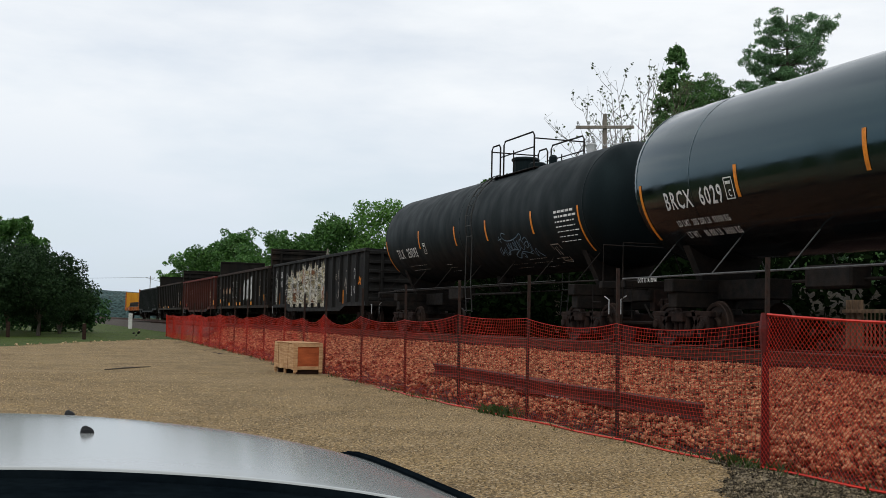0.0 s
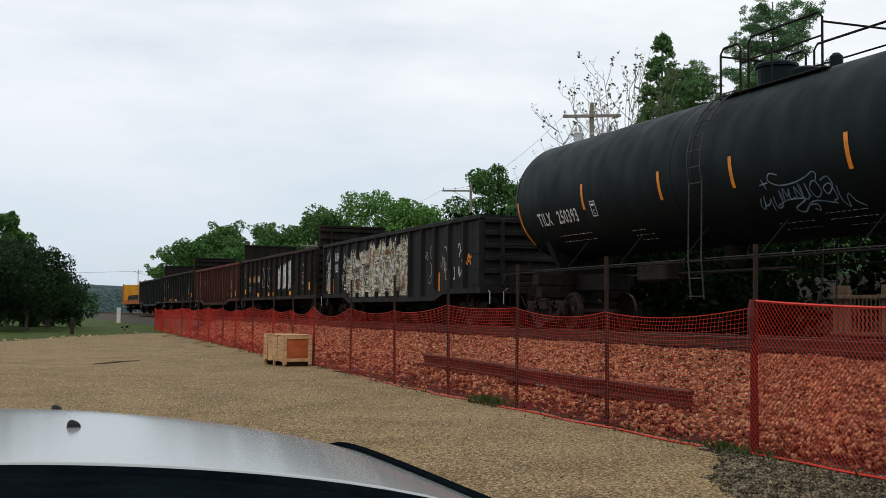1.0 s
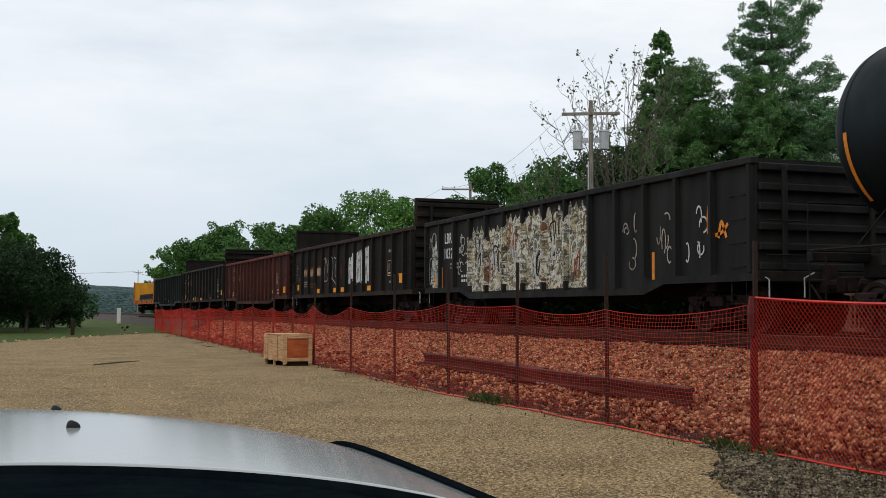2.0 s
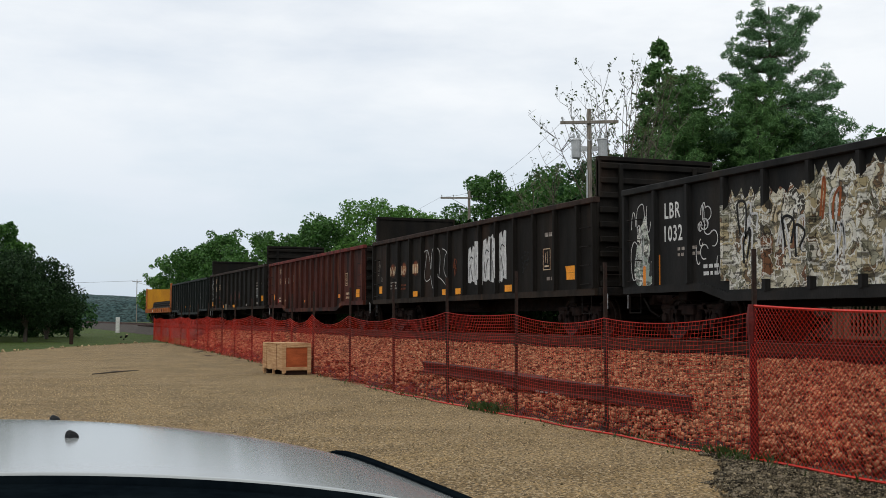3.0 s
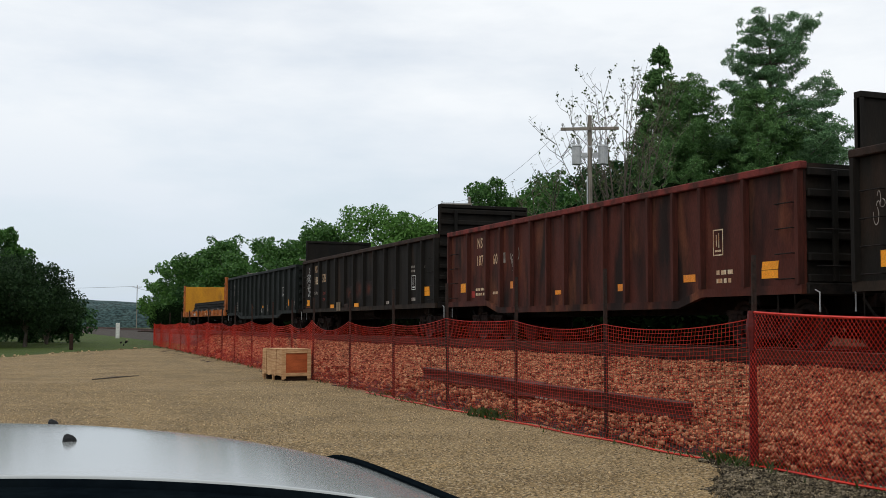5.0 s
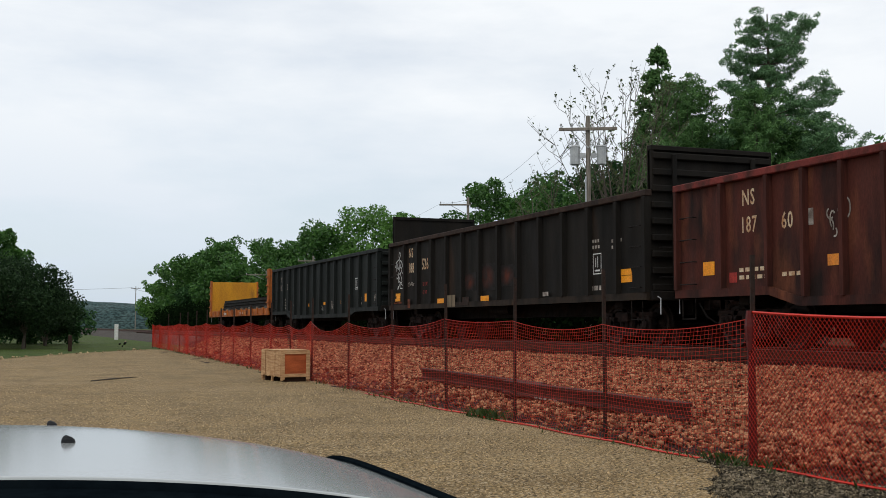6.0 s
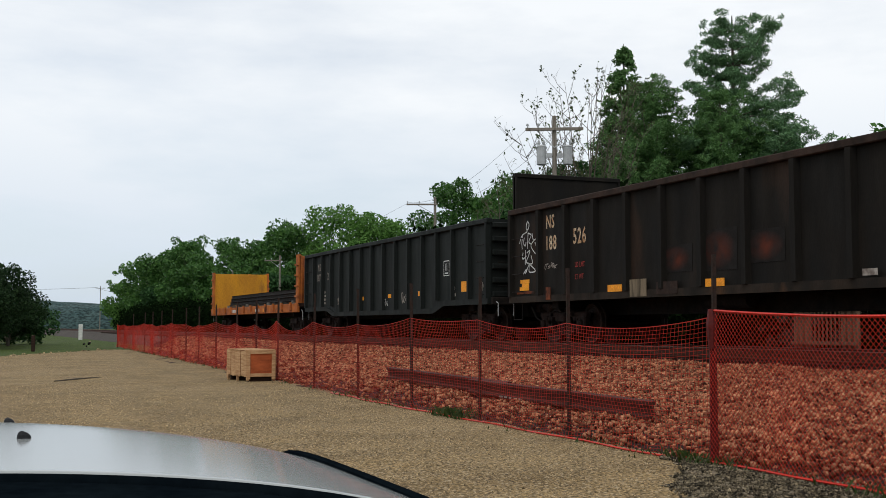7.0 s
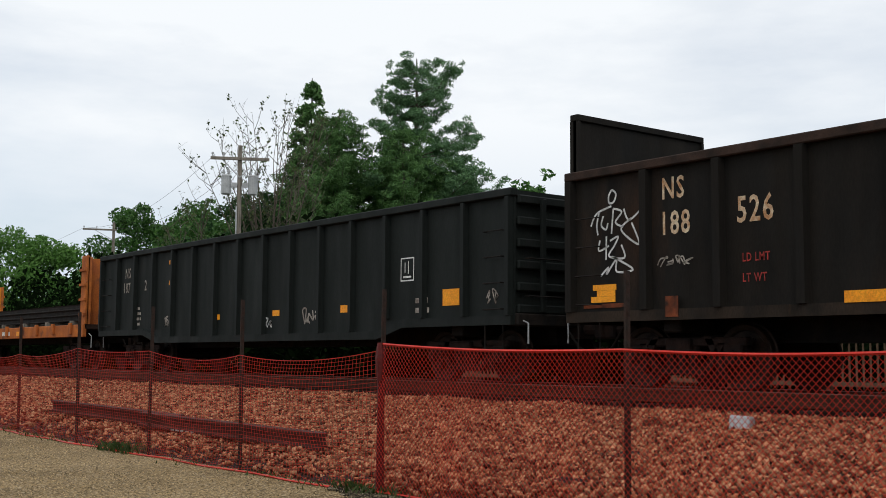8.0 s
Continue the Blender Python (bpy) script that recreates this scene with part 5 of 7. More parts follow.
for u, z0, z1 in ((57.55, 0.78, 1.25), (57.0, 0.78, 1.45), (44.9, 0.8, 1.35), (46.4, 0.9, 1.3)):
    plate(car_c, u - mid - 0.05, u - mid + 0.05, z0, z1, "stripe", x=-1.5, label="orange reflector strip")
sprayed(car_c, [[(42.9 - mid, 2.2), (42.95 - mid, 1.7), (42.8 - mid, 1.4), (42.9 - mid, 0.95)], [(42.8 - mid, 1.55), (42.5 - mid, 1.6), (42.3 - mid, 1.75)], [(42.6 - mid, 1.5), (42.5 - mid, 1.8), (42.35 - mid, 1.5)]], "stripe", 0.07, x=-1.508, label="orange sprayed strokes")

# dark bulkhead gondola with white block letters
car_d, h = gondola(59.55, 76.0, "gon_brown", "rust_edge", False, 13, True, label="dark brown bulkhead gondola car with white graffiti", phase=-0.4, sill="sill_brown")
mid = 67.775
for u, text in ((74.22, "NW"), (73.1, "189"), (71.92, "")):
    plate(car_d, u - 0.62 - mid, u - mid + 0.06, 1.52, 2.05, "orange_field", x=-1.5, name="old_field", label="faded orange number field")
    if text:
        marks(car_d, text, u - mid, 1.62, 0.30, "cream", x=-1.510)
    else:
        for j in range(3):
            plate(car_d, u - mid - 0.14 - 0.19 * j, u - mid - 0.02 - 0.19 * j, 1.62, 1.92, "cream", x=-1.510, name="worn_digit")
sprayed(car_d, [[(3.1, 1.04), (3.26, 1.88), (3.14, 2.2), (2.77, 2.29), (2.57, 2.05), (2.45, 1.7)], [(2.77, 2.27), (3.01, 1.55), (2.85, 1.34), (2.51, 1.4)],
                [(2.43, 1.7), (2.32, 2.26), (2.0, 2.33), (1.7, 2.21), (1.64, 1.87), (1.74, 1.44)], [(1.96, 2.31), (2.12, 1.8), (1.84, 1.49)], [(1.47, 2.27), (1.11, 2.15), (0.89, 1.69), (0.93, 1.26)],
                [(1.11, 2.17), (0.87, 2.04), (1.03, 1.88), (0.87, 1.98)], [(2.47, 1.5), (2.28, 1.13), (1.92, 0.98)], [(1.84, 1.45), (1.43, 1.32), (0.95, 1.05)], [(1.19, 2.1), (1.31, 1.64), (1.05, 1.36)]],
        "spray_white", 0.024, x=-1.502, label="thin white sprayed loops")
rnd = random.Random(5)
for u, w, z, h, sk in ((66.92, 0.44, 1.68, 1.02, -0.03), (66.42, 0.50, 1.74, 1.22, 0.05), (65.80, 0.56, 1.78, 1.20, -0.06), (65.28, 0.54, 1.80, 1.28, 0.05), (64.76, 0.44, 1.84, 1.32, -0.03)):
    y = u - mid
    bm = bmesh.new()
    q = [(-0.5, -0.5), (-0.12, -0.46), (0.06, -0.52), (0.5, -0.48), (0.44, -0.12), (0.5, 0.1), (0.46, 0.46), (0.16, 0.5), (0.02, 0.34), (-0.14, 0.5), (-0.48, 0.47), (-0.42, 0.12), (-0.5, -0.08)]
    ring = [bm.verts.new((-1.503, y + a * w * 1.16 + sk * b + rnd.uniform(-0.02, 0.02), z + b * h + rnd.uniform(-0.03, 0.03))) for a, b in q]
    bmesh.ops.triangulate(bm, faces=[bm.faces.new(ring)])
    part("graffiti", bm, M["spray_white"], car_d, "white painted block letter")
    turn = rnd.choice((-1, 1))
    sprayed(car_d, [[(y + 0.10 * turn, z - 0.42 * h), (y + 0.03, z - 0.12 * h), (y - 0.10 * turn, z + 0.02 * h)], [(y - 0.14, z + 0.16 * h), (y + 0.02, z + 0.22 * h), (y + 0.13, z + 0.12 * h)],
                    [(y + 0.17, z - 0.30 * h), (y + 0.15, z - 0.05 * h)]], "gon_black", 0.034, x=-1.499, label="dark outlines of a letter")
for y in (-2.73, -1.565):
    plate(car_d, y - 0.038, y + 0.038, 1.25, 2.3, "spray_white", x=-1.612, name="graffiti", label="white paint on a rib")
sprayed(car_d, curls(random.Random(6), 68.5 - mid, 1.25, 0.5, 0.8, 4), "orange_mark", 0.04, x=-1.502, label="dull orange scrawl")
sprayed(car_d, curls(random.Random(7), 63.6 - mid, 1.3, 0.6, 0.7, 8), "gon_blue", 0.022, x=-1.502, label="dim grey scrawl")
sprayed(car_d, curls(random.Random(8), 75.6 - mid, 1.3, 0.5, 0.9, 5), "faded", 0.014, x=-1.502, label="thin grey scrawl")
bars(car_d, 74.2 - mid, 1.36, 0.6, 0.05, "faded", 3, x=-1.5, seed=71)
bars(car_d, 73.1 - mid, 1.25, 0.5, 0.06, "orange_mark", 2, x=-1.5, seed=72)
frame_mark(car_d, 62.3 - mid, 1.35, 0.40, 0.52, "cream", x=-1.5)
bars(car_d, 62.2 - mid, 2.15, 0.4, 0.1, "faded", 1, x=-1.5, seed=2)
bars(car_d, 62.1 - mid, 1.10, 0.4, 0.08, "faded", 1, x=-1.5, seed=6)
for u, w, z0, z1 in ((75.3, 0.3, 1.05, 1.3), (71.45, 0.40, 0.88, 1.05), (68.85, 0.36, 0.88, 1.05), (67.75, 0.40, 0.88, 1.05), (64.2, 0.46, 0.88, 1.05)):
    plate(car_d, u - w / 2 - mid, u + w / 2 - mid, z0, z1, "reflector", x=-1.577 if z0 < 0.9 else -1.5, label="yellow reflector")
plate(car_d, 60.6 - mid, 61.05 - mid, 1.08, 1.24, "reflector", x=-1.5, label="yellow reflector")
plate(car_d, 60.6 - mid, 61.05 - mid, 1.245, 1.40, "reflector", x=-1.5, label="yellow reflector", skew=0.06)

# oxide red gondola
# its red ends take the dark brown paint to stand in for their shade
car_e, h = gondola(77.2, 93.3, "gon_red", "red_edge", True, 15, label="rusty oxide-red gondola car with stencilled marks", end="gon_brown",
                   spots=[s * q for q in (7.98, 6.50, 5.15) for s in (-1, 1)] + [-4.2 + 0.9333 * k for k in range(10)])
mid = 85.25
marks(car_e, "NS", 91.2 - mid, 2.29, 0.28, "cream", x=-1.5)
marks(car_e, "187", 91.25 - mid, 1.81, 0.28, "cream", x=-1.5)
marks(car_e, "60", 90.1 - mid, 1.80, 0.28, "cream", x=-1.5)
plate(car_e, 89.28 - mid, 89.42 - mid, 1.80, 2.07, "faded", x=-1.5, name="worn_digit")
bars(car_e, 91.3 - mid, 1.12, 0.9, 0.07, "cream", 2, x=-1.5, seed=11)
bars(car_e, 90.1 - mid, 1.0, 0.5, 0.07, "cream", 1, x=-1.5, seed=12)
plate(car_e, 91.38 - mid, 91.60 - mid, 0.94, 1.12, "red_mark", x=-1.5, name="red_label", label="small red label")
sprayed(car_e, curls(random.Random(19), 88.95 - mid, 1.45, 0.55, 0.75, 6), "faded", 0.03, x=-1.502, label="worn pale scrawl")
frame_mark(car_e, 79.8 - mid, 1.45, 0.32, 0.48, "cream", x=-1.5)
for u, w, z0, z1 in ((92.25, 0.36, 1.1, 1.35), (88.72, 0.46, 1.12, 1.30), (86.2, 0.3, 0.9, 1.0), (83.2, 0.3, 0.9, 1.05), (80.6, 0.4, 1.0, 1.14)):
    plate(car_e, u - w / 2 - mid, u + w / 2 - mid, z0, z1, "reflector" if u > 92 else "stripe", x=-1.5, label="yellow reflector")
plate(car_e, 77.9 - mid, 78.35 - mid, 0.98, 1.12, "reflector", x=-1.5, label="yellow reflector")
plate(car_e, 77.9 - mid, 78.35 - mid, 1.13, 1.27, "reflector", x=-1.5, label="yellow reflector", skew=-0.03)
bars(car_e, 79.7 - mid, 1.1, 0.4, 0.08, "cream", 2, x=-1.5, seed=13)

# second bulkhead gondola
car_f, h = gondola(94.35, 111.05, "gon_rust", "rust_edge", False, 12, True, label="dark brown bulkhead gondola car with cream numbers", rib_w=0.16, top=2.93, sill="sill_brown",
                   spots=[-8.28, 8.28] + [6.80 - 1.265 * k for k in range(12)])
mid = 102.7
marks(car_f, "NS", 109.24 - mid, 2.36, 0.30, "cream", x=-1.5)
marks(car_f, "188", 109.28 - mid, 1.87, 0.32, "cream", x=-1.5)
marks(car_f, "526", 107.98 - mid, 1.93, 0.34, "cream", x=-1.5)
marks(car_f, "LD LMT", 107.9 - mid, 1.42, 0.11, "red_mark", x=-1.5)
marks(car_f, "LT WT", 107.9 - mid, 1.16, 0.11, "red_mark", x=-1.5)
sprayed(car_f, [[(7.47, 2.6), (7.39, 2.53), (7.43, 2.42), (7.52, 2.41), (7.53, 2.51), (7.47, 2.6)], [(7.89, 2.1), (7.82, 2.23), (7.72, 2.3), (7.48, 2.36)], [(7.72, 2.3), (7.77, 2.11), (7.75, 1.96)],
                [(7.64, 2.23), (7.68, 2.1), (7.59, 2.03), (7.55, 2.12)], [(7.44, 2.32), (7.48, 1.96)], [(7.44, 2.32), (7.28, 2.26), (7.40, 2.12), (7.25, 2.04)],
                [(7.24, 2.3), (7.14, 2.13), (6.91, 2.26)], [(7.1, 2.15), (7.29, 2.0), (6.95, 1.77), (7.09, 2.09)], [(7.71, 1.88), (7.73, 1.73), (7.53, 1.79)], [(7.58, 1.93), (7.59, 1.59)],
                [(7.51, 1.86), (7.35, 1.91), (7.42, 1.79), (7.53, 1.64), (7.23, 1.6), (7.29, 1.79)], [(7.7, 1.36), (7.54, 1.48), (7.58, 1.38), (7.39, 1.58), (7.38, 1.41), (7.07, 1.42), (7.29, 1.55), (7.47, 1.63)]],
        "spray_white", 0.03, x=-1.502, label="white sprayed scrawl")
plate(car_f, 7.15, 8.05, 0.90, 0.96, "orange_mark", x=-1.5, name="patch", label="rusty worn strip")
plate(car_f, 6.20, 6.42, 0.74, 1.02, "orange_mark", x=-1.577, name="patch", label="rust-orange scraped patch")
sprayed(car_f, scribble(random.Random(15), 109.3 - mid, 1.42, 0.6, 0.14, 4), "faded", 0.02, x=-1.502)
for u, w, z0, z1 in ((106.12, 0.55, 0.86, 1.00), (102.75, 0.55, 0.86, 1.00), (99.0, 0.3, 0.9, 1.0)):
    plate(car_f, u - w / 2 - mid, u + w / 2 - mid, z0 - 0.02, z1 - 0.02, "reflector" if u > 100 else "faded", x=-1.577, label="yellow reflector")
for k, (u, w) in enumerate(((110.36, 0.48), (110.30, 0.36), (110.33, 0.46))):
    plate(car_f, u - w / 2 - mid, u + w / 2 - mid, 0.98 + 0.086 * k, 1.064 + 0.086 * k, "reflector", x=-1.5, label="peeling yellow reflector")
plate(car_f, 95.05 - mid, 95.50 - mid, 1.08, 1.22, "reflector", x=-1.5, label="yellow reflector")
plate(car_f, 95.05 - mid, 95.50 - mid, 1.23, 1.36, "reflector", x=-1.5, label="yellow reflector", skew=0.05)
for u, w, z0, z1 in ((104.05, 1.05, 1.15, 1.65), (102.75, 1.1, 1.12, 1.85), (101.45, 1.0, 1.2, 1.75)):
    plate(car_f, u - w / 2 - mid, u + w / 2 - mid, z0, z1, "faded_orange", x=-1.5, name="old_field", label="faded orange lettering field")
plate(car_f, 104.95 - mid, 105.55 - mid, 0.72, 1.06, "pale_patch", x=-1.577, name="patch", label="pale scraped patch")
plate(car_f, 103.9 - mid, 104.6 - mid, 0.75, 0.98, "rust_edge", x=-1.576, name="patch", label="rusty repair patch")
frame_mark(car_f, 96.74 - mid, 1.30, 0.38, 0.46, "white", x=-1.5)
bars(car_f, 96.9 - mid, 2.0, 0.4, 0.07, "faded", 2, x=-1.5, seed=22)
bars(car_f, 95.9 - mid, 1.95, 0.3, 0.07, "faded", 2, x=-1.5, seed=23)
bars(car_f, 96.9 - mid, 0.95, 0.5, 0.1, "faded", 1, x=-1.5, seed=24)

# blue-black gondola
car_g, h = gondola(112.3, 129.3, "gon_blue", "gon_blue", True, 14, label="blue-black gondola car with worn white marks")
mid = 120.8
marks(car_g, "NS", 127.75 - mid, 2.20, 0.26, "faded", x=-1.5)
marks(car_g, "187", 127.85 - mid, 1.82, 0.26, "faded", x=-1.5)
marks(car_g, "2", 126.5 - mid, 1.84, 0.26, "faded", x=-1.5)
sprayed(car_g, [[(125.05 - mid, 2.45), (124.8 - mid, 2.52), (124.85 - mid, 2.3), (125.0 - mid, 1.9)]], "reflector", 0.10, x=-1.502, label="yellow paint dab")
sprayed(car_g, scribble(random.Random(31), 125.2 - mid, 0.9, 0.4, 0.4, 2), "faded", 0.04, x=-1.502)
bars(car_g, 127.1 - mid, 1.35, 0.4, 0.07, "faded", 4, x=-1.5, seed=31)
frame_mark(car_g, 115.35 - mid, 1.52, 0.40, 0.42, "white", x=-1.5)
for u, w, z0, z1 in ((113.9, 0.45, 1.05, 1.33), (117.14, 0.34, 1.02, 1.16), (119.78, 0.28, 1.02, 1.14), (122.45, 0.26, 1.0, 1.12)):
    plate(car_g, u - w / 2 - mid, u + w / 2 - mid, z0, z1, "reflector", x=-1.5, label="yellow reflector")
sprayed(car_g, scribble(random.Random(33), 120.4 - mid, 0.75, 0.5, 0.25, 3), "spray_white", 0.04, x=-1.502)
sprayed(car_g, scribble(random.Random(34), 118.7 - mid, 0.75, 0.6, 0.4, 3), "faded", 0.04, x=-1.502)
bars(car_g, 114.9 - mid, 1.12, 0.4, 0.09, "faded", 2, x=-1.5, seed=35)
sprayed(car_g, scribble(random.Random(36), 112.95 - mid, 1.05, 0.3, 0.25, 2), "faded", 0.025, x=-1.502)


def flat_car(u0, u1):
    """A yellow bulkhead flat car with a load of dark steel rails."""
    half = (u1 - u0) / 2
    car = new("bulkhead_flat_car")
    tagged(car, "yellow bulkhead flat car loaded with dark steel rails", "freight car", "cars of the train")
    bm = bmesh.new()
    box(bm, -1.5, 1.5, -half, half, 0.92, 1.06, 0.01)
    part("deck", bm, M["tie"], car)
    for s in (-1, 1):
        bm = bmesh.new()
        x0, x1 = sorted((s * 1.44, s * 1.55))
        box(bm, x0, x1, -half, half, 0.70, 1.05, 0.015)
        part("side_sill", bm, M["orange_car"], car, "rust-streaked orange side sill")
        for k in range(12):
            y = -half + 0.9 + (2 * half - 1.8) * k / 11
            bm = bmesh.new()
            x0, x1 = sorted((s * 1.55, s * 1.62))
            box(bm, x0, x1, y - 0.09, y + 0.09, 0.78, 1.10, 0.01)
            part("stake_pocket", bm, M["orange_car"], car)
    for s in (-1, 1):
        bm = bmesh.new()
        y0, y1 = sorted((s * (half - 0.32), s * (half - 0.22)))
        box(bm, -1.46, 1.46, y0, y1, 1.06, 2.94, 0.01)
        part("bulkhead_panel", bm, M["yellow_car" if s > 0 else "orange_car"], car, "rust-stained yellow bulkhead panel" if s > 0 else "rusty orange bulkhead panel")
        for e in (-1.4, -0.47, 0.47, 1.4):
            bm = bmesh.new()
            y0, y1 = sorted((s * (half - 0.22), s * (half + 0.02)))
            box(bm, e - 0.06, e + 0.06, y0, y1, 1.06, 2.96, 0.01)
            y0, y1 = sorted((s * (half - 0.36), s * (half + 0.02)))
            if abs(e) > 1:
                box(bm, e - 0.05 + (0.06 if e > 0 else -0.06), e + 0.05 + (0.06 if e > 0 else -0.06), y0, y1, 1.06, 3.0, 0.01)
                for k in range(4):
                    box(bm, e + (0.1 if e > 0 else -0.16), e + (0.16 if e > 0 else -0.1), y0 - 0.02, y1 + 0.02, 1.3 + 0.42 * k, 1.37 + 0.42 * k)
            part("bulkhead_post", bm, M["orange_car"], car, "rusty orange bulkhead post")
    bm = bmesh.new()
    box(bm, -0.35, 0.35, -half + 0.3, half - 0.3, 0.55, 0.92)
    part("centre_sill", bm, M["steel_dark"], car)
    for k in range(7):
        y = -half + 1.4 + 2.1 * k
        bm = bmesh.new()
        box(bm, -1.4, 1.4, y - 0.07, y + 0.07, 1.06, 1.18, 0.01)
        part("dunnage", bm, M["pole_wood"], car, "pale timber spacer")
    for row in range(3):
        for k in range(9):
            bm = bmesh.new()
            x = -1.25 + 0.31 * k
            z = 1.18 + 0.16 * row
            extrude_profile(bm, [(x - 0.07, z), (x + 0.07, z), (x + 0.07, z + 0.02), (x + 0.015, z + 0.04), (x + 0.015, z + 0.12), (x + 0.035, z + 0.155), (x - 0.035, z + 0.155), (x - 0.015, z + 0.12), (x - 0.015, z + 0.04), (x - 0.07, z + 0.02)],
                            -half + 0.6 + 0.1 * (k % 3), half - 3.6 - 0.15 * (k % 4) - 0.2 * row)
            part("steel_rail", bm, M["steel_dark"], car, "dark steel rail in the load")
    for u in (2.0, -3.5):
        plate(car, u, u + 0.45, 0.78, 0.92, "reflector", x=-1.555, label="yellow reflector")
    bars(car, 3.6, 0.80, 0.9, 0.13, "white", 1, x=-1.55, seed=41)
    bars(car, -1.6, 0.80, 0.7, 0.13, "white", 1, x=-1.55, seed=42)
    running_gear(car, half)
    CARS.append((car, (u0 + u1) / 2))


flat_car(130.55, 148.1)

# ---- the parked car ----


def parked_car():
    car = new("parked_car")
    tagged(car, "silver car with a black cowl parked on the gravel", "car")
    cx = -0.13
    def sheet(f, g):
        """A place on the bonnet, f across it and g from the cowl to its nose."""
        a = abs(f)
        reach = 3.56 - 1.03 * a ** 2.1
        y0 = 1.90 - 0.62 * f * f
        z = 0.965 - 0.026 * g - 0.045 * g ** 12 - 0.012 * a ** 9 - 0.038 * a ** 7 * (1 - g)
        return cx + f * (0.80 - 0.02 * g * g), y0 + (reach - y0) * g, z

    bm = bmesh.new()
    # bonnet: a crowned sheet, rounded at its front corners
    nu, nv = 36, 30
    top, bot = {}, {}
    for i in range(nu + 1):
        for j in range(nv + 1):
            x, y, z = sheet(i / nu * 2 - 1, j / nv)
            top[i, j] = bm.verts.new((x, y, z))
            bot[i, j] = bm.verts.new((x, y, z - 0.03))
    for i in range(nu):
        for j in range(nv):
            bm.faces.new((top[i, j], top[i + 1, j], top[i + 1, j + 1], top[i, j + 1]))
            bm.faces.new((bot[i, j + 1], bot[i + 1, j + 1], bot[i + 1, j], bot[i, j])).material_index = 1
    rim = [(i, 0) for i in range(nu)] + [(nu, j) for j in range(nv)] + [(i, nv) for i in range(nu, 0, -1)] + [(0, j) for j in range(nv, 0, -1)]
    for a, b in zip(rim, rim[1:] + rim[:1]):
        bm.faces.new((top[b], top[a], bot[a], bot[b])).material_index = 1 if a[1] == 0 and b[1] == 0 else 0
    part("bonnet", bm, [M["silver"], M["cowl_black"]], car, "silver bonnet reflecting the sky", smooth=True)
    # dark seal round the bonnet's edge
    bm = bmesh.new()
    pts, rads = [], []
    for k in range(61):
        if k < 20:
            f, g = 1, k / 20
        elif k <= 40:
            f, g = 1 - (k - 20) / 10, 1
        else:
            f, g = -1, (60 - k) / 20
        x, y, z = sheet(f, g)
        pts.append((x + 0.014 * f * (1 - 0.4 * g), y + 0.010 * g, z - 0.010 + 0.009 * g))
        rads.append(0.016 - 0.005 * g)
    tube(bm, pts, rads, 8)
    part("bonnet_seal", bm, M["cowl_black"], car, "dark gap round the bonnet")
    # nose and wings below
    bm = bmesh.new()
    rows = []
    for z, grow in ((0.80, -0.02), (0.70, 0.05), (0.5, 0.09), (0.32, 0.06), (0.22, 0.0)):
        ring = [(cx + 0.80 + grow, 0.6), (cx + 0.80 + grow, 1.6), (cx + 0.79 + grow, 2.4)]
        for k in range(13):
            f = 1 - k / 6
            ring.append((cx + f * (0.73 + grow), 3.50 - 0.55 * abs(f) ** 4 + grow))
        ring += [(cx - 0.79 - grow, 2.4), (cx - 0.80 - grow, 1.6), (cx - 0.80 - grow, 0.6)]
        rows.append([bm.verts.new((x, y, z)) for x, y in ring])
    for a, b in zip(rows, rows[1:]):
        for k in range(len(a) - 1):
            bm.faces.new((a[k], b[k], b[k + 1], a[k + 1]))
    bmesh.ops.solidify(bm, geom=bm.faces[:], thickness=0.02)
    deck = bmesh.new()
    ring = [(cx + 0.775, 1.2), (cx + 0.775, 2.4)]
    for k in range(13):
        f = 1 - k / 6
        ring.append((cx + f * 0.71, 3.47 - 0.55 * abs(f) ** 4))
    ring += [(cx - 0.775, 2.4), (cx - 0.775, 1.2)]
    lower = [deck.verts.new((x, y, 0.782)) for x, y in ring]
    upper = [deck.verts.new((x, y, 0.797)) for x, y in ring]
    deck.faces.new(upper)
    deck.faces.new(lower[::-1])
    for k in range(len(ring)):
        q = (k + 1) % len(ring)
        deck.faces.new((lower[k], lower[q], upper[q], upper[k]))
    bmesh.ops.recalc_face_normals(deck, faces=deck.faces[:])
    part("wing_deck", deck, M["silver"], car, "silver wing tops")
    part("front_body", bm, M["silver"], car, "silver wings and bumper", smooth=True)
    bm = bmesh.new()
    for s in (-1, 1):
        x0, x1 = sorted((cx + s * 0.80, cx + s * 0.87))
        box(bm, x0, x1, -1.9, 0.62, 0.25, 0.80, 0.03)
    box(bm, cx - 0.86, cx + 0.86, -2.9, -1.9, 0.25, 0.82, 0.06)
    part("lower_body", bm, M["silver"], car)
    bm = bmesh.new()
    box(bm, cx - 0.795, cx + 0.795, -1.89, 1.5, 0.22, 0.30)
    part("cabin_floor", bm, M["cowl_black"], car, "black cabin floor")
    # black cowl at the foot of the windscreen
    bm = bmesh.new()
    vs = []
    for k in range(13):
        f = k / 6 - 1
        x, y, z = sheet(f, 0)
        vs.append((bm.verts.new((x, y - 0.004, z - 0.012)), bm.verts.new((x, 0.60, z - 0.03)), bm.verts.new((x, 0.60, 0.45)), bm.verts.new((x, y - 0.004, 0.5))))
    for a, b in zip(vs, vs[1:]):
        for k in range(4):
            bm.faces.new((a[k], a[(k + 1) % 4], b[(k + 1) % 4], b[k]))
    for e in (vs[0], vs[-1]):
        bm.faces.new(e)
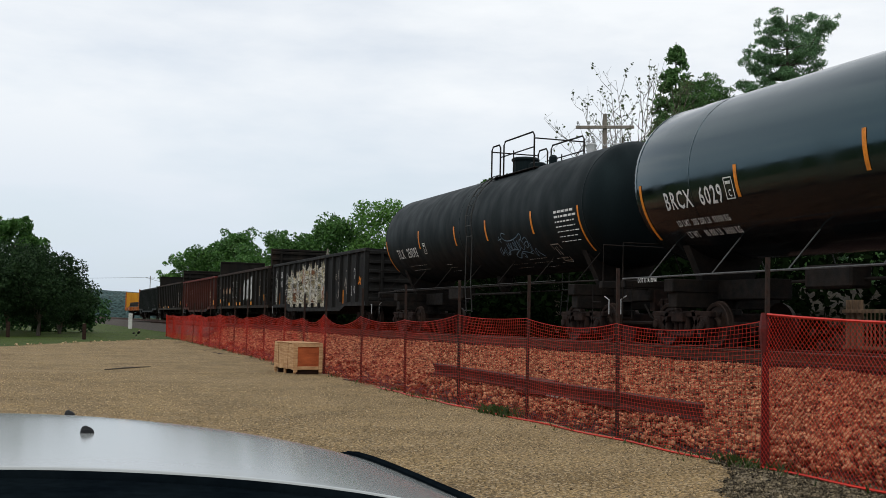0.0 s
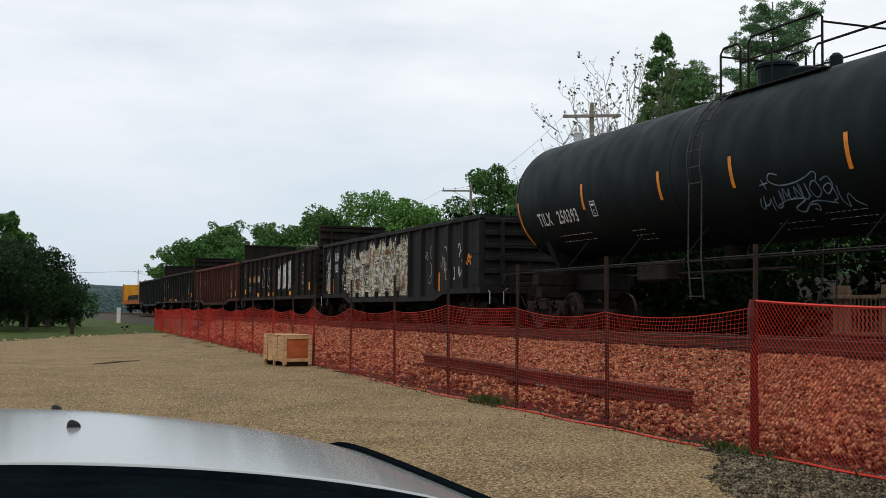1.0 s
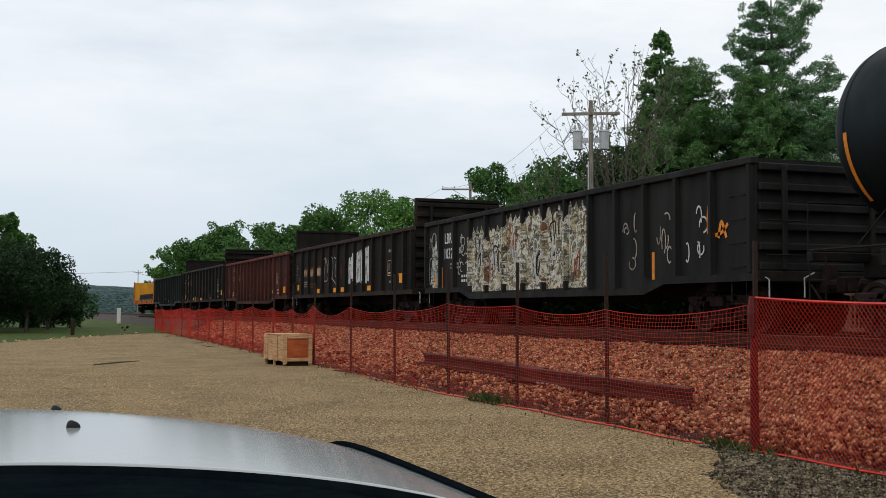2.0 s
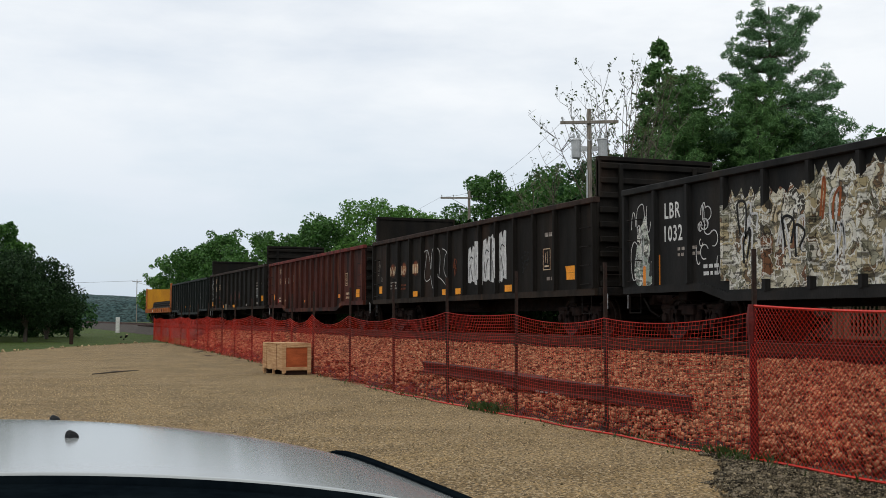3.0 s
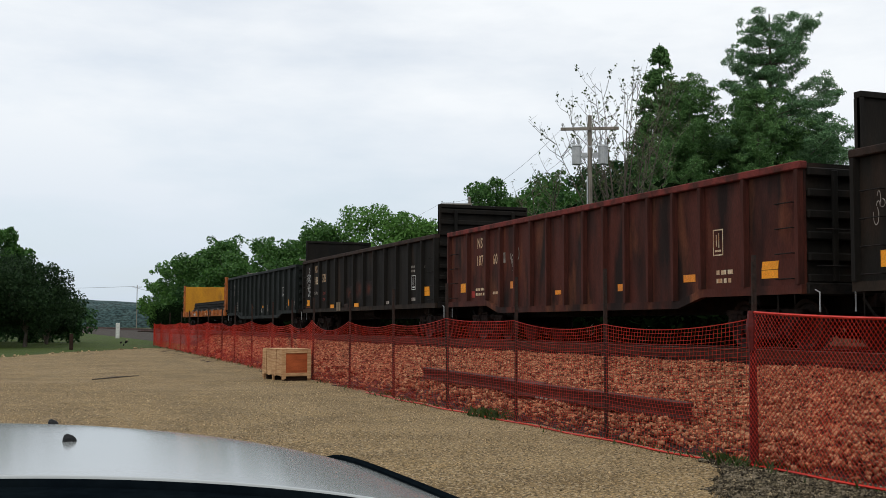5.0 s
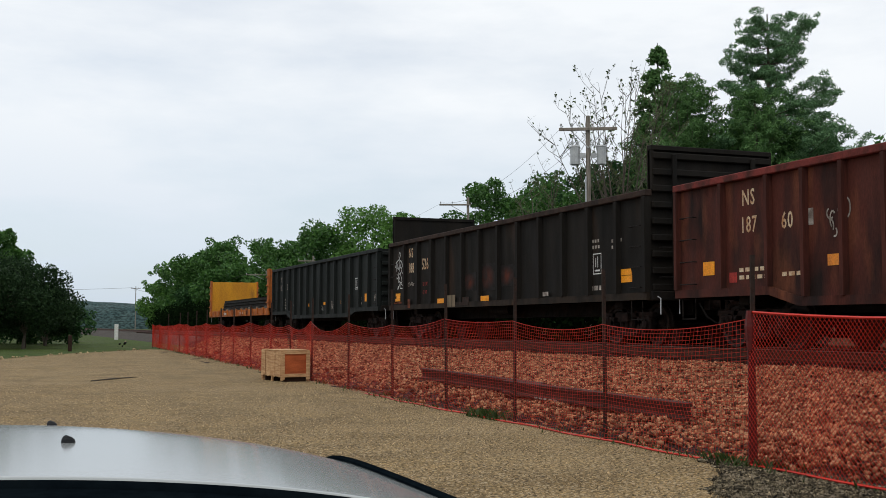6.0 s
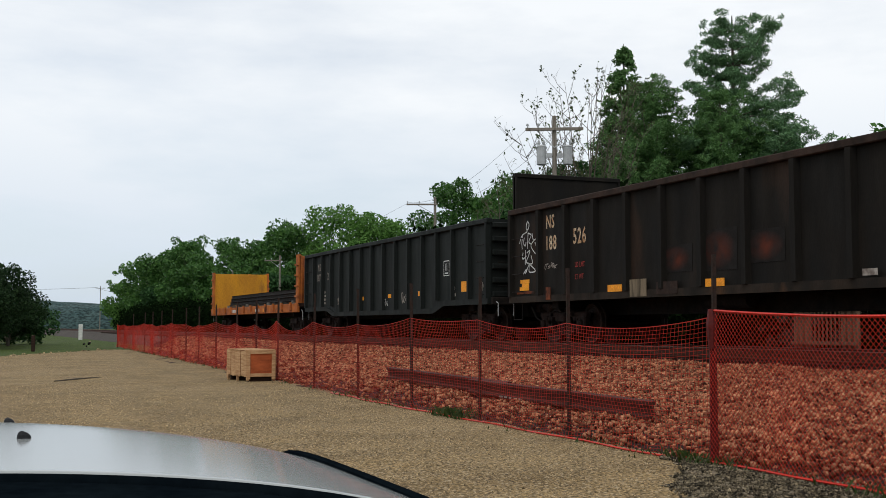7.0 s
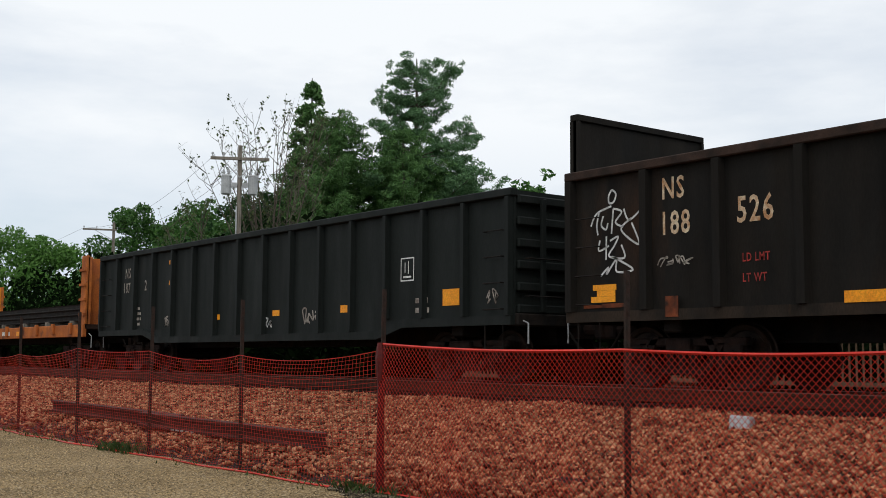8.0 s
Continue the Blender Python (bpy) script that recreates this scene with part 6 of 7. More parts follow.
    bmesh.ops.recalc_face_normals(bm, faces=bm.faces[:])
    part("cowl", bm, M["cowl_black"], car, "black cowl panel")
    for x, y, z in ((0.125, 2.56, 0.957), (0.121, 3.36, 0.927)):
        bm = bmesh.new()
        lathe(bm, [(z - 0.015, 0.009), (z - 0.004, 0.0105), (z + 0.004, 0.0095), (z + 0.010, 0.0065), (z + 0.0125, 0.0015)], "z", (0, 0, 0), 16)
        for v in bm.verts:
            if v.co.x > 0:
                v.co.x *= 1.8
                v.co.z -= (v.co.z - z) * v.co.x * 18
        shift(bm, x, y, 0)
        part("washer_nozzle", bm, M["black_plastic"], car, "black washer nozzle")
    for y in (2.55, -1.75):
        for s in (-1, 1):
            bm = bmesh.new()
            lathe(bm, [(-0.10, 0.20), (-0.10, 0.31), (-0.07, 0.325), (0.07, 0.325), (0.10, 0.31), (0.10, 0.20)], "x", (cx + s * 0.72, y, 0.325), 28)
            tyre = part("wheel", bm, M["tyre"], car, "black tyre")
            bm = bmesh.new()
            lathe(bm, [(-0.08, 0.2), (s * 0.09, 0.2), (s * 0.06, 0.05)], "x", (cx + s * 0.72, y, 0.325), 20)
            part("rim", bm, M["galv"], tyre)


parked_car()

# ---- wooden crate ----


def crate():
    root = new("wooden_crate")
    tagged(root, "weathered orange-brown wooden crate with a plywood front on skids", "crate")
    w, d, h = 0.64, 1.28, 0.67
    wood, ply = M["pine_wood"], M["ply"]

    def board(name, mat, *size, bevel=0.004):
        bm = bmesh.new()
        box(bm, *size, bevel)
        part(name, bm, mat, root)

    # corner posts and the rails between them
    for x in (0.0, w - 0.05):
        for y in (0.0, d / 2 - 0.025, d - 0.05):
            board("post", wood, x, x + 0.05, y, y + 0.05, 0.0 if y else 0.02, h - 0.004)
    for x in (0.004, w - 0.044):
        for z in (0.115, h - 0.075):
            for y in (0.052, d / 2 + 0.027):
                board("rail", wood, x, x + 0.04, y, y + d / 2 - 0.079, z, z + 0.065)
    for y in (-0.018, d + 0.002):
        for x in (-0.01, w - 0.075):
            board("batten", wood, x, x + 0.085, y, y + 0.016, 0.05, h + 0.004)
        for z in (0.10, h - 0.075):
            board("batten", wood, 0.077, w - 0.077, y, y + 0.014, z, z + 0.075)
    # boards on the long sides, with gaps between them
    for x in (-0.016, w + 0.002):
        for k in range(10):
            a = 0.006 + k * (d - 0.012) / 10
            deep = 0.010 * (1 if x < 0 else -1) if k in (2, 7) else 0
            board("side_board", wood, x + deep, x + 0.014 + deep, a + 0.006, a + (d - 0.012) / 10 - 0.008, 0.10 + 0.012 * (k % 3), h - 0.012 * ((k * 2) % 3))
    for y in (0.010, d - 0.022):
        board("front_panel" if y < 0.1 else "back_panel", ply, 0.052, w - 0.052, y - 0.008, y + 0.004, 0.115, h - 0.02)
    board("plank_floor", wood, 0.052, w - 0.052, 0.052, d - 0.052, 0.10, 0.112)
    for k, a in enumerate((0.02, 0.33, 0.65, 0.97)):
        board("lid_board", wood, -0.012, w + 0.012, a, a + 0.285, h + 0.002, h + 0.02)
    for a in (0.055, d / 2 + 0.03, d - 0.15):
        board("skid", M["tie"], 0.052, w - 0.052, a, a + 0.09, 0.0, 0.098)
    root.matrix_basis = pose(5.57, 24.6, 0.0, 0, 0, 7)


crate()

# ---- poles and small posts ----


def wire(name, a, b, sag, r=0.008):
    bm = bmesh.new()
    a, b = Vector(a), Vector(b)
    tube(bm, [a.lerp(b, k / 14) - Vector((0, 0, sag * 4 * (k / 14) * (1 - k / 14))) for k in range(15)], r, 4)
    return tagged(link_mesh(name, bm, M["steel_dark"]), "thin dark overhead wire between poles", "wire", "overhead wires")


def utility_pole(x, y, top, arm=(-1.1, 1.1), heading=0.0, cans=False, r=0.115):
    root = new("utility_pole")
    tagged(root, "weathered grey wooden utility pole with a crossarm" + (" and two transformers" if cans else ""), "utility pole", "poles along the track")
    bm = bmesh.new()
    tube(bm, [(0, 0, -0.2), (0, 0, top * 0.5), (0, 0, top)], [r, r * 0.9, r * 0.75], 10)
    part("pole", bm, M["pole_wood"], root)
    z = top - 0.55
    bm = bmesh.new()
    box(bm, arm[0], arm[1], -0.17, -0.08, z - 0.06, z + 0.06, 0.01)
    part("crossarm", bm, M["pole_wood"], root)
    for e in (arm[0] + 0.08, arm[0] * 0.55, arm[1] * 0.55, arm[1] - 0.08):
        if abs(e) < 0.25:
            continue
        bm = bmesh.new()
        lathe(bm, [(z + 0.06, 0.02), (z + 0.14, 0.02), (z + 0.15, 0.05), (z + 0.22, 0.045), (z + 0.24, 0.015)], "z", (e, -0.125, 0), 8)
        part("insulator", bm, M["galv"], root)
    bm = bmesh.new()
    for e in (arm[0] * 0.6, arm[1] * 0.6):
        if abs(e) > 0.3:
            tube(bm, [(e, -0.125, z - 0.05), (0, -0.12, z - 0.75)], 0.02, 5)
    part("arm_brace", bm, M["galv"], root)
    if cans:
        for s in (-1, 1):
            bm = bmesh.new()
            c = z - 1.05
            lathe(bm, [(c - 0.38, 0.16), (c - 0.36, 0.19), (c + 0.32, 0.19), (c + 0.34, 0.21), (c + 0.40, 0.18), (c + 0.42, 0.05)], "z", (s * 0.52, -0.05, 0), 16)
            for k in range(2):
                lathe(bm, [(c + 0.44, 0.04), (c + 0.52, 0.05), (c + 0.62, 0.025)], "z", (s * 0.52 - 0.1 + 0.2 * k, -0.05, 0), 8)
            box(bm, min(s * 0.1, s * 0.32), max(s * 0.1, s * 0.32), -0.08, 0.0, c - 0.1, c + 0.1)
            part("transformer", bm, M["galv"], root, "pale grey transformer can")
        bm = bmesh.new()
        tube(bm, [(-0.1, -0.16, z - 1.9), (-0.1, -0.16, z - 4.5), (-0.12, -0.16, 0.2)], 0.03, 6)
        part("conduit", bm, M["galv"], root)
    root.matrix_basis = pose(x, y, 0, 0, 0, heading)
    return root


utility_pole(21.5, 40.6, 9.6, (-1.15, 1.15), -28, cans=True)
utility_pole(31.6, 78.5, 10.7, (-2.1, 0.2), -22, r=0.13)
utility_pole(31.4, 148, 8.4, (-2.6, 0.3), -18)
utility_pole(31.2, 308, 11.5, (-1.2, 1.2), -10)
utility_pole(30.0, 118, 8.6, (-1.6, 0.2), -20)
wire("overhead_wire", (20.6, 41.0, 9.2), (29.8, 79.2, 10.3), 0.9)
wire("overhead_wire", (21.9, 40.4, 9.2), (31.2, 78.4, 10.3), 1.0)
wire("overhead_wire", (29.8, 79.2, 10.3), (29.0, 148, 8.0), 1.2)
wire("overhead_wire", (29.0, 148, 8.0), (30.2, 308, 11.1), 2.0, 0.03)
wire("overhead_wire", (30.2, 308, 11.1), (-60, 330, 12.5), 1.5, 0.03)


def small_posts():
    bm = bmesh.new()
    box(bm, -0.16, 0.16, -0.12, 0.12, -0.1, 1.25, 0.02)
    p = tagged(link_mesh("marker_post", bm, M["white_post"]), "white-painted wooden marker post in the grass", "post")
    p.matrix_basis = pose(9.05, 105, 0.1)
    bm = bmesh.new()
    box(bm, -0.09, 0.09, -0.09, 0.09, -0.05, 0.74, 0.02)
    p = tagged(link_mesh("bollard", bm, M["tie"]), "dark square timber bollard at the lot's edge", "bollard", "bollards")
    p.matrix_basis = pose(2.97, 60.0, 0)
    copy_thing(p, pose(-0.6, 63, 0))
    copy_thing(p, pose(1.0, 70.2, 0))
    rng = np.random.default_rng(14)
    places = np.array([(6.6, 74, 0.1), (7.1, 76, 0.1), (6.2, 68, 0.06), (7.5, 80, 0.12)])
    for k, q in enumerate(places):
        ob = stones("rock", q[None], np.array([0.07 + 0.03 * (k % 2)]), rng, M["steel_dark"] if k < 3 else M["pebble"])
        tagged(ob, "dark rock lying on the grass", "rock", "rocks on the grass")
    n = 34
    f = rng.uniform(0, 1, n)
    qs = np.stack([-0.3 + 7.0 * f + rng.normal(0, 0.15, n), 45 + 16.3 * f + rng.normal(0, 0.2, n), np.full(n, 0.02)], axis=1)
    tagged(stones("edge_stones", qs, rng.uniform(0.02, 0.07, n), rng, M["pebble"]), "pale stones along the lot's grassy edge", "stones", kind="stuff")
    bm = bmesh.new()
    tube(bm, [(1.75, 26.2, 0.012), (2.3, 27.0, 0.02), (2.9, 27.9, 0.012)], [0.012, 0.02, 0.008], 6)
    tagged(link_mesh("fallen_branch", bm, M["bark"]), "thin fallen branch on the gravel", "branch")


small_posts()


def railing():
    """A pale timber railing on the far side of the track: clustered posts, two rails and thin balusters."""
    root = new("timber_railing")
    tagged(root, "weathered pale timber railing beyond the track", "railing")
    x, z0 = 20.4, 0.50

    def stick(name, w, h):
        bm = bmesh.new()
        box(bm, -w / 2, w / 2, -w / 2, w / 2, 0, h, 0.006)
        ob = part(name, bm, M["pale_wood"], root)
        return ob

    post, pale = stick("post", 0.12, 1.50), stick("baluster", 0.034, 1.06)
    post.matrix_basis, pale.matrix_basis = pose(x, 11.4, z0), pose(x, 11.2, z0 + 0.16)
    rnd = random.Random(12)
    for y in (11.4, 13.4, 15.4, 17.4, 22.6, 24.4):
        for d in (0.0, 0.22, 0.44):
            if y > 12 or d:
                share("post", post.data, root, pose(x, y + d, z0, 0, rnd.uniform(-0.6, 0.6), 0))
        for j in range(9 if y not in (17.4, 24.4) else 0):
            share("baluster", pale.data, root, pose(x, y + 0.62 + 0.155 * j, z0 + 0.16, 0, rnd.uniform(-0.5, 0.5), 0))
    for z in (0.22, 1.16):
        for y0, y1 in ((11.1, 17.95), (22.5, 24.95)):
            bm = bmesh.new()
            box(bm, x - 0.125, x - 0.065, y0, y1, z0 + z, z0 + z + 0.09, 0.006)
            part("rail", bm, M["pale_wood"], root)


railing()


def concrete_block():
    bm = bmesh.new()
    box(bm, -0.10, 0.10, -0.12, 0.12, -0.05, 0.13, 0.015)
    ob = tagged(link_mesh("concrete_block", bm, M["galv"]), "small pale grey block lying on the ballast", "block")
    ob.matrix_basis = pose(10.8, 8.15, bed_profile(10.8, 8) + 0.02, 3, 5, 20)


concrete_block()

# ---- trees ----


def leaves(name, centres, spread, n, size, rng, mat, parent, flat=0.6, longer=1.6):
    """Many small leaves about the centres, each a folded blade of its own."""
    centres, spread = np.asarray(centres, float), np.asarray(spread, float)
    n, size = int(n * 0.72), size * 1.14
    weight = spread ** 2
    pick = rng.choice(len(centres), n, p=weight / weight.sum())
    d = rng.normal(size=(n, 3))
    d /= np.linalg.norm(d, axis=1)[:, None]
    reach = spread[pick][:, None] * (0.45 + 0.62 * rng.uniform(0, 1, (n, 1)) ** 0.6)
    pos = centres[pick] + d * reach * np.array([1, 1, flat + 0.2])
    s = size * rng.uniform(0.6, 1.5, n)
    quad = np.array([(-1, 0, 0), (0, -0.5, 0.12), (1, 0, 0), (0, 0.5, 0.12)], float)
    local = quad[None] * s[:, None, None] * np.array([longer * 0.6, 1.0, 1.0])
    local = np.einsum("nij,nkj->nki", rotations(rng, n), local)
    verts = (local + pos[:, None]).reshape(-1, 3)
    faces = np.arange(n * 4).reshape(n, 4)
    return mesh_from(name, verts, faces, M[mat], parent)


def broadleaf(x, y, h, w, mat, seed, n=6000, size=0.16, trunk=0.25, lobes=22, z0=-0.2, label="", trunk_r=None, squash=1.0, group="broad-leaved trees"):
    rng = np.random.default_rng(seed)
    rnd = random.Random(seed)
    root = new("tree")
    tagged(root, label or "broad-leaved tree in full green leaf", "tree", group)
    base_c, rad = h * trunk, (h - h * trunk) / 2
    mid = base_c + rad
    centres, spread = [], []
    lobes = int(lobes * 1.9)
    for k in range(lobes):
        a, q = rnd.uniform(0, 6.283), rnd.uniform(-0.85, 0.92)
        ring = math.sqrt(max(0.05, 1 - q * q)) * rnd.uniform(0.35, 1.0)
        centres.append((ring * w / 2 * math.cos(a), ring * w / 2 * math.sin(a) * squash, mid + q * rad * 0.93))
        spread.append(w * rnd.uniform(0.07, 0.17))
    for k in range(22):
        a, q = rnd.uniform(0, 6.283), rnd.uniform(-0.6, 1.0)
        ring = math.sqrt(max(0.03, 1 - q * q)) * rnd.uniform(0.95, 1.18)
        centres.append((ring * w / 2 * math.cos(a), ring * w / 2 * math.sin(a) * squash, mid + q * rad * 1.02))
        spread.append(w * rnd.uniform(0.035, 0.07))
    bm = bmesh.new()
    r = trunk_r or h * 0.016
    fork = (rnd.uniform(-0.2, 0.2), rnd.uniform(-0.2, 0.2), base_c * 0.9)
    tube(bm, [(0, 0, z0), (fork[0] * 0.4, fork[1] * 0.4, base_c * 0.5), fork, (fork[0], fork[1], mid + rad * 0.4)], [r * 1.3, r, r * 0.85, r * 0.2], 8)
    part("trunk", bm, M["bark"], root)
    for c in centres[:10]:
        bm = bmesh.new()
        m = (c[0] * 0.45, c[1] * 0.45, (fork[2] + c[2]) / 2 + 0.2)
        tube(bm, [fork, m, c], [r * 0.5, r * 0.3, r * 0.08], 5)
        part("limb", bm, M["bark"], root)
    leaves("crown", centres, spread, n, size, rng, mat, root)
    root.matrix_basis = pose(x, y, 0)
    return root


def white_pine(x, y, h, seed, w=8.5, n=15000, low=0.22, mat="leaf_pine", gap=(0.034, 0.052), count=7, tuft=(0.15, 0.40)):
    """A pine with upswept tiers of soft needles."""
    rng = np.random.default_rng(seed)
    rnd = random.Random(seed)
    root = new("pine_tree")
    tagged(root, "tall white pine with upswept tiers of soft green needles", "tree", "conifers")
    bm = bmesh.new()
    tube(bm, [(0, 0, -0.2), (0.05, 0, h * 0.5), (0, 0.05, h * 0.99)], [0.30, 0.19, 0.03], 9)
    part("trunk", bm, M["bark"], root)
    centres, spread = [], []
    tier = h * low
    while tier < h * 0.985:
        f = (tier - h * low) / (h * (1 - low))
        reach = w / 2 * (1 - f) ** 0.5 * (0.55 + 0.5 * rnd.random()) + 0.25
        many = count if f < 0.8 else 5
        a0 = rnd.uniform(0, 6.28)
        for k in range(many):
            a = a0 + 6.283 * k / many + rnd.uniform(-0.35, 0.35)
            L = reach * rnd.uniform(0.35, 1.2)
            rise = L * (0.14 + 0.5 * f)
            tip = (math.cos(a) * L, math.sin(a) * L, tier + rise)
            m = (tip[0] * 0.55, tip[1] * 0.55, tier + rise * 0.25)
            bm = bmesh.new()
            tube(bm, [(0, 0, tier), m, tip], [0.055 * (1 - f) + 0.015, 0.03 * (1 - f) + 0.01, 0.006], 4)
            part("limb", bm, M["bark"], root)
            steps = max(3, int(L / 0.20))
            for j in range(steps):
                g = 0.3 + 0.72 * (j + 0.5) / steps
                side = rnd.uniform(-0.35, 0.35) * L * 0.6 * g
                px = tip[0] * g - math.sin(a) * side + rnd.gauss(0, 0.10)
                py = tip[1] * g + math.cos(a) * side + rnd.gauss(0, 0.10)
                pz = tier + rise * (0.25 * g / 0.55 if g < 0.55 else 0.25 + 0.75 * (g - 0.55) / 0.45) + rnd.gauss(0.05, 0.13)
                centres.append((px, py, pz))
                spread.append(rnd.uniform(*tuft))
        tier += h * rnd.uniform(*gap)
    leaves("crown", centres, spread, int(n * 1.35), 0.038, rng, mat, root, flat=0.35, longer=4.6)
    root.matrix_basis = pose(x, y, 0)


def spruce(x, y, h, seed, w=4.2, n=7000, mat="leaf_pine"):
    rng = np.random.default_rng(seed)
    rnd = random.Random(seed)
    root = new("spruce_tree")
    tagged(root, "dark narrow conifer with ragged drooping branches", "tree", "conifers")
    bm = bmesh.new()
    tube(bm, [(0, 0, -0.2), (0, 0, h * 0.5), (0, 0, h)], [0.24, 0.14, 0.02], 8)
    part("trunk", bm, M["bark"], root)
    centres, spread = [], []
    for k in range(300):
        f = rnd.random() ** 0.8
        z = h * (0.12 + 0.87 * f)
        reach = w / 2 * (1 - f) ** 0.8 * rnd.uniform(0.5, 1.15) + 0.1
        a = rnd.uniform(0, 6.283)
        centres.append((math.cos(a) * reach, math.sin(a) * reach, z - reach * 0.15))
        spread.append(0.24 + 0.42 * (1 - f) * rnd.uniform(0.6, 1.2))
    for c in centres[:30]:
        bm = bmesh.new()
        tube(bm, [(0, 0, c[2] + 0.2), c], [0.04, 0.008], 4)
        part("limb", bm, M["bark"], root)
    leaves("crown", centres, spread, n, 0.085, rng, mat, root, flat=0.5, longer=2.2)
    root.matrix_basis = pose(x, y, 0)


def budding_tree(x, y, h, seed, w=6.0, stems=7, n_leaf=2600):
    """A slender many-stemmed tree just coming into leaf: bare branches with small sparse leaves."""
    rng = np.random.default_rng(seed)
    rnd = random.Random(seed)
    root = new("budding_tree")
    tagged(root, "slender bare-branched tree just coming into leaf", "tree", "budding trees")
    tips = []
    bm = bmesh.new()
    tube(bm, [(0, 0, -0.2), (0, 0, h * 0.22)], [0.16, 0.12], 8)
    part("trunk", bm, M["bark"], root)
    for s in range(stems):
        bm = bmesh.new()
        a = 2.399 * s + rnd.uniform(-0.2, 0.2)
        lean = math.sqrt((s + 0.5) / stems) * w / 2
        top = h * (0.99 - 0.20 * (lean / (w / 2)) ** 2) * rnd.uniform(0.95, 1.0)
        pts = [(0, 0, h * 0.18)]
        for k in range(1, 7):
            f = k / 6
            pts.append((math.cos(a) * lean * f ** 1.15 + rnd.uniform(-0.07, 0.07), math.sin(a) * lean * f ** 1.15 + rnd.uniform(-0.07, 0.07), h * 0.18 + (top - h * 0.18) * f))
        tube(bm, pts, [0.065, 0.054, 0.042, 0.031, 0.022, 0.014, 0.006], 5)
        tips.append(pts[-1])
        for k in range(17):
            i = rnd.randint(1, 5)
            p = Vector(pts[i]).lerp(Vector(pts[i + 1]), rnd.random())
            b = a + rnd.uniform(-2.6, 2.6)
            d = Vector((math.cos(b) * 0.7, math.sin(b) * 0.7, rnd.uniform(0.5, 1.1))).normalized() * rnd.uniform(0.5, 1.9)
            q = p + d * 0.5 + Vector((math.cos(b) * 0.08, math.sin(b) * 0.08, -0.03))
            e = p + d
            tube(bm, [p, q, e], [0.015, 0.010, 0.004], 3, cap=False)
            tips += [tuple(e), tuple(e), tuple(p.lerp(e, 0.8))]
            for _ in range(3):
                f = p.lerp(e, rnd.uniform(0.3, 1.0))
                g = f + Vector((rnd.uniform(-0.6, 0.6), rnd.uniform(-0.6, 0.6), rnd.uniform(0.4, 1))).normalized() * rnd.uniform(0.15, 0.5)
                tube(bm, [f, g], [0.006, 0.0025], 3, cap=False)
                tips.append(tuple(g))
        part("stem", bm, M["bark"], root)
    leaves("crown", tips, np.full(len(tips), 0.09), n_leaf, 0.065, rng, "leaf_young", root, 0.9, 1.4)
    root.matrix_basis = pose(x, y, 0)


# conifers and budding trees behind the track
white_pine(37.9, 51.0, 18.2, 14, w=10.5, n=90000, low=0.34, gap=(0.038, 0.058), count=7, tuft=(0.18, 0.42))
spruce(34.4, 56.5, 17.4, 7, w=6.0, n=60000, mat="leaf_juniper")
white_pine(33.4, 52.0, 14.4, 61, w=8.5, n=85000, low=0.12, mat="leaf_juniper")
white_pine(36.0, 49.6, 13.2, 62, w=8.5, n=85000, low=0.12, mat="leaf_juniper")
white_pine(39.6, 49.4, 12.3, 63, w=9.5, n=70000, low=0.12)
white_pine(31.2, 50.8, 10.6, 64, w=6.0, n=50000, low=0.10, mat="leaf_juniper")
broadleaf(38.2, 54.5, 12.6, 7.0, "leaf_dark", 85, 30000, 0.09, 0.1, 24, label="dark green dense conifer behind the pine", group="conifers")
broadleaf(33.6, 54.8, 12.0, 7.0, "leaf_dark", 86, 30000, 0.09, 0.08, 24, label="dark green dense conifer behind the pine", group="conifers")
broadleaf(29.4, 53.4, 9.6, 6.0, "leaf_dark", 81, 30000, 0.085, 0.06, 26, label="dark green dense conifer beside the track", group="conifers")
broadleaf(26.6, 55.5, 7.8, 6.0, "leaf_dark", 82, 24000, 0.085, 0.05, 24, label="dark green dense shrub beside the track")
budding_tree(23.6, 41.8, 12.0, 3, w=6.0, stems=18, n_leaf=3200)
budding_tree(21.4, 44.5, 8.2, 4, w=2.6, stems=5, n_leaf=900)
broadleaf(30.5, 62.0, 9.2, 6.8, "leaf_mid", 64, 18000, 0.10, 0.08, 22, label="rounded green shrub-like tree")
broadleaf(34.0, 68.0, 11.2, 7.5, "leaf_mid", 65, 20000, 0.11, 0.1, 24)
broadleaf(35.4, 74.0, 10.6, 7.0, "leaf_mid", 66, 20000, 0.11, 0.1, 22)
broadleaf(43.0, 100.5, 15.6, 9.0, "leaf_mid", 67, 22000, 0.15, 0.12, 26)
broadleaf(46.5, 98.0, 12.6, 8.0, "leaf_mid", 68, 18000, 0.15, 0.12, 22)
broadleaf(40.0, 92.0, 8.6, 7.0, "leaf_mid", 69, 14000, 0.15, 0.06, 20)
broadleaf(67.0, 73.0, 17.2, 9.0, "leaf_mid", 70, 6000, 0.25, 0.15, 22)
broadleaf(60.0, 66.0, 12.5, 9.0, "leaf_mid", 71, 5000, 0.25, 0.1, 22)
broadleaf(44.5, 56.0, 9.5, 8.0, "leaf_mid", 72, 5000, 0.2, 0.1, 22)

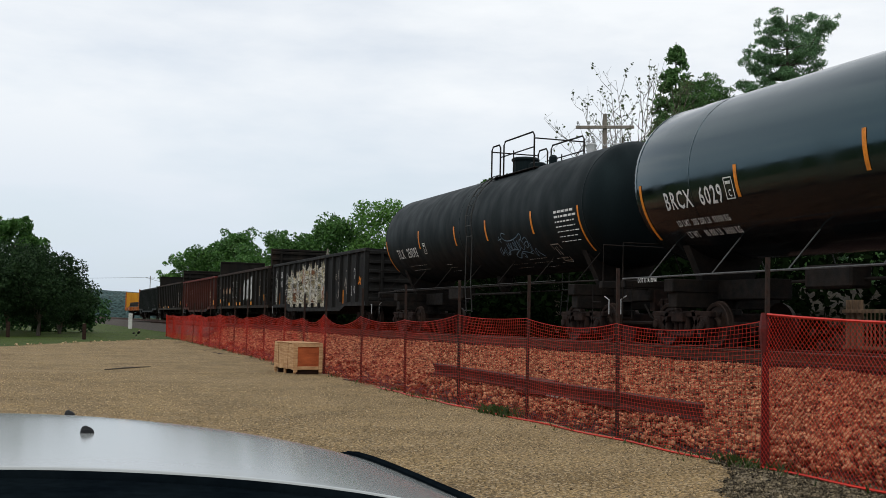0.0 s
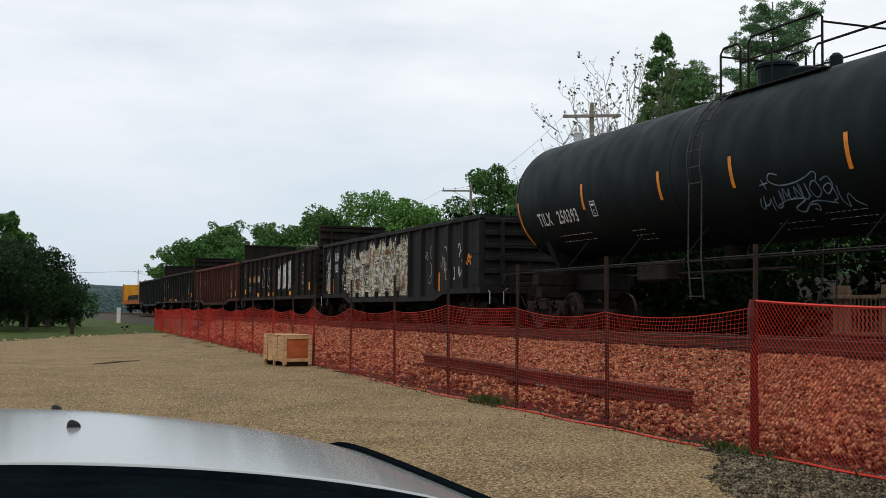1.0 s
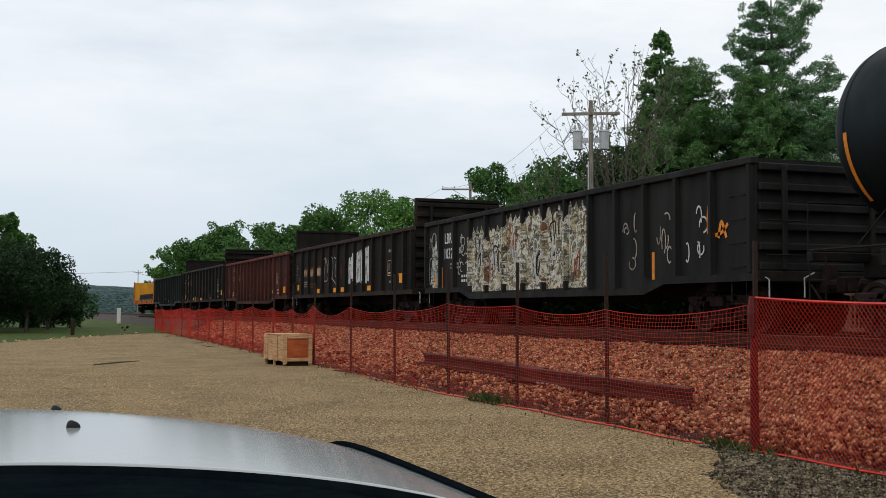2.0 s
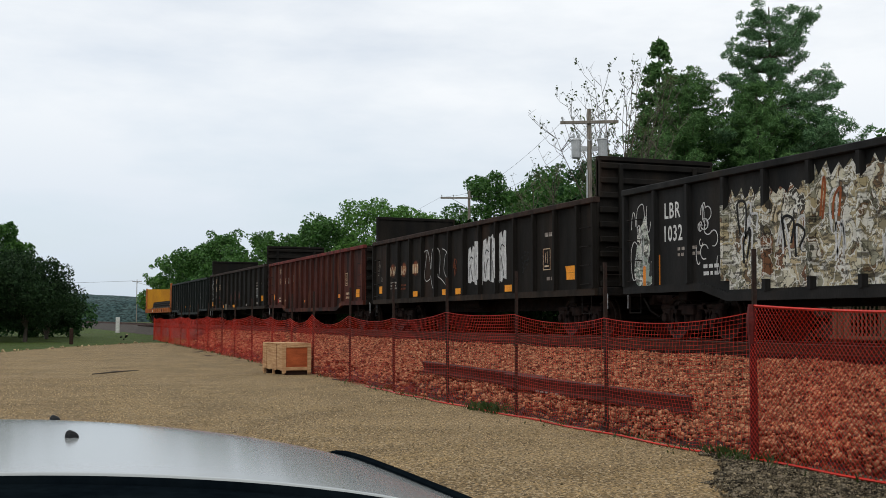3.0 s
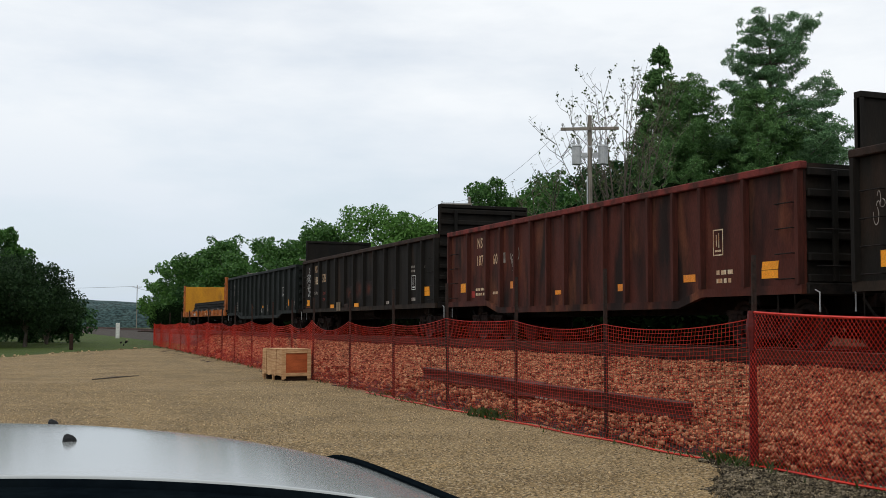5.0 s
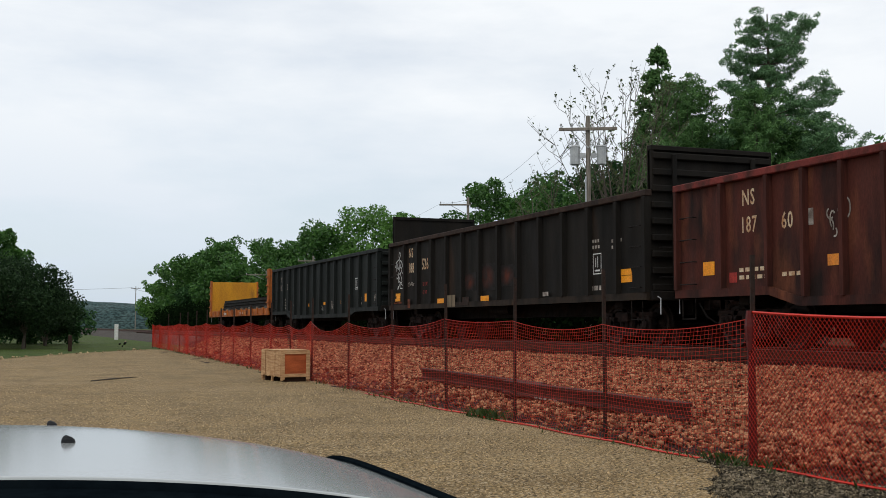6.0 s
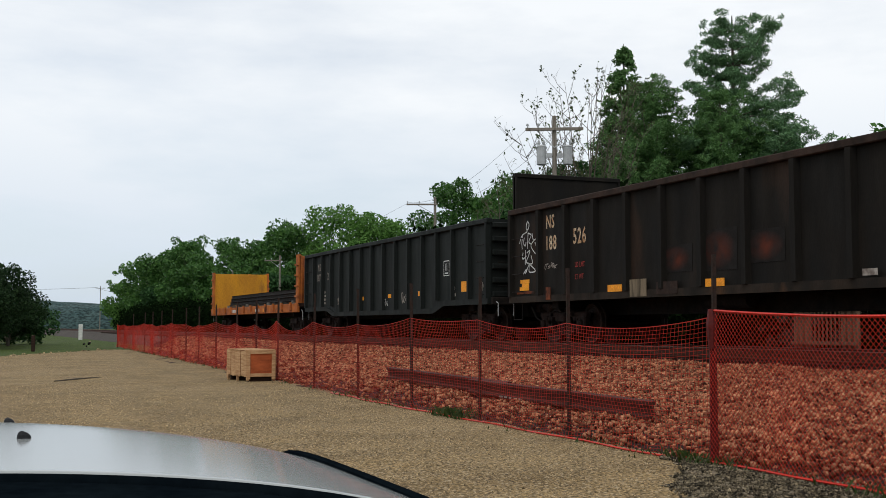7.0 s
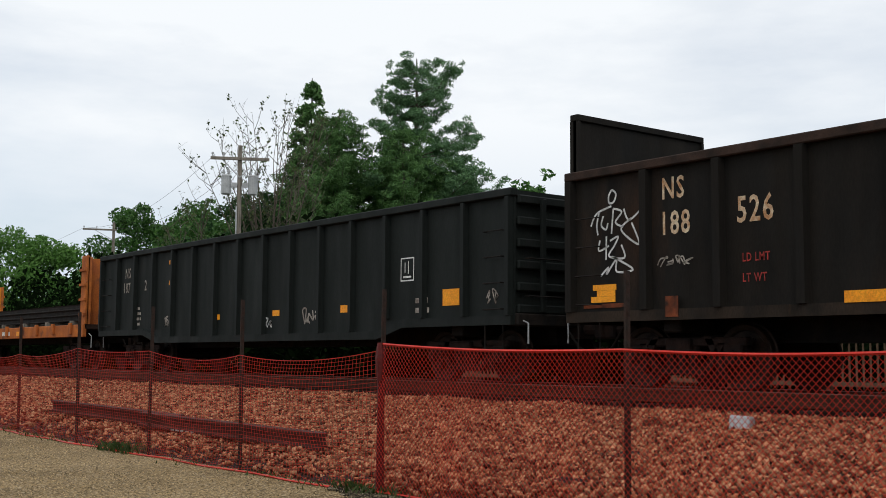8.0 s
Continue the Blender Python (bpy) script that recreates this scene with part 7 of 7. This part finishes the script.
# the tree line along the far side of the track
FAR = [(48.5, 140, 15.6, 11, "leaf_fresh"), (44.5, 146, 16.9, 12, "leaf_fresh"), (41.0, 152, 15.2, 11, "leaf_mid"), (42.5, 165, 15.4, 12, "leaf_mid"), (37.0, 168, 13.8, 11, "leaf_mid"), (34.0, 176, 14.4, 12, "leaf_mid"),
       (31.0, 182, 14.6, 12, "leaf_mid"), (27.5, 186, 13.0, 11, "leaf_mid"), (25.0, 192, 11.2, 9, "leaf_fresh"), (34.5, 150, 10.0, 9, "leaf_mid"), (29.5, 162, 9.6, 9, "leaf_mid"), (38.5, 138, 9.4, 9, "leaf_mid"),
       (28.0, 205, 8.0, 8, "leaf_mid"), (31.5, 228, 7.6, 9, "leaf_dark"), (36.0, 260, 7.2, 11, "leaf_dark"), (52.0, 128, 12.0, 11, "leaf_mid"), (46.0, 120, 9.8, 10, "leaf_mid"), (55.0, 112, 11.5, 11, "leaf_mid"),
       (33.0, 132, 7.0, 8, "leaf_dark"), (28.0, 174, 7.5, 8, "leaf_dark"), (38.0, 112, 6.5, 8, "leaf_mid")]
for k, (x, y, h, w, mat) in enumerate(FAR):
    broadleaf(x, y, h * 1.0, w * 1.1, mat, 100 + k, 17000, 0.21, 0.04, 30, label="leafy green tree in the line beyond the track", group="tree line beyond the track")

# dark ornamental trees on the lawn
LAWN = [(-0.4, 74.5, 6.0, 6.6, "leaf_plum"), (1.2, 67.8, 5.3, 5.4, "leaf_plum"), (-2.6, 66.5, 5.4, 6.0, "leaf_plum"), (2.6, 77.0, 4.0, 3.8, "leaf_plum"), (-3.6, 74.0, 6.0, 6.4, "leaf_dark"), (-6.0, 62.0, 5.6, 6.0, "leaf_plum")]
for k, (x, y, h, w, mat) in enumerate(LAWN):
    broadleaf(x - 0.3, y, h * 0.86, w, mat, 200 + k, 24000, 0.075, 0.17, 40, trunk_r=0.09, label="dark-leaved ornamental tree on the lawn", group="trees on the lawn")
broadleaf(-0.9, 101.5, 9.2, 5.0, "leaf_mid", 210, 12000, 0.14, 0.2, 18, group="trees on the lawn")
broadleaf(2.4, 84.0, 2.8, 6.0, "leaf_dark", 213, 8000, 0.12, 0.04, 22, label="low dark shrub on the lawn", group="shrubs on the lawn")
broadleaf(-3.0, 82.0, 3.2, 7.5, "leaf_dark", 214, 8000, 0.12, 0.04, 24, label="low dark shrub on the lawn", group="shrubs on the lawn")
broadleaf(-1.5, 88.0, 3.4, 7.0, "leaf_dark", 212, 5000, 0.14, 0.05, 22, label="low dark shrub on the lawn", group="shrubs on the lawn")


def far_woods():
    """Wooded hills at the horizon."""
    rng = np.random.default_rng(77)
    for d, lo, hi, seed in ((520, 6, 11, 1), (950, 12, 22, 2)):
        vs, fs = [], []
        k = 240
        for i in range(k):
            a = radians(-75) + radians(170) * i / (k - 1)
            h = lo + (hi - lo) * (0.5 + 0.5 * math.sin(3.1 * a + seed) * math.cos(7 * a)) + rng.uniform(-0.9, 0.9) * d / 600
            x, y = math.sin(a) * d, math.cos(a) * d
            vs += [(x, y, -2), (x * 1.003, y * 1.003, h * 0.75), (x * 1.02, y * 1.02, h), (x * 1.1, y * 1.1, h * 0.9), (x * 1.15, y * 1.15, -2)]
            if i:
                for j in range(4):
                    p = (i - 1) * 5 + j
                    fs.append((p, p + 5, p + 6, p + 1))
        tagged(mesh_from("backdrop", np.array(vs), np.array(fs), M["hill"]), "wooded hills at the horizon, haze painted into their blue-green colour", "hills", kind="structure")


def brush():
    """Rough brush along the track's far side, its leaf colour standing in for shade."""
    rng = np.random.default_rng(41)
    n = 2400
    ys = -25 + rng.uniform(0, 1, n) ** 1.4 * 190
    xs = np.where(ys < 27, 22.0, 18.6) + rng.uniform(0, 5.0, n)
    hs = np.where(ys < 60, 1.0, 0.55)
    up = rng.uniform(0.1, 1.0, n)
    # tall growth, hidden by the cars, added to keep sky light off the foot
    leaves_at = np.stack([xs, ys, 0.45 + 4.4 * up ** 1.3 * hs], axis=1)
    ob = leaves("brush", leaves_at, rng.uniform(0.7, 1.2, n), 260000, 0.13, rng, "leaf_painted_shade", None, 0.9)
    tagged(ob, "dense brush beyond the track, leaves coloured near black for shade", "brush", kind="stuff")


def horizon_bank():
    """A low overgrown bank, added to close off the bright horizon behind the brush."""
    bm = bmesh.new()
    extrude_profile(bm, [(26.0, -0.1), (27.2, 1.9), (28.6, 2.8), (31.0, 2.9), (34.0, -0.1)], -70, 190)
    bmesh.ops.subdivide_edges(bm, edges=[e for e in bm.edges if abs(e.verts[0].co.y - e.verts[1].co.y) > 1], cuts=90)
    rnd = random.Random(17)
    for v in bm.verts:
        if v.co.z > 0:
            v.co.z += rnd.uniform(-0.35, 0.25)
            v.co.x += rnd.uniform(-0.3, 0.3)
    bmesh.ops.recalc_face_normals(bm, faces=bm.faces[:])
    tagged(link_mesh("bank", bm, M["bank_dark"]), "dark bank added behind the brush to hide the horizon", "bank", kind="structure")


horizon_bank()
brush()
far_woods()
ballast_stones(bed)
loose_pebbles()

# ---- what moves ----


def motions():
    # the train's way in metres: a steady roll with small surges
    surge = {4.0: 0.20, 4.5: 0.05, 6.5: -0.10, 7.0: -0.45, 7.5: -0.10}
    way = [(0.5 * k, SPEED * 0.5 * k + surge.get(0.5 * k, 0.0)) for k in range(17)]
    for car, u in CARS:
        walk(car, [(t, pose(TRACK_X, u - m, RAIL_Z + BODY_UP)) for t, m in way])
    turn = math.degrees(SPEED / 0.445)
    ticks = [k / FPS for k in range(8 * FPS + 1)]
    for wheel, e in WHEELS:
        walk(wheel, [(t, pose(0, e, 0.457, turn * t % 360)) for t in ticks])


motions()
